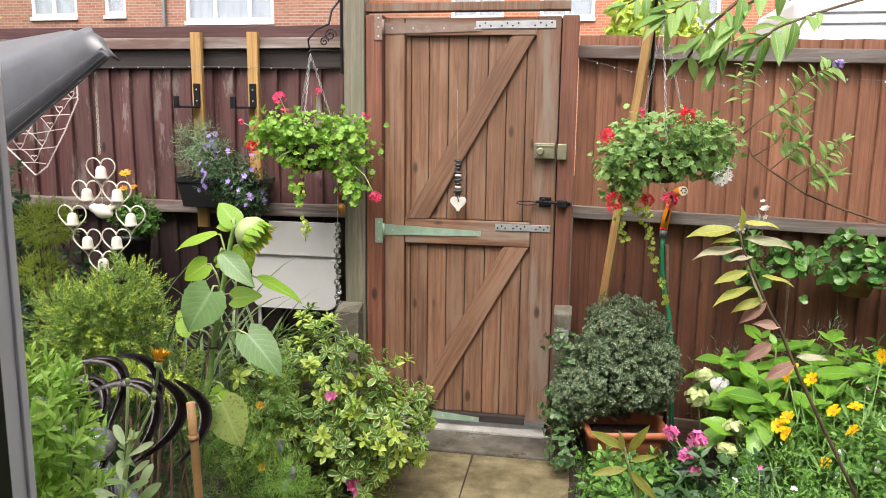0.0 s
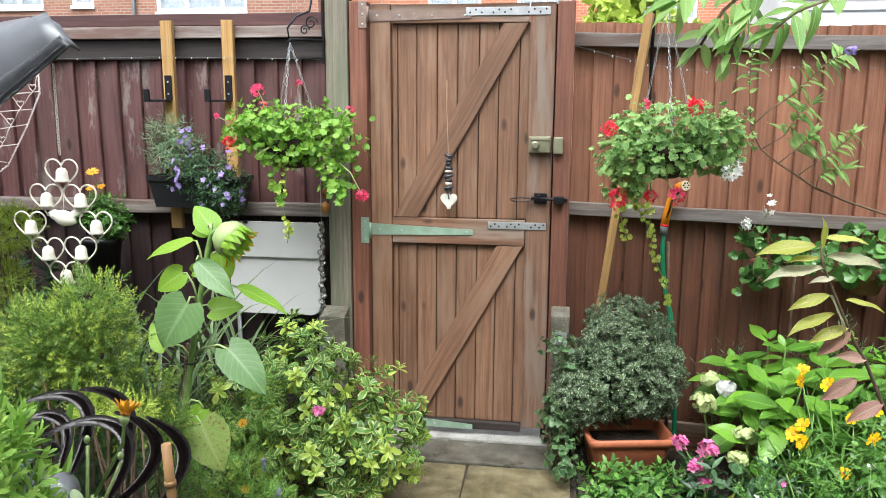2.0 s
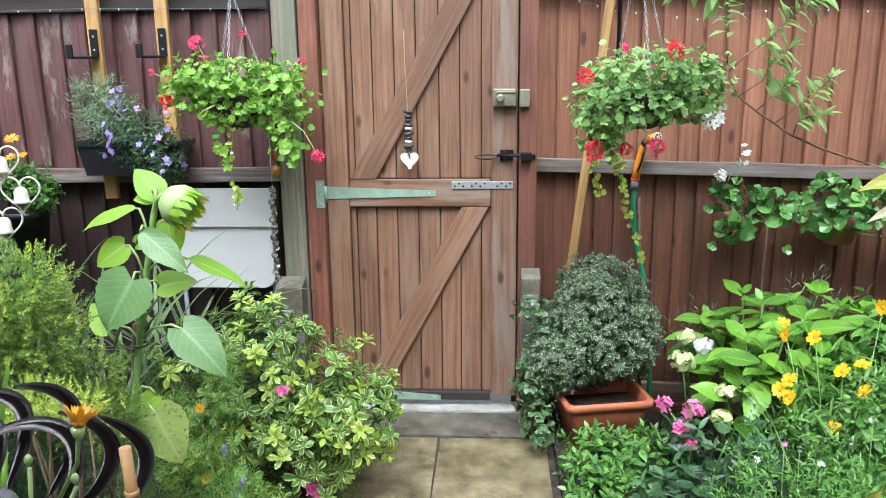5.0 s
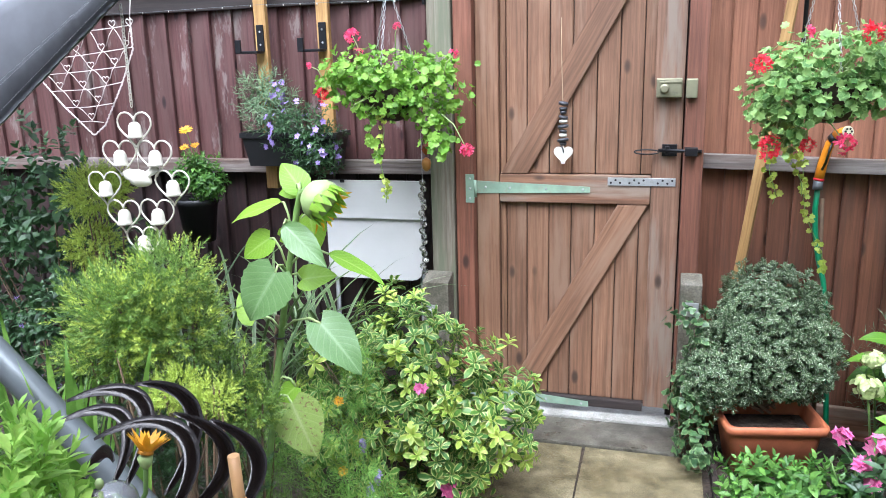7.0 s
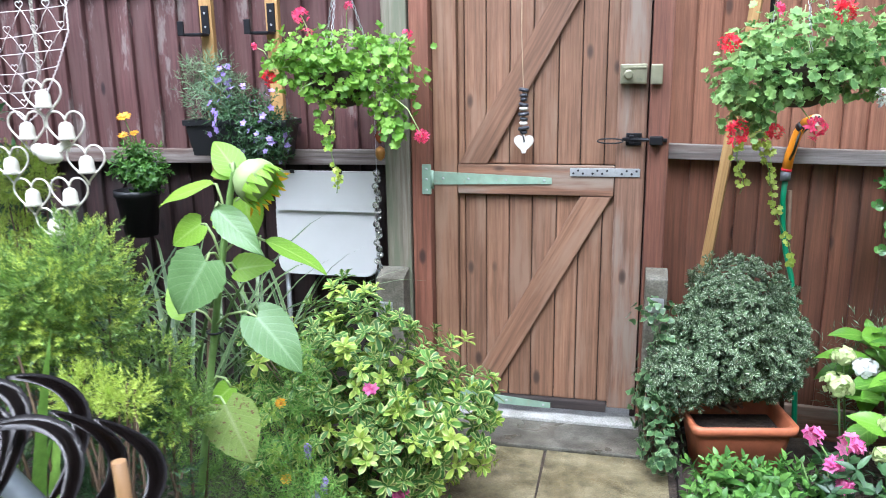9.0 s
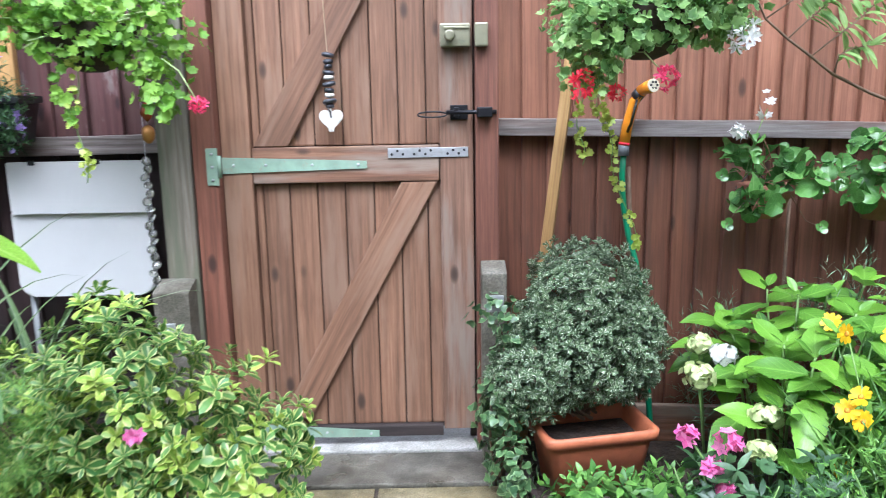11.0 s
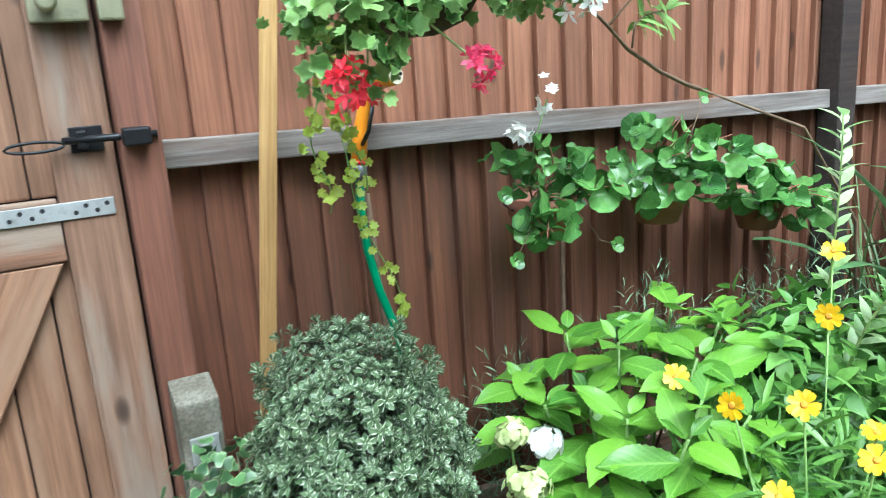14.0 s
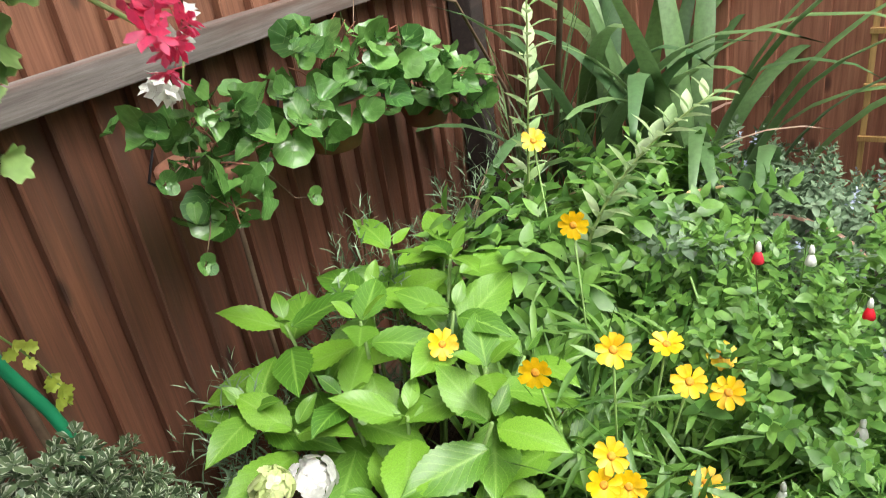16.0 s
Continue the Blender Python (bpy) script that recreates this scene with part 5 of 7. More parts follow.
scatter("trailing_leaves", [rosette(leaf("lance", 3, 0.3, 0.3, 0.1), 6, rnd, 20, 85, 0.8)], P, frames_of(jitter(D, 0.4, g5), rng=g5), 0.032 * g5.uniform(0.7, 1.2, len(P)), L_DARK, wb)
P, D = shell([((-1.36, 3.56, 1.25), (0.17, 0.13, 0.13)), ((-1.28, 3.53, 1.15), (0.11, 0.09, 0.09)), ((-1.50, 3.58, 1.42), (0.06, 0.05, 0.07))], 84, g5, 0.97, up=0.1)
scatter("violet_bloom", [FLORET5], P, frames_of(jitter(D + np.array([0, -0.6, 0.2]), 0.3, g5), rng=g5), 0.015 * g5.uniform(0.8, 1.3, len(P)), P_PURPLE, wb, kind="stuff")

# folded white table against the fence
tb = empty("folding_table", (-1.06, 3.62, 0.0), "folded white plastic table leaning against the fence", "table")


def rounded_slab(x0, x1, z0, z1, y0, y1, r, lean=0.0):
    bm = bmesh.new()
    pts = []
    for cx, cz, a0 in ((x1 - r, z1 - r * 0.3, 0), (x0 + r, z1 - r * 0.3, 90), (x0 + r, z0 + r, 180), (x1 - r, z0 + r, 270)):
        rr = r if a0 >= 180 else r * 0.3
        cx = cx if a0 >= 180 else (x1 - rr if a0 == 0 else x0 + rr)
        pts += [(cx + rr * math.cos(radians(a0 + 15 * k)), cz + rr * math.sin(radians(a0 + 15 * k))) for k in range(7)]
    f = [bm.verts.new((x, y0, z)) for x, z in pts]
    b = [bm.verts.new((x, y1, z)) for x, z in pts]
    bm.faces.new(f[::-1])
    bm.faces.new(b)
    for i in range(len(f)):
        bm.faces.new((f[i], f[(i + 1) % len(f)], b[(i + 1) % len(f)], b[i]))
    bmesh.ops.bevel(bm, geom=[e for e in bm.edges if abs(e.verts[0].co.y - e.verts[1].co.y) < 1e-6], offset=0.004, segments=2, affect="EDGES")
    return bm


part("lower_leaf", in_parent(rounded_slab(-1.293, -0.848, 0.592, 0.885, 3.612, 3.637, 0.045), tb), TABLE_WHITE, tb)
part("upper_leaf", in_parent(rounded_slab(-1.283, -0.833, 0.872, 1.040, 3.597, 3.611, 0.012), tb), TABLE_WHITE, tb)
for x in (-1.275, -0.86):
    part("leg", in_parent(tube(bmesh.new(), [(x, 3.655, 0.97), (x, 3.65, 0.3), (x, 3.60, -0.02)], 0.011, 8), tb), ZINC, tb)
for x in (-0.99, -1.2):
    part("clip", in_parent(boxed(x - 0.01, x + 0.01, 3.592, 3.60, 1.030, 1.045, 0.002), tb), BLACK, tb)

# charm on the gate
charm = empty("hanging_charm", (-0.243, 3.63, 1.69), "string of dark pebbles with a pale stone heart", "ornament")
part("string", tube(bmesh.new(), [(-0.008, 0.012, 0.0), (-0.006, 0.0, -0.12), (0.004, -0.006, -0.34), (0.006, -0.008, -0.50)], 0.0016, 5), ROPE, charm)
for k, z in enumerate((-0.33, -0.35, -0.365, -0.385, -0.40, -0.42, -0.44, -0.455, -0.475, -0.488)):
    w = (0.021, 0.017, 0.014, 0.02, 0.018, 0.023, 0.017, 0.016, 0.024, 0.015)[k]
    bm = lathe(bmesh.new(), [(0.2 * w, -0.008), (0.85 * w, -0.006), (w, 0), (0.85 * w, 0.006), (0.2 * w, 0.008)], 12, (0.006, -0.012, z), pose(0, 0, 0, 8 * math.sin(k * 3), 10 * math.cos(k * 2)))
    part("pebble", bm, STONE_PALE if k in (4, 7) else STONE_DARK, charm)


def heart_outline(size, n=28):
    return [(size * 0.0625 * 16 * math.sin(t) ** 3 / 1.0, size * 0.0625 * (13 * math.cos(t) - 5 * math.cos(2 * t) - 2 * math.cos(3 * t) - math.cos(4 * t))) for t in (2 * math.pi * k / n for k in range(n))]


bm = bmesh.new()
out = heart_outline(0.039)
f = [bm.verts.new((x * 1.0 + 0.008, -0.020, z - 0.530)) for x, z in out]
b = [bm.verts.new((x * 1.0 + 0.008, -0.004, z - 0.530)) for x, z in out]
bm.faces.new(f)
bm.faces.new(b[::-1])
for i in range(len(f)):
    bm.faces.new((f[i], f[(i + 1) % len(f)], b[(i + 1) % len(f)], b[i]))
bmesh.ops.bevel(bm, geom=[e for e in bm.edges if abs(e.verts[0].co.y - e.verts[1].co.y) < 1e-6], offset=0.005, segments=2, affect="EDGES")
part("stone_heart", bm, STONE_PALE, charm, "pale stone heart")
part("sprig", tube(bmesh.new(), [(0.010, -0.022, -0.525), (0.008, -0.024, -0.508), (0.0, -0.022, -0.495)], 0.0025, 5), STONE_DARK, charm, "dried dark sprig")

# bell mobile
mobile = empty("bell_mobile", (-1.068, 2.09, 1.437), "cream metal wind chime of hearts with bells and a bird", "wind chime")
MZ = 1.437
bm = bmesh.new()
for i in range(29):
    c = Vector((0.0001 * i, 0, 0.008 + 0.008 * i))
    q_ = Vector((1, 0, 0)) if i % 2 else Vector((0, 1, 0))
    tube(bm, [c + Vector((0, 0, 1)) * 0.006 * math.cos(t) + q_ * 0.0035 * math.sin(t) for t in (2 * math.pi * q / 8 for q in range(8))], 0.0012, 4, True)
part("chain", bm, CREAM, mobile)
for hx, hz in ((-1.067, 1.393), (-1.118, 1.326), (-1.019, 1.326), (-1.172, 1.250), (-0.979, 1.255), (-1.127, 1.180), (-1.030, 1.184), (-1.079, 1.115)):
    hx, hz = hx + 1.068, hz - MZ
    hp = part("heart_frame", tube(bmesh.new(), [(hx + x, 0.0, hz + z) for x, z in heart_outline(0.047, 40)], 0.0023, 7, True), CREAM, mobile)
    part("bell", lathe(bmesh.new(), [(0.003, 0.019), (0.010, 0.016), (0.0145, 0.008), (0.0155, -0.006), (0.0165, -0.013), (0.020, -0.019), (0.017, -0.019)], 18, (hx, 0, hz - 0.006)), CREAM, hp)
    part("bell_link", tube(bmesh.new(), [(hx, 0, hz + 0.025), (hx, 0, hz + 0.012)], 0.0014, 4), CREAM, hp)
bird = lathe(bmesh.new(), [(0.003, -0.036), (0.012, -0.028), (0.021, -0.008), (0.020, 0.010), (0.014, 0.02), (0.014, 0.03), (0.007, 0.040), (0.001, 0.046)], 16, (-0.004, 0, -0.166), pose(0, 0, 0, 0, -72, 0))
part("bird", bird, CREAM, mobile)
part("bird_tail", boxed(0.0, 0.042, -0.005, 0.005, -0.009, 0.009, 0.004, m=pose(0.016, 0, -0.160, 0, -28, 0)), CREAM, mobile)
part("bird_thread", tube(bmesh.new(), [(0.0, 0, -0.10), (-0.002, 0, -0.148)], 0.001, 4), CREAM, mobile)

# wire heart hanging
wire = empty("wire_heart_hanging", (-2.53, 3.665, 1.5), "cream wire wall hanging with a lattice of small hearts", "ornament")
WY = 3.665
RIM = [Vector((x, WY, z)) for x, z in ((-2.883, 1.597), (-2.809, 1.512), (-2.685, 1.372), (-2.532, 1.232), (-2.459, 1.281), (-2.339, 1.470), (-2.254, 1.629), (-2.250, 1.775))]


def beaded(pts, r):
    """A wire wound in small loops along a line."""
    bm, line = bmesh.new(), []
    for p, q in zip(pts, pts[1:]):
        k = max(2, int((q - p).length / 0.0036))
        line += [p.lerp(q, i / k) for i in range(k)]
    tube(bm, [p + Vector((0.006 * math.cos(i * 1.0), 0.0, 0.006 * math.sin(i * 1.0))) for i, p in enumerate(line)], r, 4)
    return bm


WIRE_WHITE = plain("white_painted_wire", (0.66, 0.60, 0.55), 0.45, vary=0.06)
part("rim_wire", in_parent(tube(bmesh.new(), RIM, 0.0026, 6), wire), WIRE_WHITE, wire)
part("beaded_rim", in_parent(beaded(RIM[1:], 0.0015), wire), WIRE_WHITE, wire)
for line in (((-2.626, 1.719), (-2.427, 1.725), (-2.250, 1.739),), ((-2.809, 1.593), (-2.529, 1.613), (-2.253, 1.640),), ((-2.815, 1.522), (-2.541, 1.537), (-2.299, 1.555),), ((-2.747, 1.445), (-2.526, 1.451), (-2.326, 1.483),), ((-2.679, 1.366), (-2.540, 1.367), (-2.397, 1.384),), ((-2.617, 1.295), (-2.543, 1.300), (-2.467, 1.293),)):
    part("cross_wire", in_parent(tube(bmesh.new(), [(x, WY, z) for x, z in line], 0.0021, 5), wire), WIRE_WHITE, wire)
ROWS = (((-2.486, 1.749), (-2.347, 1.750), (-2.251, 1.753),), ((-2.705, 1.640), (-2.567, 1.645), (-2.422, 1.647), (-2.284, 1.658),), ((-2.766, 1.545), (-2.633, 1.554), (-2.494, 1.565), (-2.358, 1.580),), ((-2.690, 1.474), (-2.554, 1.478), (-2.420, 1.496),), ((-2.609, 1.387), (-2.476, 1.406),), ((-2.528, 1.323),))
for row, under in zip(ROWS, ROWS[1:] + ((),)):
    for hx, hz in row:
        part("small_heart", in_parent(tube(bmesh.new(), [(hx + x, WY - 0.006, hz + zz) for x, zz in heart_outline(0.019, 20)], 0.0021, 5, True), wire), WIRE_WHITE, wire)
        for ux, uz in under:
            if abs(ux - hx) < 0.105:
                part("diagonal_wire", in_parent(tube(bmesh.new(), [(hx, WY, hz - 0.018), (hx + (ux - hx) * 0.35, WY - 0.002, (hz + uz) / 2), (ux + (hx - ux) * 0.3, WY, uz + 0.002)], 0.0019, 5), wire), WIRE_WHITE, wire)
part("hanging_wire", in_parent(tube(bmesh.new(), [RIM[-1], RIM[-1] + Vector((0, 0.04, 0.16))], 0.003, 5), wire), WIRE_WHITE, wire)
part("hanging_wire", in_parent(tube(bmesh.new(), [RIM[0], RIM[0] + Vector((0.02, 0.04, 0.26))], 0.003, 5), wire), WIRE_WHITE, wire)

# ---- garden swing with its canopy ----
swing = empty("garden_swing", (-1.6, 1.5, 0), "grey garden swing seat with a charcoal cloth canopy", "swing seat")


HEM_A, HEM_B = Vector((-1.75, 2.06, 1.175)), Vector((-0.99, 2.063, 1.72))
CREST_A, CREST_B = Vector((-1.75, 2.085, 1.565)), Vector((-1.055, 2.075, 1.792))
RIDGE_A, RIDGE_B = Vector((-2.4, 2.74, 1.76)), Vector((-1.57, 2.70, 1.868))


def hem_point(t, k, out):
    """A point on the canopy's valance, t from its low to its high end and k from its crest to its hem."""
    return CREST_A.lerp(CREST_B, t).lerp(HEM_A.lerp(HEM_B, t), k) + Vector((0, -0.012 * math.sin(k * 3) - out, 0))


def canopy_sheet():
    """A sloping cloth roof with a rounded crest and a hanging valance, a sheet with thickness."""
    bm, cols, n = bmesh.new(), [], 18
    for i in range(n + 1):
        t = i / n
        crest, ridge = CREST_A.lerp(CREST_B, t), RIDGE_A.lerp(RIDGE_B, t)
        col = [ridge + Vector((-0.32, 0.35, -0.07)), ridge, ridge.lerp(crest, 0.5) + Vector((0, 0, -0.008 + 0.004 * math.sin(i))), ridge.lerp(crest, 0.86) + Vector((0, 0, 0.010)), ridge.lerp(crest, 0.95) + Vector((0, 0, 0.010))]
        col += [hem_point(t, k, 0.003 * math.sin(i * 2.1) * k) for k in (0.02, 0.1, 0.35, 0.6, 0.8, 1.0)]
        cols.append([bm.verts.new(p) for p in col])
    # the high end turns down behind
    cols.append([bm.verts.new(v.co + Vector((-0.03 if k < 5 else 0.006, 0.03, -0.04 if k < 6 else -0.01))) for k, v in enumerate(cols[-1])])
    for a, b in zip(cols, cols[1:]):
        for k in range(len(a) - 1):
            bm.faces.new((a[k], b[k], b[k + 1], a[k + 1])).smooth = True
    bmesh.ops.recalc_face_normals(bm, faces=bm.faces[:])
    bmesh.ops.solidify(bm, geom=bm.faces[:], thickness=0.006)
    return bm


canopy = part("canopy", in_parent(canopy_sheet(), swing), CANOPY, swing, "charcoal cloth canopy with a stitched hem")
bm, rows = bmesh.new(), []
for i in range(61):
    t = i / 60
    pucker = 0.002 * math.sin(i * 2.7) + 0.0015 * math.sin(i * 5.1)
    rows.append([bm.verts.new(hem_point(t, k, o + pucker)) for k, o in ((0.68, 0.008), (0.70, 0.0125), (0.84, 0.014), (0.985, 0.013), (1.015, 0.008))])
for a, b in zip(rows, rows[1:]):
    for k in range(4):
        bm.faces.new((a[k], b[k], b[k + 1], a[k + 1])).smooth = True
bmesh.ops.solidify(bm, geom=bm.faces[:], thickness=0.003)
hem = part("hem_band", in_parent(bm, swing), CANOPY, canopy, "doubled charcoal hem band")
STITCH = plain("grey_thread", (0.22, 0.22, 0.23), 0.8)
for k in (0.74, 0.94):
    bm = bmesh.new()
    for i in range(90):
        tube(bm, [hem_point((i + 0.1) / 90, k, 0.0175), hem_point((i + 0.65) / 90, k, 0.0175)], 0.0009, 4)
    tagged(part("stitching", in_parent(bm, swing), STITCH, hem, "row of grey stitches"), kind="stuff")
part("leg", in_parent(tube(bmesh.new(), [(-1.85, 2.28, 1.60), (-1.50, 1.69, 1.30), (-1.09, 1.71, 0.87), (-0.89, 1.72, 0.66), (-0.70, 1.73, 0.45), (-0.45, 1.74, 0.0)], 0.031, 14), swing), STEEL_GREY, swing)
part("leg", in_parent(tube(bmesh.new(), [(-1.85, 2.28, 1.60), (-2.6, 1.6, 0.0)], 0.022, 12), swing), STEEL_GREY, swing)
part("leg", in_parent(tube(bmesh.new(), [(-2.75, 2.85, 1.70), (-2.95, 2.95, 0.0)], 0.022, 12), swing), STEEL_GREY, swing)
part("cross_bar", in_parent(tube(bmesh.new(), [(-1.85, 2.28, 1.60), (-2.75, 2.85, 1.70)], 0.02, 12), swing), STEEL_GREY, swing)

# ---- spiral wind spinner and cane ----
spin = empty("wind_spinner", (-0.70, 1.55, 0), "dark brown metal wind spinner with curved blades round a glass ball", "wind spinner")
SPINNER = plain("dark_bronze_paint", (0.017, 0.012, 0.011), 0.14, 0.25, vary=0.2)
sc = Vector((-0.626, 1.38, 0.888))


def spinner_blade(y, x0, z0, x1, z1, x2, z2, x3, z3):
    """A crescent strip bent along a curve, broad in the middle and pointed at its ends, tilted to the sky on its upper run."""
    bm, rows = bmesh.new(), []
    a, b, c, d = (Vector((x, y, z)) for x, z in ((x0, z0), (x1, z1), (x2, z2), (x3, z3)))
    mid = (a + b + c + d) / 4
    for i in range(21):
        t = i / 20
        p = a * (1 - t) ** 3 + b * 3 * t * (1 - t) ** 2 + c * 3 * t * t * (1 - t) + d * t ** 3
        tan = ((b - a) * (1 - t) ** 2 + (c - b) * 2 * t * (1 - t) + (d - c) * t * t).normalized()
        out = Vector((-tan.z, 0, tan.x))
        if out.dot(p - mid) < 0:
            out = -out
        w = 0.0125 * math.sin(math.pi * (0.04 + 0.92 * t)) ** 0.75
        e = (out * 0.78 + Vector((0, 0.62, 0))) * w
        p = p + Vector((0, 0.05 * math.sin(math.pi * t) - 0.02, 0))
        rows.append([bm.verts.new(p - e), bm.verts.new(p), bm.verts.new(p + e)])
        rows[-1][1].co += tan.cross(e).normalized() * 0.002
    for r, q in zip(rows, rows[1:]):
        for k in (0, 1):
            bm.faces.new((r[k], r[k + 1], q[k + 1], q[k])).smooth = True
    bmesh.ops.solidify(bm, geom=bm.faces[:], thickness=0.0015)
    return bm


for spec in ((1.410, -0.697, 1.043, -0.601, 1.081, -0.574, 1.007, -0.614, 0.910),
             (1.463, -0.772, 0.974, -0.689, 1.015, -0.662, 0.945, -0.684, 0.875),
             (1.401, -0.649, 0.991, -0.530, 1.059, -0.469, 0.945, -0.565, 0.848),
             (1.375, -0.728, 0.822, -0.710, 0.927, -0.653, 0.980, -0.596, 0.974),
             (1.445, -0.601, 1.064, -0.530, 1.059, -0.522, 0.954, -0.574, 0.883),
             (1.428, -0.526, 1.033, -0.456, 0.989, -0.456, 0.892, -0.574, 0.835),
             (1.445, -0.478, 1.020, -0.420, 0.963, -0.420, 0.892, -0.482, 0.831),
             (1.366, -0.710, 0.862, -0.627, 0.945, -0.583, 0.892, -0.623, 0.813)):
    part("blade", in_parent(spinner_blade(*spec), spin), SPINNER, spin)
GLASS, gn, gl, gb = material("crackled_glass", 0.08, 0.0, (0.85, 0.88, 0.9))
gb.inputs["Transmission Weight"].default_value = 0.85
bump(gn, gl, gb, noise_node(gn, gl, coords(gn, gl, (1, 1, 1)), 90, 3), 0.5, 0.004)
part("glass_ball", in_parent(lathe(bmesh.new(), [(0.002, -0.034)] + [(0.034 * math.cos(radians(a)), 0.034 * math.sin(radians(a))) for a in range(-75, 90, 15)] + [(0.002, 0.034)], 20, sc), spin), GLASS, spin, "clear crackled glass ball")
part("pole", in_parent(tube(bmesh.new(), [(-0.626, 1.41, 0.80), (-0.626, 1.41, -0.05)], 0.007, 8), spin), SPINNER, spin)
cane = solid("bamboo_cane", tube(bmesh.new(), [(-0.42, 1.386, 0.99), (-0.417, 1.386, 0.92), (-0.416, 1.386, 0.91), (-0.412, 1.386, 0.80), (-0.405, 1.386, -0.02)], 0.0085, 10), BAMBOO, "short brown bamboo cane stuck in the bed", "cane")
part("node", tube(bmesh.new(), [(-0.4165, 1.386, 0.912), (-0.417, 1.386, 0.922)], 0.0105, 10), BAMBOO, cane)

# calendula
cal = empty("calendula", (-0.37, 1.05, 0), "orange pot marigold on a pale leafy stem", "flower plant")
daisy(cal, (-0.266, 1.027, 1.204), (0.12, 0.35, 0.93), 0.025, 26, P_ORANGE, 0.26, 58, (-0.322, 1.035, 1.085), notch=False)
part("calyx", in_parent(lathe(bmesh.new(), [(0.002, -0.010), (0.005, -0.006), (0.0065, 0.001), (0.004, 0.003)], 12, (-0.267, 1.027, 1.200)), cal), STEM_PALE, cal)
part("stem", in_parent(tube(bmesh.new(), [(-0.37, 1.05, 0), (-0.38, 1.045, 0.5), (-0.352, 1.036, 0.95), (-0.320, 1.035, 1.09)], 0.0042, 6), cal), STEM_PALE, cal)
for bud_at, root in (((-0.318, 1.027, 1.168), (-0.335, 1.036, 1.04)), ((-0.276, 1.027, 1.150), (-0.325, 1.036, 1.05))):
    b, a = Vector(bud_at), Vector(root)
    part("bud", in_parent(lathe(bmesh.new(), [(0.0014, -0.005), (0.0034, -0.002), (0.0038, 0.002), (0.002, 0.005)], 10, b), cal), STEM_PALE, cal)
    part("bud_stalk", in_parent(tube(bmesh.new(), [a, a.lerp(b, 0.5) + Vector((0, 0, -0.004)), b - Vector((0, 0, 0.008))], 0.0022, 5), cal), STEM_PALE, cal)
gq = np.random.default_rng(51)
CAL_LEAF = big_leaf("spoon", 0.30, L_VARIEG, 0.12, 0.01, 0.3, 0.0)
for k in range(46):
    z = 0.74 + 0.34 * k / 46
    a = k * 2.4
    foot = Vector((-0.37 + 0.045 * (z - 0.74) / 0.34 + gq.uniform(-0.03, 0.03) * (1.15 - z) * 2, 1.04 + gq.uniform(-0.02, 0.02), z))
    place_leaf("leaf", CAL_LEAF, cal, foot, Vector((math.cos(a), math.sin(a), gq.uniform(0.3, 1.1))), Vector((0.2, -0.5, 0.8)), gq.uniform(0.045, 0.075) * (1.25 - 0.6 * (z - 0.74) / 0.34))

# pink flowers in and below the hebe
pg = empty("pink_geranium", (-0.52, 2.8, 0), "pink ivy geranium flowers below the hebe", "flower plant")
umbel(pg, (-0.50, 2.76, 0.11), 0.03, 9, P_PINK, FLORET5, 0.03, seed=61)
umbel(pg, (-0.575, 2.72, 0.50), 0.016, 5, P_PINK, FLORET5, 0.022, seed=62)
part("stalks", in_parent(stems_mesh((-0.54, 2.8, 0), [(-0.50, 2.76, 0.11), (-0.575, 2.73, 0.50)], 0.003, rnd), pg), STEM, pg)
sv = empty("blue_salvia", (-0.753, 2.62, 0), "low salvia with short blue flower spikes below the hebe", "flower plant")
for k, p in enumerate(((-0.753, 2.620, 0.317), (-0.704, 2.620, 0.207), (-0.733, 2.620, 0.158))):
    umbel(sv, p, 0.013, 26, P_PURPLE, FLORET4, 0.008, name="flower_spike", seed=150 + k, flat=2.2)
    part("stalk", in_parent(tube(bmesh.new(), [(p[0] + 0.01, 2.63, 0), (p[0], 2.625, p[2] * 0.6), p], 0.002, 5), sv), STEM, sv)
mg = empty("marigold", (-0.796, 2.55, 0), "small orange marigolds in the feathery foliage", "flower plant")
for p in ((-0.796, 2.550, 0.259), (-0.795, 2.550, 0.502)):
    daisy(mg, p, (0.3, -0.6, 0.7), 0.02, 18, P_ORANGE, 0.4, 35, (p[0], 2.56, 0.0), notch=False)
lp = empty("orange_pot_flowers", (-1.93, 3.575, 0.745), "black hanging bucket with orange flowers on the fence", "pot plant")
part("pot", lathe(bmesh.new(), [(0.07, 0), (0.092, 0.175), (0.099, 0.178), (0.099, 0.205), (0.088, 0.205), (0.082, 0.16)], 24), BLACK, lp)
part("hanger", tube(bmesh.new(), [(-0.09, 0.02, 0.2), (-0.05, 0.09, 0.30), (0.0, 0.115, 0.372), (0.05, 0.09, 0.30), (0.09, 0.02, 0.2)], 0.003, 5), IRON, lp)
P, D = shell([((-1.90, 3.56, 1.05), (0.11, 0.08, 0.11)), ((-1.84, 3.54, 1.02), (0.07, 0.06, 0.07))], 170, g5, 0.2, up=0.7)
scatter("foliage", OV, P, frames_of(jitter(D, 0.4, g5), rng=g5), 0.034 * g5.uniform(0.7, 1.2, len(P)), L_SMALL, lp)
for at, r_ in (((-1.887, 3.48, 1.268), 0.034), ((-1.915, 3.50, 1.19), 0.026), ((-1.86, 3.50, 1.20), 0.022)):
    daisy(lp, at, (0.1, -0.5, 0.85), r_, 16, P_ORANGE, 0.3, 18, (-1.90, 3.54, 1.02), notch=False)

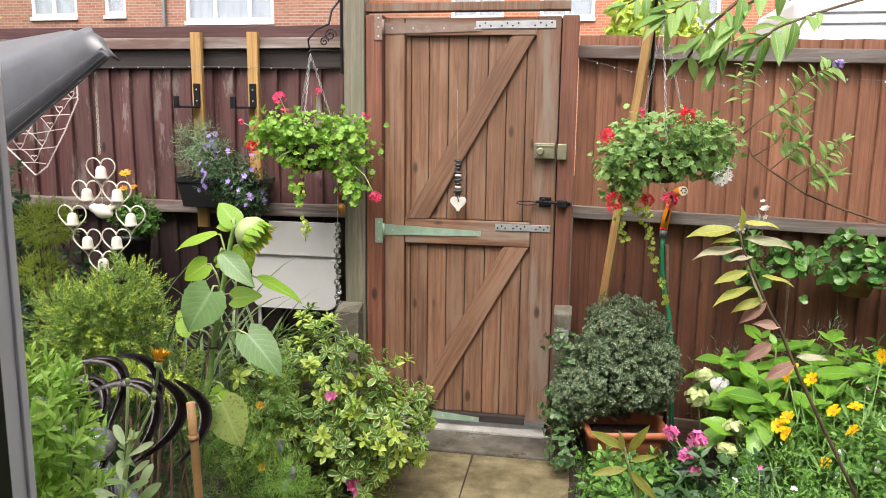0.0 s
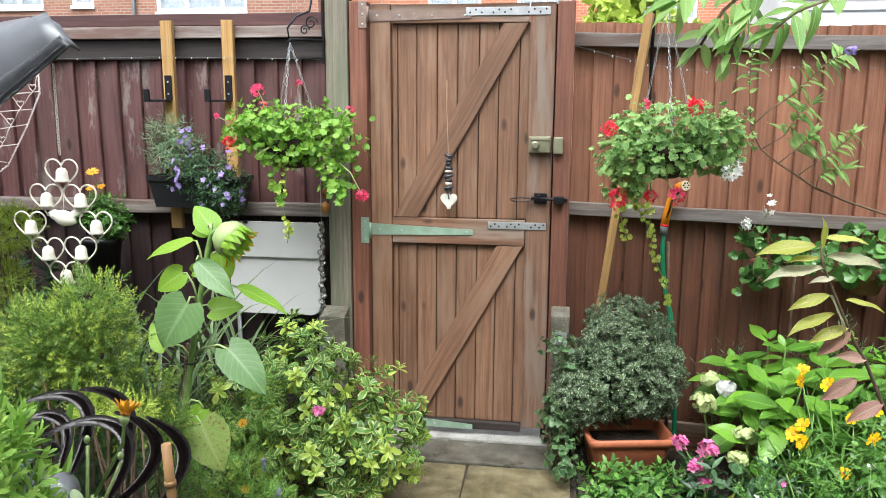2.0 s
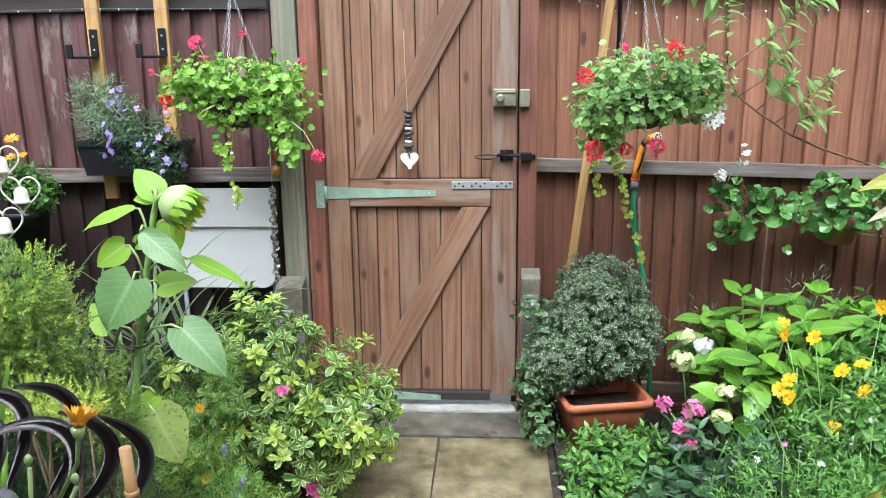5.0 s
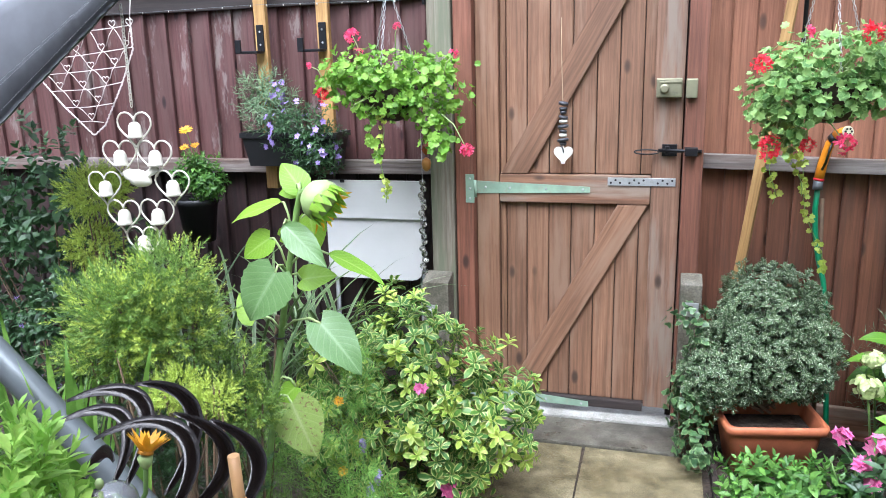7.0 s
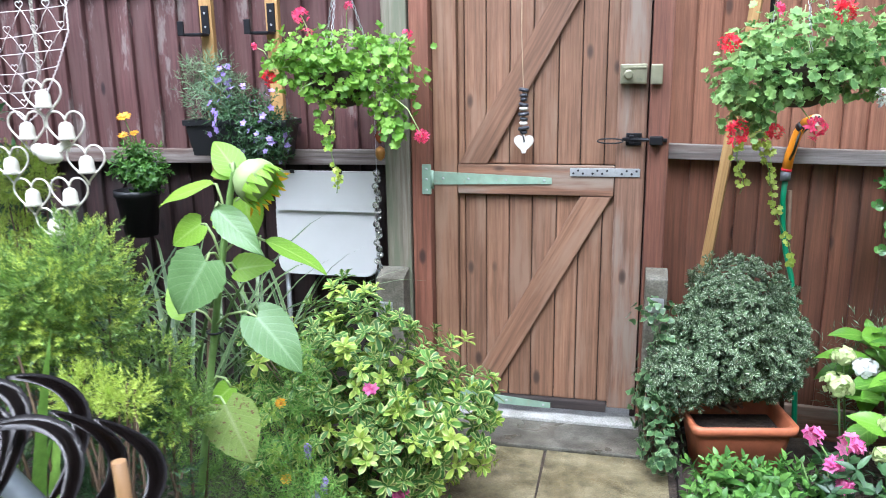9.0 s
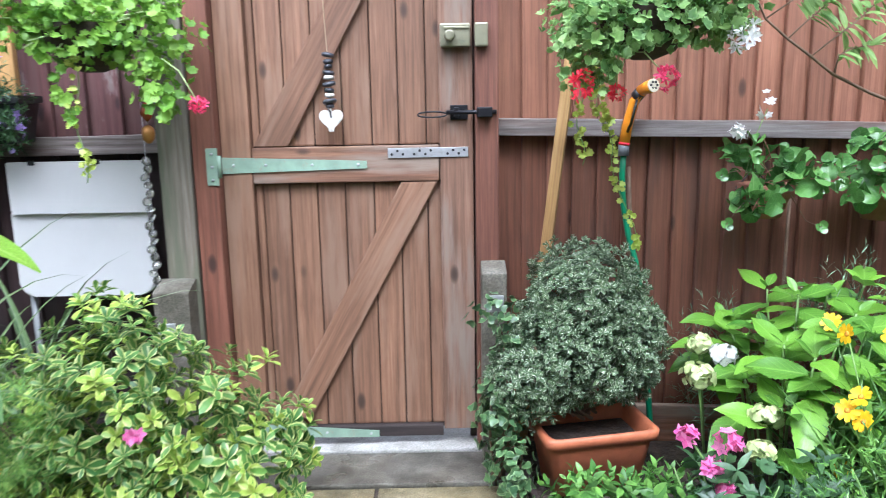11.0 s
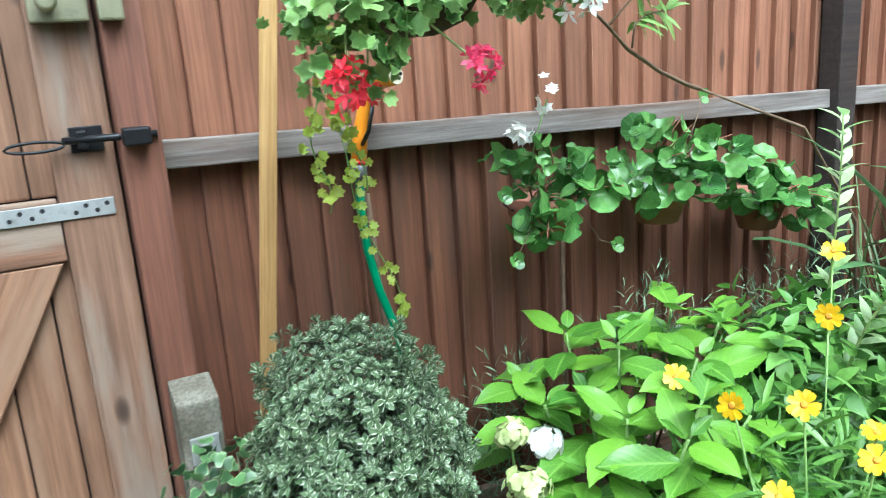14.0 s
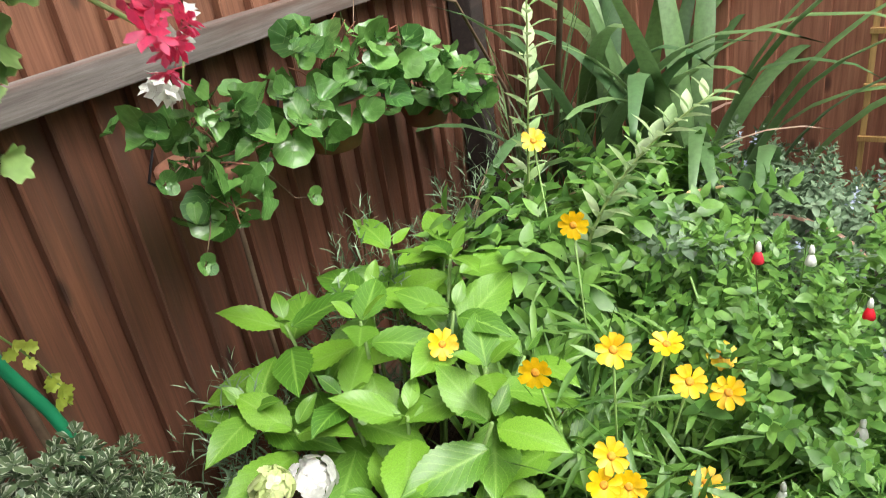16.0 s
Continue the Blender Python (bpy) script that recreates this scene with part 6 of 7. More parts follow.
# ---- right side ----
batten = solid("leaning_batten", boxed(-0.022, 0.022, -0.018, 0.018, 0.0, 1.98, 0.003), WOOD_PALE, "pale timber batten leaning up to the basket hook", "batten")
foot_, head_ = Vector((0.385, 3.68, 0.0)), Vector((0.607, 3.62, 1.95))
batten.matrix_basis = Matrix.Translation(foot_) @ (head_ - foot_).to_track_quat("Z", "Y").to_matrix().to_4x4()
hook_pole = empty("basket_pole", (0.61, 3.66, 0), "black iron hook on the fence holding the hanging basket", "hook")
part("pole", in_parent(tube(bmesh.new(), [(0.636, 3.69, 1.33), (0.635, 3.69, 1.4), (0.63, 3.66, 1.98), (0.625, 3.55, 2.10), (0.63, 3.42, 2.08), (0.63, 3.28, 1.98), (0.63, 3.26, 1.94)], 0.008, 8), hook_pole), IRON, hook_pole)

hose = empty("garden_hose", (0.78, 3.66, 0), "green garden hose with an orange spray gun hung on the fence", "hose")
HOSE_G, HOSE_O = plain("green_hose", (0.01, 0.20, 0.085), 0.4, vary=0.15), plain("orange_plastic", (0.78, 0.27, 0.01), 0.35, vary=0.06)
part("tube", in_parent(tube(bmesh.new(), [(0.728, 3.69, 1.03), (0.727, 3.70, 0.95), (0.735, 3.70, 0.85), (0.752, 3.69, 0.75), (0.775, 3.67, 0.66), (0.79, 3.62, 0.5), (0.80, 3.58, 0.3), (0.80, 3.5, 0.1)], 0.0105, 10), hose), HOSE_G, hose)
gun = part("spray_gun", in_parent(tube(bmesh.new(), [(0.728, 3.69, 1.055), (0.736, 3.685, 1.12), (0.752, 3.665, 1.20), (0.775, 3.64, 1.235)], 0.0185, 12, taper=0.85), hose), HOSE_O, hose, "orange spray gun")
part("coupling", in_parent(tube(bmesh.new(), [(0.727, 3.69, 1.02), (0.728, 3.69, 1.056)], 0.0185, 12), hose), plain("grey_coupling", (0.10, 0.105, 0.11), 0.5), gun)
part("band", in_parent(tube(bmesh.new(), [(0.728, 3.69, 1.056), (0.729, 3.69, 1.064)], 0.0195, 12), hose), P_RED, gun)
part("nozzle_head", in_parent(tube(bmesh.new(), [(0.768, 3.65, 1.232), (0.782, 3.62, 1.242), (0.792, 3.60, 1.247)], 0.0185, 14, taper=1.2), hose), HOSE_O, gun, "orange nozzle")
part("nozzle_face", in_parent(tube(bmesh.new(), [(0.792, 3.60, 1.247), (0.7942, 3.5945, 1.248)], 0.0215, 14), hose), plain("cream_plastic", (0.55, 0.50, 0.36), 0.5), gun)
for k in range(6):
    a = k * math.pi / 3
    part("spray_hole", lathe(bmesh.new(), [(0.004, 0), (0.004, 0.001)], 8, Vector((0.795 + 0.011 * math.cos(a), 3.5935 + 0.004 * math.cos(a), 1.249 + 0.011 * math.sin(a))) - hose.location, pose(0, 0, 0, 90)), BLACK, gun)
solid("stick", tube(bmesh.new(), [(0.80, 3.72, 0.0), (0.775, 3.715, 0.55), (0.765, 3.72, 0.75), (0.752, 3.72, 0.98)], 0.009, 7), TWIG, "thin brown stick beside the hose", "stick")

part("trigger", in_parent(tube(bmesh.new(), [(0.760, 3.655, 1.215), (0.745, 3.625, 1.18), (0.738, 3.64, 1.13), (0.734, 3.672, 1.10)], 0.005, 8), hose), BLACK, gun, "black trigger")
part("collar", in_parent(tube(bmesh.new(), [(0.757, 3.663, 1.212), (0.768, 3.650, 1.228)], 0.0205, 14), hose), BLACK, gun, "black collar")

# terracotta trough
tr = empty("plant_trough", (0.575, 3.41, 0), "terracotta-coloured plastic trough beside the gate step", "planter")
bm = bmesh.new()
rings = []
for a, b, z in ((0.140, 0.090, 0.0), (0.168, 0.112, 0.165), (0.170, 0.114, 0.17), (0.184, 0.128, 0.173), (0.186, 0.130, 0.202), (0.178, 0.122, 0.206), (0.164, 0.108, 0.200), (0.158, 0.102, 0.14)):
    ring = []
    for sx, sy, a0 in ((1, 1, 0), (-1, 1, 90), (-1, -1, 180), (1, -1, 270)):
        for q in (0, 30, 60, 90):
            ring.append(bm.verts.new((sx * (a - 0.03) + 0.03 * math.cos(radians(a0 + q)), sy * (b - 0.03) + 0.03 * math.sin(radians(a0 + q)), z)))
    rings.append(ring)
for a, b in zip(rings, rings[1:]):
    for k in range(16):
        bm.faces.new((a[k], a[(k + 1) % 16], b[(k + 1) % 16], b[k])).smooth = True
bm.faces.new(rings[0][::-1])
part("box", bm, TERRACOTTA, tr)
part("compost", boxed(-0.152, 0.152, -0.096, 0.096, 0.12, 0.155, 0.005), SOIL, tr)
tr.rotation_euler = (0, 0, radians(11))

# hydrangea
hyd = empty("hydrangea", (1.15, 3.3, 0), "hydrangea with large bright green toothed leaves and green-white flower heads", "hydrangea")
HYD_L = [big_leaf("elliptic", 0.52, L_HYD, c, 0.025, 0.30, 0.05, segs=24) for c in (0.15, 0.35, 0.08)]
gh = random.Random(74)
shoots = ((1.418, 3.41, 0.635), (1.156, 3.50, 0.60), (1.18, 3.34, 0.62), (1.096, 3.052, 0.525), (1.44, 3.28, 0.625), (1.01, 3.40, 0.49), (1.08, 3.33, 0.52), (1.084, 3.208, 0.51), (1.175, 3.09, 0.57), (1.28, 3.20, 0.60), (1.30, 3.40, 0.60), (0.985, 3.22, 0.40), (1.02, 3.06, 0.38), (1.20, 2.97, 0.42), (1.56, 3.36, 0.58), (1.31, 3.08, 0.50), (1.02, 3.50, 0.50))
for sx, sy, sz in shoots:
    foot = Vector((1.15 + 0.35 * (sx - 1.15), 3.3 + 0.35 * (sy - 3.3), 0))
    part("stem", in_parent(tube(bmesh.new(), [foot, foot.lerp(Vector((sx, sy, sz)), 0.55) + Vector((0, 0, 0.06)), (sx, sy, sz)], 0.005, 6, taper=0.7), hyd), STEM, hyd)
    a0 = gh.uniform(0, 180)
    for pair, (down, el, size) in enumerate(((0.0, 1.1, 0.055), (0.012, 0.45, 0.125), (0.05, 0.12, 0.160), (0.11, -0.12, 0.165))):
        for side in (0, 180):
            a = radians(a0 + 90 * pair + side + gh.uniform(-14, 14))
            d = Vector((math.cos(a), math.sin(a), el + gh.uniform(-0.3, 0.2)))
            place_leaf("leaf", HYD_L[gh.randrange(3)], hyd, Vector((sx, sy, sz - down)) + d.normalized() * 0.012, d, Vector((gh.uniform(-0.25, 0.2), -0.2 + gh.uniform(-0.25, 0.25), 1)), size * gh.uniform(0.85, 1.15))
for k, (p, r, m_) in enumerate((((0.86, 3.26, 0.40), 0.052, P_LIME), ((0.90, 3.38, 0.46), 0.04, P_LIME), ((0.965, 3.34, 0.44), 0.042, P_WHITE), ((0.98, 3.06, 0.36), 0.045, P_LIME), ((0.94, 3.0, 0.29), 0.04, P_LIME))):
    umbel(hyd, p, r, 60, m_, FLORET4, 0.017, seed=80 + k)
    part("flower_stalk", in_parent(tube(bmesh.new(), [(p[0] + 0.06, p[1] + 0.06, 0.05), (p[0] + 0.02, p[1] + 0.02, p[2] - 0.1), p], 0.004, 5), hyd), STEM, hyd)

# coreopsis
cor = empty("coreopsis", (1.3, 2.9, 0), "clump of narrow-leaved coreopsis with golden yellow flowers", "flower plant")
for at, face in (((1.205, 3.19, 0.58), (-0.6, -0.6, 0.6)), ((1.137, 2.985, 0.612), (-0.9, -0.1, 0.25)), ((1.188, 2.874, 0.641), (-0.7, -0.3, 0.6)), ((1.238, 2.768, 0.565), (-0.7, -0.2, 0.6)), ((1.287, 2.715, 0.517), (-0.7, 0.0, 0.6)), ((1.115, 2.862, 0.492), (-0.7, -0.3, 0.7)), ((1.088, 2.868, 0.455), (-0.7, -0.5, 0.5)), ((1.111, 2.835, 0.44), (-0.8, -0.3, 0.5)), ((1.211, 2.734, 0.383), (-0.5, -0.3, 0.8)), ((1.326, 2.822, 0.565), (-0.2, -0.1, 0.9)), ((1.407, 2.745, 0.50), (-0.4, -0.3, 0.7)), ((1.474, 3.026, 0.70), (-0.9, -0.3, 0.2)), ((1.74, 3.2, 0.76), (-0.5, -0.3, 0.6)), ((1.33, 2.98, 0.32), (-0.4, -0.7, 0.4)), ((1.15, 2.98, 0.24), (-0.4, -0.7, 0.4))):
    daisy(cor, at, face, 0.028, 9, P_YELLOW, 0.6, 16, (1.28 + 0.4 * (at[0] - 1.28), 2.92 + 0.4 * (at[1] - 2.92), 0.1))
P, D = shell([((1.30, 2.90, 0.28), (0.26, 0.26, 0.26)), ((1.45, 3.05, 0.36), (0.22, 0.22, 0.24))], 1100, g5, 0.1, up=0.8)
scatter("foliage", [leaf("lance", 4, 0.13, 0.3, 0.3)], P, frames_of(jitter(D, 0.5, g5), rng=g5), 0.10 * g5.uniform(0.6, 1.2, len(P)), L_NARROW, cor)
bl = [((1.30 + g_.uniform(-0.2, 0.2), 2.92 + g_.uniform(-0.2, 0.2), 0.05), g_.uniform(0, 360), g_.uniform(0.35, 0.6), 0.012, g_.uniform(5, 30), g_.uniform(20, 90)) for _ in range(160)]
blades(bl, L_NARROW, cor, "grassy_foliage", kind="stuff")

# low mixed growth on the right
SM = [rosette(leaf("ovate", 3, 0.55, 0.2, 0.15), 8, rnd, 30, 95, 1.6) for _ in range(3)]
shrub("fuchsia", (1.40, 2.62, 0), "low fuchsia with many small green leaves and red and white flowers", [((1.40, 2.60, 0.30), (0.26, 0.22, 0.26)), ((1.62, 2.72, 0.34), (0.26, 0.24, 0.26)), ((1.25, 2.50, 0.22), (0.22, 0.2, 0.22)), ((1.45, 2.35, 0.24), (0.28, 0.24, 0.26)), ((1.75, 2.45, 0.3), (0.3, 0.3, 0.26))], SM, 1350, 0.040, L_SMALL, 22, inner=0.35, stem=STEM, stems=30, up=0.6)
shrub("leafy_perennial", (1.78, 3.05, 0), "leafy green perennial behind the yellow flowers", [((1.75, 3.05, 0.32), (0.26, 0.26, 0.28)), ((2.0, 3.0, 0.36), (0.24, 0.26, 0.26)), ((1.62, 3.2, 0.4), (0.2, 0.2, 0.22))], [rosette(leaf("ovate", 4, 0.5, 0.25, 0.3), 7, rnd, 30, 95, 1.0) for _ in range(3)], 420, 0.085, L_SMALL, 23, inner=0.4, stem=STEM, up=0.5, category="plant")
shrub("silver_plant", (1.75, 2.85, 0), "silvery blue-leaved plant among the green", [((1.72, 2.88, 0.5), (0.10, 0.10, 0.08)), ((2.2, 2.7, 0.34), (0.2, 0.2, 0.16)), ((2.45, 2.75, 0.3), (0.25, 0.25, 0.18))], OV, 360, 0.035, L_SAGE, 24, inner=0.3, category="plant", stems=8)
shrub("blue_flowered_plant", (2.35, 2.5, 0), "grey-green ground cover with pale blue flowers", [((2.3, 2.45, 0.22), (0.4, 0.4, 0.2)), ((2.6, 2.9, 0.25), (0.25, 0.3, 0.2))], SM, 900, 0.035, L_SAGE, 25, inner=0.4, category="plant", stems=8, extra=(P_BLUE, 0.06, 0.5))
shrub("lavender", (1.42, 3.5, 0), "grey lavender with faded spikes at the fence", [((1.40, 3.5, 0.42), (0.16, 0.12, 0.26)), ((1.85, 3.42, 0.4), (0.22, 0.14, 0.26)), ((1.05, 3.56, 0.3), (0.14, 0.08, 0.22))], [rosette(THIN, 8, rnd, 10, 60, 1.6)], 420, 0.05, L_SAGE, 26, inner=0.1, up=1.2, stems=20, category="plant")
fu = empty("fuchsia_flowers", (1.5, 2.65, 0), "small red and white hanging fuchsia flowers", "flowers")
for k, (x, y, z) in enumerate(((1.483, 2.70, 0.66), (1.60, 2.62, 0.60), (1.38, 2.42, 0.48), (1.30, 2.52, 0.47), (1.62, 2.45, 0.52), (1.22, 2.62, 0.38), (1.52, 2.52, 0.55))):
    part("flower", in_parent(lathe(bmesh.new(), [(0.002, 0.016), (0.006, 0.012), (0.009, 0.004), (0.011, -0.006), (0.004, -0.010)], 8, (x, y, z)), fu), P_RED if k % 2 == 0 else P_WHITE, fu)
    part("tube", in_parent(lathe(bmesh.new(), [(0.002, 0.034), (0.005, 0.026), (0.005, 0.016), (0.002, 0.014)], 8, (x, y, z)), fu), P_WHITE, fu)
    part("stalk", in_parent(tube(bmesh.new(), [(x, y, z + 0.034), (x + 0.02, y + 0.01, z + 0.03), (1.5, 2.65, 0.1)], 0.0012, 4), fu), STEM, fu)

shrub("green_annual", (0.55, 2.97, 0), "fresh green leafy plants in front of the trough", [((0.52, 2.97, 0.10), (0.13, 0.11, 0.13)), ((0.68, 2.97, 0.09), (0.13, 0.11, 0.12)), ((0.50, 2.85, 0.05), (0.10, 0.1, 0.08))], [rosette(leaf("ovate", 4, 0.48, 0.25, 0.25), 8, rnd, 20, 90, 1.4) for _ in range(3)], 200, 0.052, L_SMALL, 27, inner=0.3, stem=STEM, up=0.7, category="plant")
shrub("dark_leaved_plant", (0.86, 2.88, 0), "dark green geranium foliage with pink flowers", [((0.84, 2.9, 0.18), (0.16, 0.14, 0.16)), ((1.0, 2.8, 0.18), (0.16, 0.14, 0.18)), ((0.72, 2.75, 0.1), (0.14, 0.14, 0.12))], [disc_leaf(7, 0.2, 0.1), joined([turned(leaf("lance", 4, 0.3, 0.3, 0.3), pose(0, 0, 0, 30, 0, 120 * k)) for k in range(3)])], 380, 0.055, L_DARK, 28, inner=0.3, stem=STEM, up=0.7, category="plant", stems=16)
shrub("wispy_meadow_plant", (1.15, 2.45, 0), "wispy fine-leaved green plants at the edge of the bed", [((1.05, 2.55, 0.24), (0.26, 0.26, 0.24)), ((0.92, 2.3, 0.2), (0.26, 0.3, 0.24)), ((1.15, 2.1, 0.25), (0.3, 0.4, 0.3)), ((0.95, 1.75, 0.25), (0.3, 0.4, 0.32))], [rosette(leaf("lance", 3, 0.26, 0.3, 0.2), 9, rnd, 20, 80, 2.2) for _ in range(3)], 1500, 0.03, L_SMALL, 29, inner=0.15, stem=STEM, up=0.9, category="plant", stems=50)
pr = empty("pink_geranium", (0.80, 2.92, 0), "bright pink geranium flower heads above the bed", "flower plant")
for k, (p, r) in enumerate((((0.81, 2.90, 0.365), 0.038), ((0.72, 2.92, 0.375), 0.022), ((0.775, 2.89, 0.30), 0.024), ((0.80, 2.87, 0.25), 0.012))):
    umbel(pr, p, r, 14, P_PINK, FLORET5, 0.024, seed=90 + k)
    part("stalk", in_parent(tube(bmesh.new(), [(0.84, 2.95, 0.1), (0.82, 2.93, 0.22), p], 0.003, 5), pr), STEM, pr)
for px, lab, mt in ((0.44, "black-rimmed small pot with seedlings at the path edge", BLACK), (0.56, "small clay pot with seedlings at the path edge", CLAY)):
    sp = empty("small_pot", (px, 2.86, 0), lab, "pot")
    part("pot", lathe(bmesh.new(), [(0.035, 0), (0.05, 0.07), (0.056, 0.072), (0.056, 0.085), (0.048, 0.085), (0.042, 0.06)], 18), mt, sp)
    P, D = shell([((px, 2.86, 0.11), (0.045, 0.045, 0.04))], 26, g5, 0.1, up=0.6)
    scatter("foliage", OV, P, frames_of(jitter(D, 0.4, g5), rng=g5), 0.02 * g5.uniform(0.7, 1.2, len(P)), L_SMALL, sp)


wb_ = empty("white_gaura", (0.904, 2.36, 0), "thin-stemmed plant with small white and blush flowers", "flower plant")
for k, p in enumerate(((0.904, 2.350, 0.526), (0.946, 2.350, 0.507), (1.007, 2.350, 0.461), (1.175, 2.350, 0.790), (0.835, 2.350, 0.473), (1.130, 2.350, 0.593))):
    umbel(wb_, p, 0.008, 3, P_WHITE if k % 3 else P_PINK, FLORET5, 0.009, name="flower", seed=160 + k)
    part("stalk", in_parent(tube(bmesh.new(), [(p[0] + 0.02, 2.37, 0), (p[0] + 0.012, 2.36, p[2] * 0.6), p], 0.0012, 5), wb_), STEM, wb_)


# pots hung on the right fence
def wall_pot(at, r, label, blobs, n, size, seed, runners):
    top = empty("wall_pot", at, label, "pot plant", "pots on the fence")
    part("pot", lathe(bmesh.new(), [(r * 0.62, -r * 1.05), (r * 0.9, -0.02), (r * 1.08, -0.018), (r * 1.1, 0.022), (r * 0.98, 0.024), (r * 0.9, -0.02)], 24), CLAY, top, "fired clay pot")
    part("soil", lathe(bmesh.new(), [(r * 0.2, -0.03), (r * 0.9, -0.02), (r * 0.3, -0.01)], 16), SOIL, top)
    part("hanger", tube(bmesh.new(), [(-r * 1.1, 0, 0.0), (-r * 0.8, r, 0.0), (0, r * 1.35, 0.06), (r * 0.8, r, 0.0), (r * 1.1, 0, 0.0)], 0.003, 5), IRON, top)
    g = np.random.default_rng(seed)
    P, D = shell(blobs, n, g, 0.35, 0.25, 0.4, 0.0)
    scatter("foliage", [disc_leaf(9, 0.5, 0.035), disc_leaf(8, 0.9, 0.04), disc_leaf(7, 0.3, 0.05), turned(broad_leaf("heart", 10, 0.85, 0.4, 0.4, 0.05, 0.03, 0.1), pose(0, 0, 0))], P, frames_of(jitter(D, 0.7, g) + np.array([-0.2, -0.35, 0.35]), rng=g), size * g.uniform(0.4, 1.15, len(P)), L_GLOSSY, top, rng=g)
    tips, _ = shell(blobs, 18, g, 0.8)
    tagged(part("stem_growth", in_parent(stems_mesh(at, tips, 0.003, random.Random(seed), 0.5), top), CLAY, top), kind="stuff")
    for pts in runners:
        part("runner", in_parent(tube(bmesh.new(), pts, 0.0017, 5, taper=0.6), top), TWIG, top)
        e = Vector(pts[-1])
        for k in range(3):
            place_leaf("runner_leaf", ROUND_LEAF, top, e, Vector((math.cos(k * 2.2 + 1), -0.3, math.sin(k * 2.2 + 1))), (-0.2, -0.9, 0.4), 0.026)


ROUND_LEAF = mesh_arrays("round_leaf", *disc_leaf(9, 0.3, 0.025), L_GLOSSY)
wall_pot((1.175, 3.60, 0.905), 0.082, "clay pot of glossy scalloped leaves hung on the fence", [((1.10, 3.53, 1.03), (0.11, 0.09, 0.06)), ((1.26, 3.52, 0.965), (0.13, 0.09, 0.055)), ((1.12, 3.49, 0.91), (0.08, 0.05, 0.05)), ((1.09, 3.49, 0.87), (0.04, 0.04, 0.04))], 88, 0.066, 101,
         [[(1.12, 3.53, 0.96), (1.05, 3.50, 0.985), (0.985, 3.49, 0.97)], [(1.22, 3.52, 0.90), (1.26, 3.49, 0.82), (1.31, 3.49, 0.80)], [(1.10, 3.53, 0.90), (1.04, 3.49, 0.86), (1.01, 3.49, 0.815)]])
wall_pot((1.55, 3.59, 0.90), 0.088, "clay pot of glossy trailing leaves hung on the fence", [((1.52, 3.53, 1.02), (0.13, 0.10, 0.075)), ((1.68, 3.52, 0.98), (0.10, 0.08, 0.065)), ((1.42, 3.51, 0.93), (0.07, 0.06, 0.04)), ((1.56, 3.48, 0.92), (0.10, 0.04, 0.04))], 92, 0.066, 102,
         [[(1.60, 3.53, 1.02), (1.66, 3.55, 1.10), (1.70, 3.58, 1.13)]])
wall_pot((1.93, 3.57, 0.82), 0.085, "clay pot of glossy spreading leaves hung on the fence", [((1.82, 3.51, 0.89), (0.13, 0.09, 0.06)), ((2.02, 3.48, 0.81), (0.12, 0.08, 0.055)), ((1.90, 3.47, 0.82), (0.08, 0.04, 0.04))], 74, 0.07, 103, [])
solid("stick", tube(bmesh.new(), [(1.305, 3.69, -0.02), (1.30, 3.695, 0.45), (1.298, 3.69, 0.88)], 0.006, 7), TWIG, "thin brown plant stake below the wall pots", "stick")
wf = empty("white_flower_sprig", (1.08, 3.52, 0.98), "sprig of small white flowers above the wall pot", "flowers")
umbel(wf, (1.03, 3.49, 1.10), 0.03, 9, P_WHITE, FLORET5, 0.02, seed=110)
umbel(wf, (1.12, 3.50, 1.17), 0.03, 8, P_WHITE, FLORET5, 0.018, seed=111, flat=1.8)
part("stalk", in_parent(tube(bmesh.new(), [(1.07, 3.52, 0.96), (1.09, 3.51, 1.08), (1.12, 3.50, 1.17)], 0.002, 4), wf), STEM, wf)

# strap-leaved gladiolus in the far corner
gl_ = empty("gladiolus", (2.65, 3.25, 0), "tall clump of broad strap leaves in the fence corner", "plant")
blades([((2.62 + g_.uniform(-0.18, 0.18), 3.22 + g_.uniform(-0.25, 0.2), 0.1), g_.uniform(0, 360), g_.uniform(0.9, 1.45), 0.066, g_.uniform(2, 18), g_.uniform(20, 150)) for _ in range(34)], L_BLADE, gl_)
blades([((2.55 + g_.uniform(-0.2, 0.2), 3.2 + g_.uniform(-0.2, 0.15), 0.1), g_.uniform(0, 360), g_.uniform(0.6, 0.9), 0.03, g_.uniform(10, 35), g_.uniform(60, 130)) for _ in range(7)], L_BROWN, gl_)
blades([((2.68 + g_.uniform(-0.1, 0.1), 2.95 + g_.uniform(-0.2, 0.2), 0.1), g_.uniform(100, 300), g_.uniform(0.8, 1.2), 0.055, g_.uniform(5, 25), g_.uniform(60, 160)) for _ in range(12)], L_BLADE, gl_)
blades([((2.5 + g_.uniform(-0.15, 0.1), 3.45 + g_.uniform(-0.1, 0.1), 0.1), g_.uniform(0, 360), g_.uniform(0.6, 0.95), 0.008, g_.uniform(2, 22), g_.uniform(10, 60)) for _ in range(40)], L_GRASS, gl_)


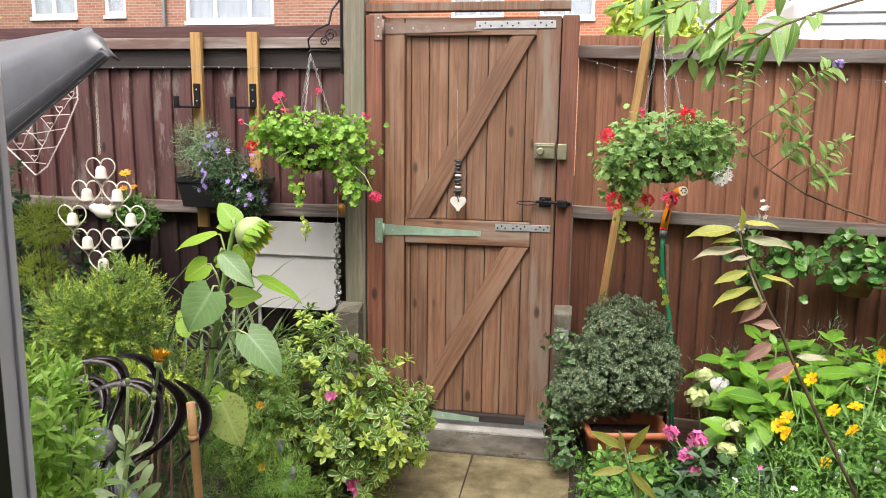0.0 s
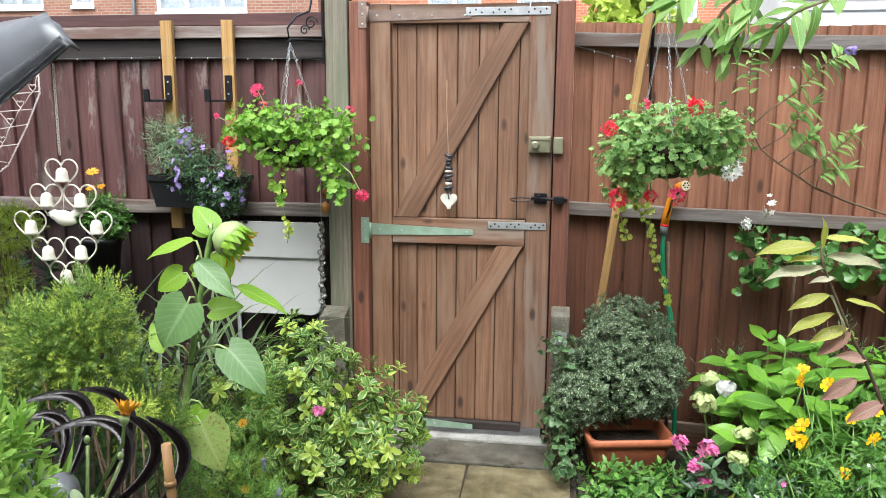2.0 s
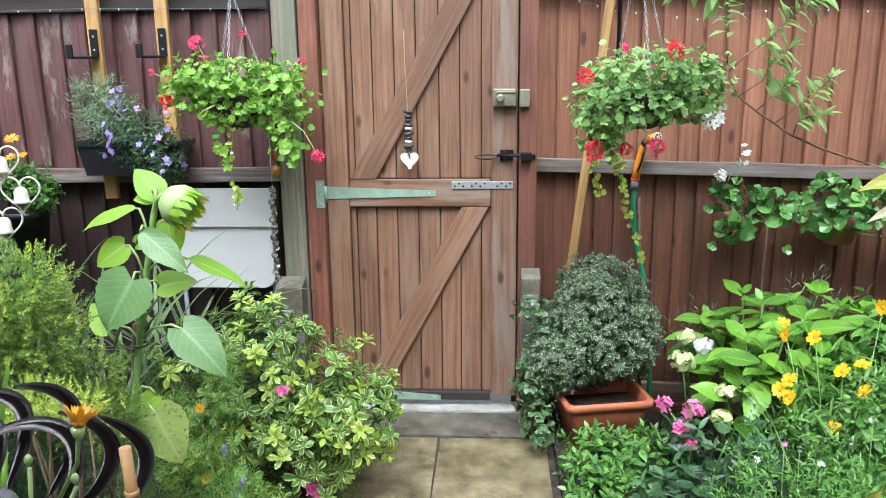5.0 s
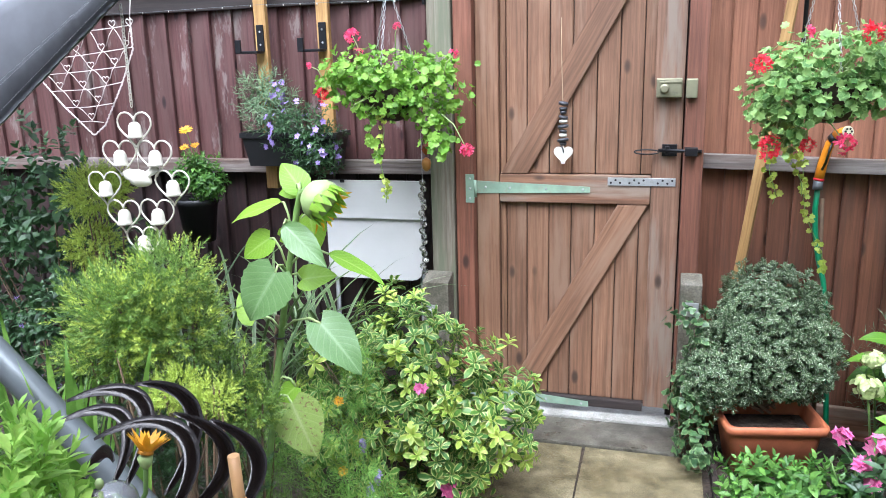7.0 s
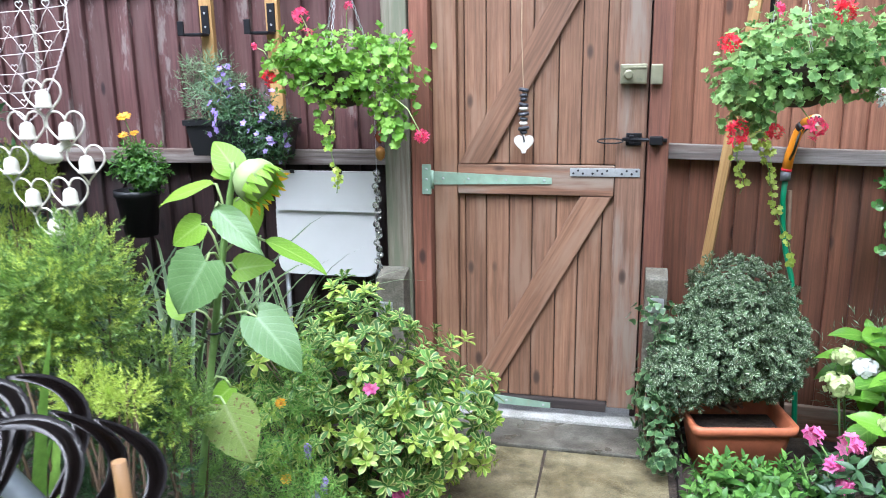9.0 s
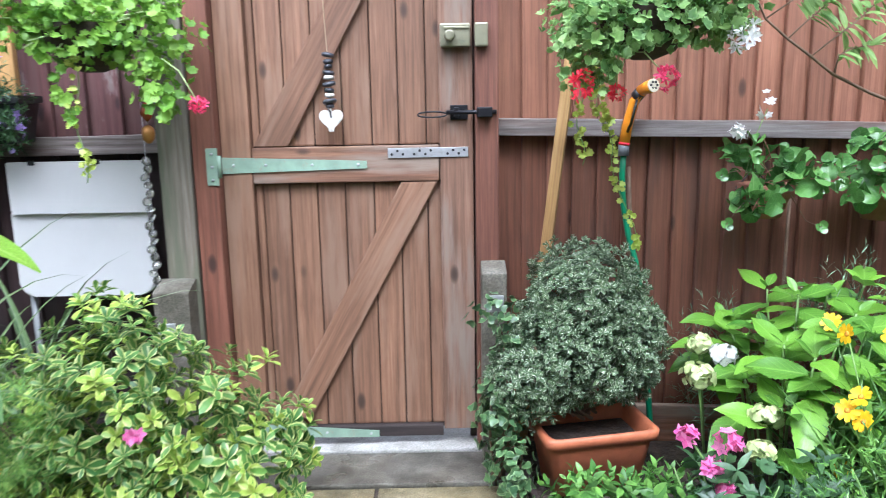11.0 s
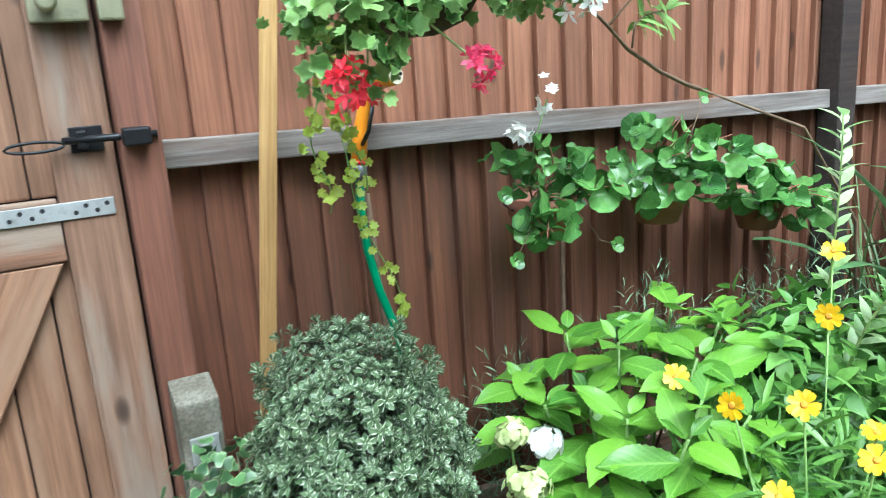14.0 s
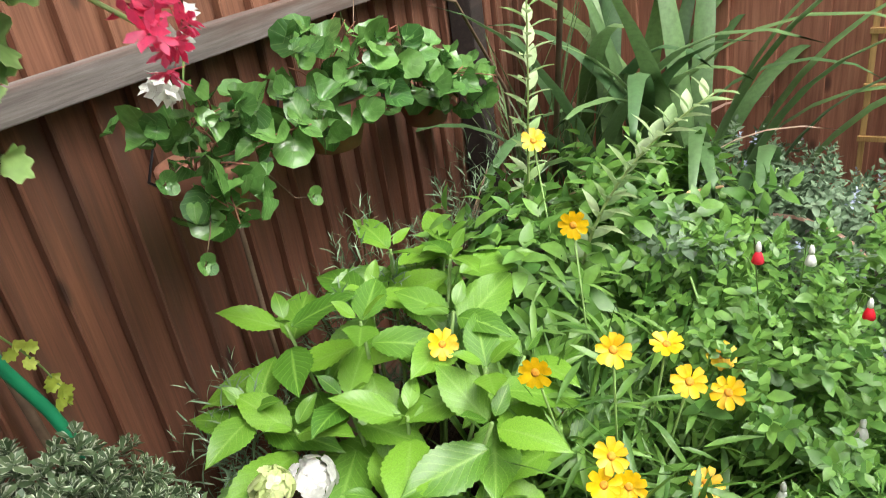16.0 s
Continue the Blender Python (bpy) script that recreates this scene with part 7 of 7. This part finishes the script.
def sprig(foot, tip, bend, mat, label, size=0.05, n=46):
    top = empty("leafy_sprig", foot, label, "plant")
    a, c = Vector(foot), Vector(tip)
    b = (a + c) / 2 + Vector(bend)
    pts = [a * (1 - t) ** 2 + b * 2 * t * (1 - t) + c * t * t for t in (i / 12 for i in range(13))]
    part("stem", in_parent(tube(bmesh.new(), pts, 0.0045, 6, taper=0.4), top), STEM_PALE, top)
    P, D = [], []
    for i in range(n):
        t = 0.25 + 0.75 * i / n
        p = a * (1 - t) ** 2 + b * 2 * t * (1 - t) + c * t * t
        ax = (c - a).normalized()
        o = Matrix.Rotation(i * 1.6, 3, ax) @ ax.orthogonal().normalized()
        P.append(p)
        D.append((o * 0.8 + ax * 0.6).normalized())
    g = np.random.default_rng(n)
    Y = np.array([tuple(d) for d in D])
    X = np.cross(Y, np.array([0.1, -0.3, 1.0]))
    X /= np.linalg.norm(X, axis=1, keepdims=True)
    M = np.stack([X, Y, np.cross(X, Y)], axis=2)
    scatter("foliage", [leaf("lance", 4, 0.38, 0.3, 0.2)], np.array([tuple(p) for p in P]), M, size * g.uniform(0.75, 1.1, n), mat, top)
    return top


sprig((1.78, 3.28, 0.2), (1.70, 3.17, 1.10), (0.10, 0.02, 0.1), L_VARIEG, "upright pale willow-like leafy shoot", 0.07)
sprig((1.62, 3.08, 0.35), (1.67, 2.80, 0.90), (-0.1, 0.12, 0.12), L_VARIEG, "leaning pale willow-like leafy shoot", 0.07)
solid("brown_fallen_blade", tube(bmesh.new(), [(1.8, 3.0, 0.3), (1.86, 2.95, 0.5), (1.95, 2.9, 0.56), (2.06, 2.84, 0.53)], 0.008, 5, taper=0.5), plain("straw", (0.42, 0.28, 0.14), 0.8), "dry straw-coloured leaf blade among the green", "dead leaf")

# trellis on the side fence
tl = empty("trellis", (2.86, 2.35, 0), "tan timber trellis on the side fence", "trellis")
for y in (2.53, 2.38, 2.23, 2.08):
    part("upright", in_parent(boxed(2.845, 2.86, y - 0.009, y + 0.009, 0.1, 1.75, 0.002), tl), WOOD_PALE, tl)
for z in (0.2, 0.37, 0.54, 0.71, 0.88, 1.05, 1.22, 1.39, 1.56):
    part("crossbar", in_parent(boxed(2.832, 2.8445, 2.0, 2.545, z - 0.009, z + 0.009, 0.002), tl), WOOD_PALE, tl)


# ---- shrub branches over the fence ----
def branch_plant(name, at, label, limbs, mat, size, per, seed, width=0.4, droop=0.3, bare=()):
    """Woody limbs through given points with paired leaves along them, each leaf a part."""
    top = empty(name, at, label, "shrub")
    r = random.Random(seed)
    kinds = []
    for c in (0.15, 0.35, 0.55):
        v, t, u = leaf("lance" if width < 0.45 else "ovate", 8, width, 0.3, c, 0.01)
        kinds.append(mesh_arrays("branch_leaf", v, t, u, mat))
    for limb, (pts, rad) in enumerate(limbs):
        pts = [Vector(p) for p in pts]
        part("limb", in_parent(tube(bmesh.new(), pts, rad, 6, taper=0.45), top), TWIG, top)
        total = len(pts) - 1
        if limb in bare:
            continue
        for i in range(int(per * total)):
            t = (0.3 + 0.7 * (i + r.random()) / (per * total)) * total
            k = min(int(t), total - 1)
            p = pts[k].lerp(pts[k + 1], t - k)
            ax = (pts[k + 1] - pts[k]).normalized()
            o = Matrix.Rotation(i * math.pi + r.uniform(-0.8, 0.8), 3, ax) @ ax.orthogonal().normalized()
            d = o + ax * 0.5 + Vector((0, -0.2, -droop * r.random()))
            place_leaf("leaf", kinds[r.randrange(3)], top, p, d, Vector((r.uniform(-0.3, 0.3), -0.5, 0.8)), size * r.uniform(0.6, 1.2))
        for j in range(3):
            a = r.uniform(0, 6.28)
            place_leaf("leaf", kinds[j], top, pts[-1], ax + Vector((0.6 * math.cos(a), 0.3 * math.sin(a), 0.3)), Vector((0, -0.5, 0.8)), size * r.uniform(0.6, 0.9))
    return top


branch_plant("overhanging_shrub", (1.3, 3.4, 0), "tall shrub with lance-shaped pale green leaves over the fence", [
    ([(2.36, 3.5, 0.0), (2.30, 3.5, 0.7), (2.0, 3.48, 1.02), (1.552, 3.45, 1.160)], 0.007),
    ([(1.552, 3.45, 1.160), (1.504, 3.45, 1.175), (1.385, 3.42, 1.213), (1.251, 3.38, 1.267), (1.169, 3.35, 1.317), (1.090, 3.33, 1.365), (1.020, 3.32, 1.419), (0.973, 3.30, 1.491), (0.967, 3.30, 1.533)], 0.0055),
    ([(0.967, 3.30, 1.533), (0.954, 3.30, 1.638), (0.951, 3.30, 1.731), (0.959, 3.30, 1.806)], 0.003),
    ([(0.972, 3.30, 1.509), (1.033, 3.30, 1.568), (1.107, 3.30, 1.621), (1.169, 3.30, 1.685), (1.230, 3.30, 1.748), (1.282, 3.30, 1.776)], 0.004),
    ([(1.020, 3.32, 1.419), (1.102, 3.32, 1.474), (1.141, 3.32, 1.551), (1.189, 3.32, 1.587)], 0.003),
    ([(1.090, 3.33, 1.365), (1.144, 3.33, 1.415), (1.186, 3.33, 1.451), (1.201, 3.33, 1.475)], 0.003),
    ([(1.169, 3.35, 1.317), (1.233, 3.35, 1.367), (1.297, 3.35, 1.416), (1.334, 3.35, 1.452), (1.359, 3.35, 1.482)], 0.003),
    ([(1.245, 3.36, 1.269), (1.252, 3.36, 1.318), (1.285, 3.36, 1.337), (1.341, 3.36, 1.344)], 0.003)], L_BUD, 0.078, 6.5, 121, 0.27, 0.45, bare=(0, 1))
branch_plant("leafy_tree", (0.9, 2.75, 0), "young tree with broad drooping green leaves above the basket", [
    ([(2.42, 3.45, 0.0), (2.38, 3.3, 1.3), (1.8, 3.0, 1.98), (1.35, 2.9, 2.0), (1.05, 2.75, 2.05), (0.85, 2.7, 1.98), (0.72, 2.7, 1.86), (0.66, 2.7, 1.76)], 0.010),
    ([(1.05, 2.75, 2.05), (0.82, 2.72, 1.92), (0.78, 2.7, 1.82), (0.74, 2.7, 1.72)], 0.006),
    ([(1.05, 2.75, 2.05), (0.80, 2.7, 2.06), (0.60, 2.68, 2.00), (0.46, 2.68, 1.93)], 0.006),
    ([(1.35, 2.9, 2.0), (1.05, 2.7, 1.90), (0.92, 2.65, 1.85), (0.86, 2.65, 1.80)], 0.006),
    ([(0.85, 2.7, 1.98), (0.64, 2.66, 1.93), (0.58, 2.65, 1.88)], 0.005)], L_BUD, 0.11, 4.6, 122, 0.34, 0.7)
bd = empty("buddleia_flower", (1.301, 3.30, 1.784), "small mauve flower spike on the overhanging shrub", "flower")
umbel(bd, (1.301, 3.295, 1.784), 0.026, 30, P_PURPLE, FLORET4, 0.008, seed=130, name="florets")

# yellowing stem close by the door
ys = empty("yellowing_stem", (0.75, 1.22, 0), "tall plant stem with yellowing and reddish curling leaves", "plant")
spine = [Vector((x, 1.22, z)) for x, z in ((0.844, 0.0), (0.759, 0.996), (0.698, 1.110), (0.658, 1.186), (0.627, 1.253), (0.610, 1.280), (0.580, 1.343), (0.565, 1.376), (0.560, 1.398))]
part("stem", in_parent(tube(bmesh.new(), spine, 0.003, 7, taper=0.5), ys), TWIG, ys)
YY, YB = big_leaf("elliptic", 0.34, L_AUTUMN, 0.28, 0.03, 0.5, 0.03), big_leaf("elliptic", 0.42, L_BROWN, 0.35, 0.05, 0.7, 0.05)
YP = big_leaf("elliptic", 0.30, leafy("fading_leaf", (0.42, 0.46, 0.24), (0.60, 0.56, 0.40), rib=(0.6, 0.55, 0.38), blotch=(0.52, 0.34, 0.26), through_light=0.3), 0.3, 0.04, 0.6, 0.03)
for fx, fz, tx, tz, me in ((0.555, 1.398, 0.487, 1.400, YY), (0.561, 1.396, 0.565, 1.433, YY), (0.564, 1.408, 0.610, 1.416, YY), (0.561, 1.383, 0.522, 1.388, YY), (0.569, 1.385, 0.634, 1.388, YP), (0.567, 1.370, 0.497, 1.371, YP), (0.581, 1.359, 0.550, 1.360, YP), (0.576, 1.337, 0.528, 1.326, YY), (0.596, 1.331, 0.639, 1.331, YY), (0.585, 1.313, 0.526, 1.298, YY), (0.576, 1.337, 0.611, 1.287, YP), (0.603, 1.297, 0.555, 1.284, YY), (0.605, 1.293, 0.568, 1.264, YB), (0.627, 1.256, 0.592, 1.265, YB), (0.618, 1.230, 0.578, 1.204, YB), (0.653, 1.200, 0.610, 1.181, YB), (0.654, 1.211, 0.696, 1.219, YP)):
    a, b = Vector((fx, 1.22, fz)), Vector((tx, 1.21, tz))
    up = (Vector((0.15, -0.5, 0.85)) if me is not YB else Vector((-0.1, -0.8, 0.55))) + Vector((rnd.uniform(-0.3, 0.3), rnd.uniform(-0.3, 0.25), 0))
    place_leaf("leaf", me, ys, a, b - a, up, (b - a).length)
YN = big_leaf("elliptic", 0.26, L_AUTUMN, 0.15, 0.02, 0.4, 0.0)
ys2 = empty("yellowing_stem", (0.56, 1.0, 0), "short stem with yellow-green leaves close by the door", "plant")
for fx, fz, tx, tz in ((0.401, 1.137, 0.422, 1.177), (0.396, 1.141, 0.352, 1.167), (0.400, 1.114, 0.355, 1.108), (0.404, 1.110, 0.443, 1.078), (0.394, 1.136, 0.389, 1.167), (0.405, 1.126, 0.434, 1.140)):
    a, b = Vector((fx, 1.0, fz)), Vector((tx, 0.99, tz))
    place_leaf("leaf", YN, ys2, a, b - a, Vector((0.1, -0.7, 0.7)), (b - a).length)
part("stem", in_parent(tube(bmesh.new(), [(0.62, 1.0, 0.0), (0.417, 1.0, 1.076), (0.404, 1.0, 1.110), (0.395, 1.0, 1.144)], 0.003, 6, taper=0.5), ys2), STEM_PALE, ys2)

# string lights
for pts, lab in (([(-3.2, 3.70, 1.80), (-2.2, 3.695, 1.795), (-1.62, 3.665, 1.80), (-1.30, 3.665, 1.795), (-0.80, 3.58, 1.78)], "thin wire of tiny fairy lights along the dark fence"), ([(0.31, 3.59, 1.83), (0.62, 3.70, 1.76), (0.95, 3.69, 1.72), (1.3, 3.66, 1.755), (1.9, 3.63, 1.72), (2.4, 3.6, 1.74)], "thin wire of tiny fairy lights along the red-brown fence")):
    sl = empty("fairy_lights", pts[0], lab, "string lights")
    part("wire", in_parent(tube(bmesh.new(), pts, 0.0008, 5), sl), STEEL_GREY, sl)
    for i in range(1, 4 * (len(pts) - 1)):
        q = Vector(pts[i // 4]).lerp(Vector(pts[i // 4 + 1]), (i % 4) / 4)
        part("bulb", in_parent(tube(bmesh.new(), [q, q + Vector((0, 0, -0.008))], 0.0025, 5), sl), STONE_PALE, sl)

# ---- the house with its open doorway ----
structure("house_floor", boxed(-1.6, 2.6, -3.2, 0.198, -0.02, 0.15), CONCRETE, "house floor inside the doorway", "floor")
structure("door_sill", boxed(-0.14, 0.98, 0.201, 0.515, -0.02, 0.15, 0.004), CONCRETE, "concrete sill under the door frame", "sill")
structure("doorstep", boxed(-0.1, 0.95, 0.518, 0.795, -0.02, 0.08, 0.01), CONCRETE, "concrete doorstep outside the house door", "step")
structure("wall_house_west", boxed(-4.4, -0.14, -0.1, 0.2, 0.15, 2.8), RENDER_WALL, "rendered house wall beside the door", "wall")
structure("wall_house_east", boxed(0.98, 3.1, -0.1, 0.2, 0.15, 2.8), RENDER_WALL, "rendered house wall beside the door", "wall")
structure("wall_house_lintel", boxed(-0.138, 0.978, -0.1, 0.2, 2.3, 2.8), RENDER_WALL, "rendered wall above the door", "wall")
structure("wall_room_back", boxed(-1.7, 2.7, -3.4, -3.2, 0.15, 2.6), RENDER_WALL, "plain back wall of the room", "wall")
structure("wall_room_west", boxed(-1.8, -1.6, -3.2, -0.102, 0.15, 2.6), RENDER_WALL, "plain side wall of the room", "wall")
structure("wall_room_east", boxed(2.6, 2.8, -3.2, -0.102, 0.15, 2.6), RENDER_WALL, "plain side wall of the room", "wall")
structure("ceiling", boxed(-1.8, 2.8, -3.4, -0.102, 2.602, 2.7), RENDER_WALL, "plain white ceiling of the room", "ceiling")
df = empty("door_1", (-0.1, 0.4, 0.15), "white plastic door frame with a black rubber seal round the open doorway", "door frame", kind="structure")
for x0, x1 in ((-0.136, -0.046), (0.888, 0.976)):
    part("jamb", in_parent(boxed(x0, x1, 0.202, 0.500, 0.152, 2.298, 0.004), df), WHITE_PVC, df)
part("head", in_parent(boxed(-0.045, 0.887, 0.202, 0.26, 2.22, 2.2975, 0.004), df), WHITE_PVC, df)
part("seal", in_parent(boxed(-0.0465, -0.044, 0.440, 0.478, 0.152, 2.22, 0.001), df), BLACK, df, "black rubber seal")
part("sealing_bead", in_parent(boxed(-0.0465, -0.0435, 0.493, 0.4995, 0.152, 2.22, 0.001), df), WHITE_PVC, df)


# ---- beyond the fence ----
def brick_material(name, a, b_, mortar):
    m, n, l, b = material(name, 0.85)
    t = n.new("ShaderNodeTexBrick")
    t.inputs["Scale"].default_value = 1.0
    t.inputs["Brick Width"].default_value, t.inputs["Row Height"].default_value, t.inputs["Mortar Size"].default_value = 0.225, 0.075, 0.008
    t.inputs["Color1"].default_value, t.inputs["Color2"].default_value, t.inputs["Mortar"].default_value = (*a, 1), (*b_, 1), (*mortar, 1)
    c, mp = n.new("ShaderNodeTexCoord"), n.new("ShaderNodeMapping")
    mp.inputs["Rotation"].default_value = (radians(90), 0, 0)
    l.new(c.outputs["Object"], mp.inputs["Vector"])
    l.new(mp.outputs[0], t.inputs["Vector"])
    l.new(t.outputs["Color"], b.inputs["Base Color"])
    bump(n, l, b, t.outputs["Fac"], 0.4, 0.01)
    return m


BRICK = brick_material("old_red_brick", (0.25, 0.105, 0.065), (0.33, 0.155, 0.10), (0.33, 0.28, 0.235))
BRICK_R = brick_material("orange_red_brick", (0.42, 0.13, 0.06), (0.48, 0.17, 0.08), (0.40, 0.32, 0.26))
CURTAIN = plain("net_curtain", (0.42, 0.47, 0.52), 0.9, vary=0.25, scale=4)
PANE, pn, pl_, pb = material("window_glass", 0.05, 0.0, (0.5, 0.55, 0.6))
pb.inputs["Alpha"].default_value = 0.25
ROOF = plain("roof_tile", (0.10, 0.06, 0.05), 0.8, vary=0.3)


def house(name, x0, x1, y, h, mat, label, windows, pipes=()):
    top = empty(name, (x0, y, 0), label, "house")
    bm = bmesh.new()
    xs = sorted({x0, x1, *[w[0] for w in windows], *[w[1] for w in windows]})
    for a, b in zip(xs, xs[1:]):
        cuts = sorted((w[2], w[3]) for w in windows if w[0] <= a + 1e-6 and w[1] >= b - 1e-6)
        z = 0
        for lo, hi in cuts:
            box(bm, a, b, y, y + 0.3, z, lo)
            z = hi
        box(bm, a, b, y, y + 0.3, z, h)
    bmesh.ops.remove_doubles(bm, verts=bm.verts, dist=0.001)
    part("wall", in_parent(bm, top), mat, top)
    part("back_wall", in_parent(boxed(x0, x1, y + 5, y + 5.3, 0, h), top), mat, top)
    bm = bmesh.new()
    vs = [bm.verts.new(p) for p in ((x0 - 0.3, y - 0.3, h), (x1 + 0.3, y - 0.3, h), (x1 + 0.3, y + 5.6, h), (x0 - 0.3, y + 5.6, h), (x0 - 0.3, y + 2.6, h + 2), (x1 + 0.3, y + 2.6, h + 2))]
    for f in ((0, 1, 5, 4), (2, 3, 4, 5), (0, 4, 3), (1, 2, 5), (0, 3, 2, 1)):
        bm.faces.new([vs[i] for i in f])
    part("roof", in_parent(bm, top), ROOF, top)
    for wx0, wx1, wz0, wz1, bars in windows:
        fr = part("window", in_parent(boxed(wx0 - 0.02, wx1 + 0.02, y - 0.06, y + 0.02, wz0 - 0.10, wz0 - 0.002, 0.004), top), WHITE_PVC, top)
        for a, b in ((wx0, wx0 + 0.09), (wx1 - 0.09, wx1)) + tuple((q - 0.05, q + 0.05) for q in bars):
            part("frame", in_parent(boxed(a, b, y + 0.03, y + 0.12, wz0 + 0.091, wz1 - 0.091), top), WHITE_PVC, fr)
        for a, b in ((wz0, wz0 + 0.09), (wz1 - 0.09, wz1)):
            part("frame", in_parent(boxed(wx0, wx1, y + 0.03, y + 0.12, a, b), top), WHITE_PVC, fr)
        part("pane", in_parent(boxed(wx0 + 0.05, wx1 - 0.05, y + 0.07, y + 0.08, wz0 + 0.05, wz1 - 0.05), top), PANE, fr)
        bm = bmesh.new()
        n = max(20, int((wx1 - wx0) * 16))
        rows = [[bm.verts.new((wx0 + (wx1 - wx0) * i / n, y + 0.2 + 0.03 * math.sin(i * 1.7), z)) for i in range(n + 1)] for z in (wz0, wz1)]
        for i in range(n):
            bm.faces.new((rows[0][i], rows[0][i + 1], rows[1][i + 1], rows[1][i])).smooth = True
        part("curtain", in_parent(bm, top), CURTAIN, fr)
    for px in pipes:
        part("drainpipe", in_parent(tube(bmesh.new(), [(px, y - 0.08, 0), (px, y - 0.08, h)], 0.05, 8), top), STEEL_GREY, top)
    return top


house("house", -26, -5.95, 20, 6.8, BRICK, "red-brown brick house with white windows and net curtains", [(-10.45, -7.9, 4.1, 5.4, (-9.6, -8.6)), (-12.9, -12.25, 4.3, 5.4, ()), (-15.2, -13.75, 4.27, 5.4, (-14.5,)), (-20, -18, 4.2, 5.4, (-19,))], (-11.05,))
house("house", -5.85, 16, 22, 7.5, BRICK_R, "orange brick building with grey windows", [(-3.4, -1.9, 4.35, 6.2, (-2.65,)), (-0.9, 0.6, 4.35, 6.2, (-0.15,)), (2.2, 3.9, 3.95, 6.0, (3.05,)), (5.5, 7.0, 4.2, 6.0, (6.2,))])

van = empty("van", (5.2, 9.2, 0), "white panel van parked behind the fence", "van")
VAN_W = plain("white_van_paint", (0.72, 0.73, 0.74), 0.3, vary=0.03)
bm = boxed(2.45, 8.0, 8.6, 10.5, 0.35, 2.86, 0.10)
part("body", in_parent(bm, van), VAN_W, van)
for z in (2.55, 2.66):
    part("trim_strip", in_parent(boxed(2.6, 7.9, 8.588, 8.599, z, z + 0.015), van), STEEL_GREY, van)
for wx in (3.4, 7.0):
    for wy in (8.7, 10.4):
        wheel = part("wheel", lathe(bmesh.new(), [(0.2, -0.1), (0.34, -0.1), (0.36, 0), (0.34, 0.1), (0.2, 0.1)], 20, Vector((wx, wy, 0.34)) - van.location, pose(0, 0, 0, 90)), BLACK, van)
# treetop behind the dark fence
shrub("small_tree", (-17.0, 17.5, 0), "yellow-green treetop in front of the brick house", [((-15.6, 17.5, 4.3), (0.9, 0.8, 0.75)), ((-17.2, 17.5, 4.6), (1.3, 1.0, 1.2)), ((-16.6, 17.6, 3.4), (1.5, 1.2, 1.2))], OV, 900, 0.35, L_CONIFER_TIP, 140, inner=0.3, stems=14, category="tree")
shrub("small_tree", (1.9, 17.5, 0), "leafy bush in front of the orange building", [((1.8, 17.5, 3.7), (0.9, 0.7, 0.7)), ((2.0, 17.5, 2.6), (1.2, 0.9, 1.0))], OV, 500, 0.3, L_CONIFER_TIP, 141, inner=0.3, stems=10, category="tree")
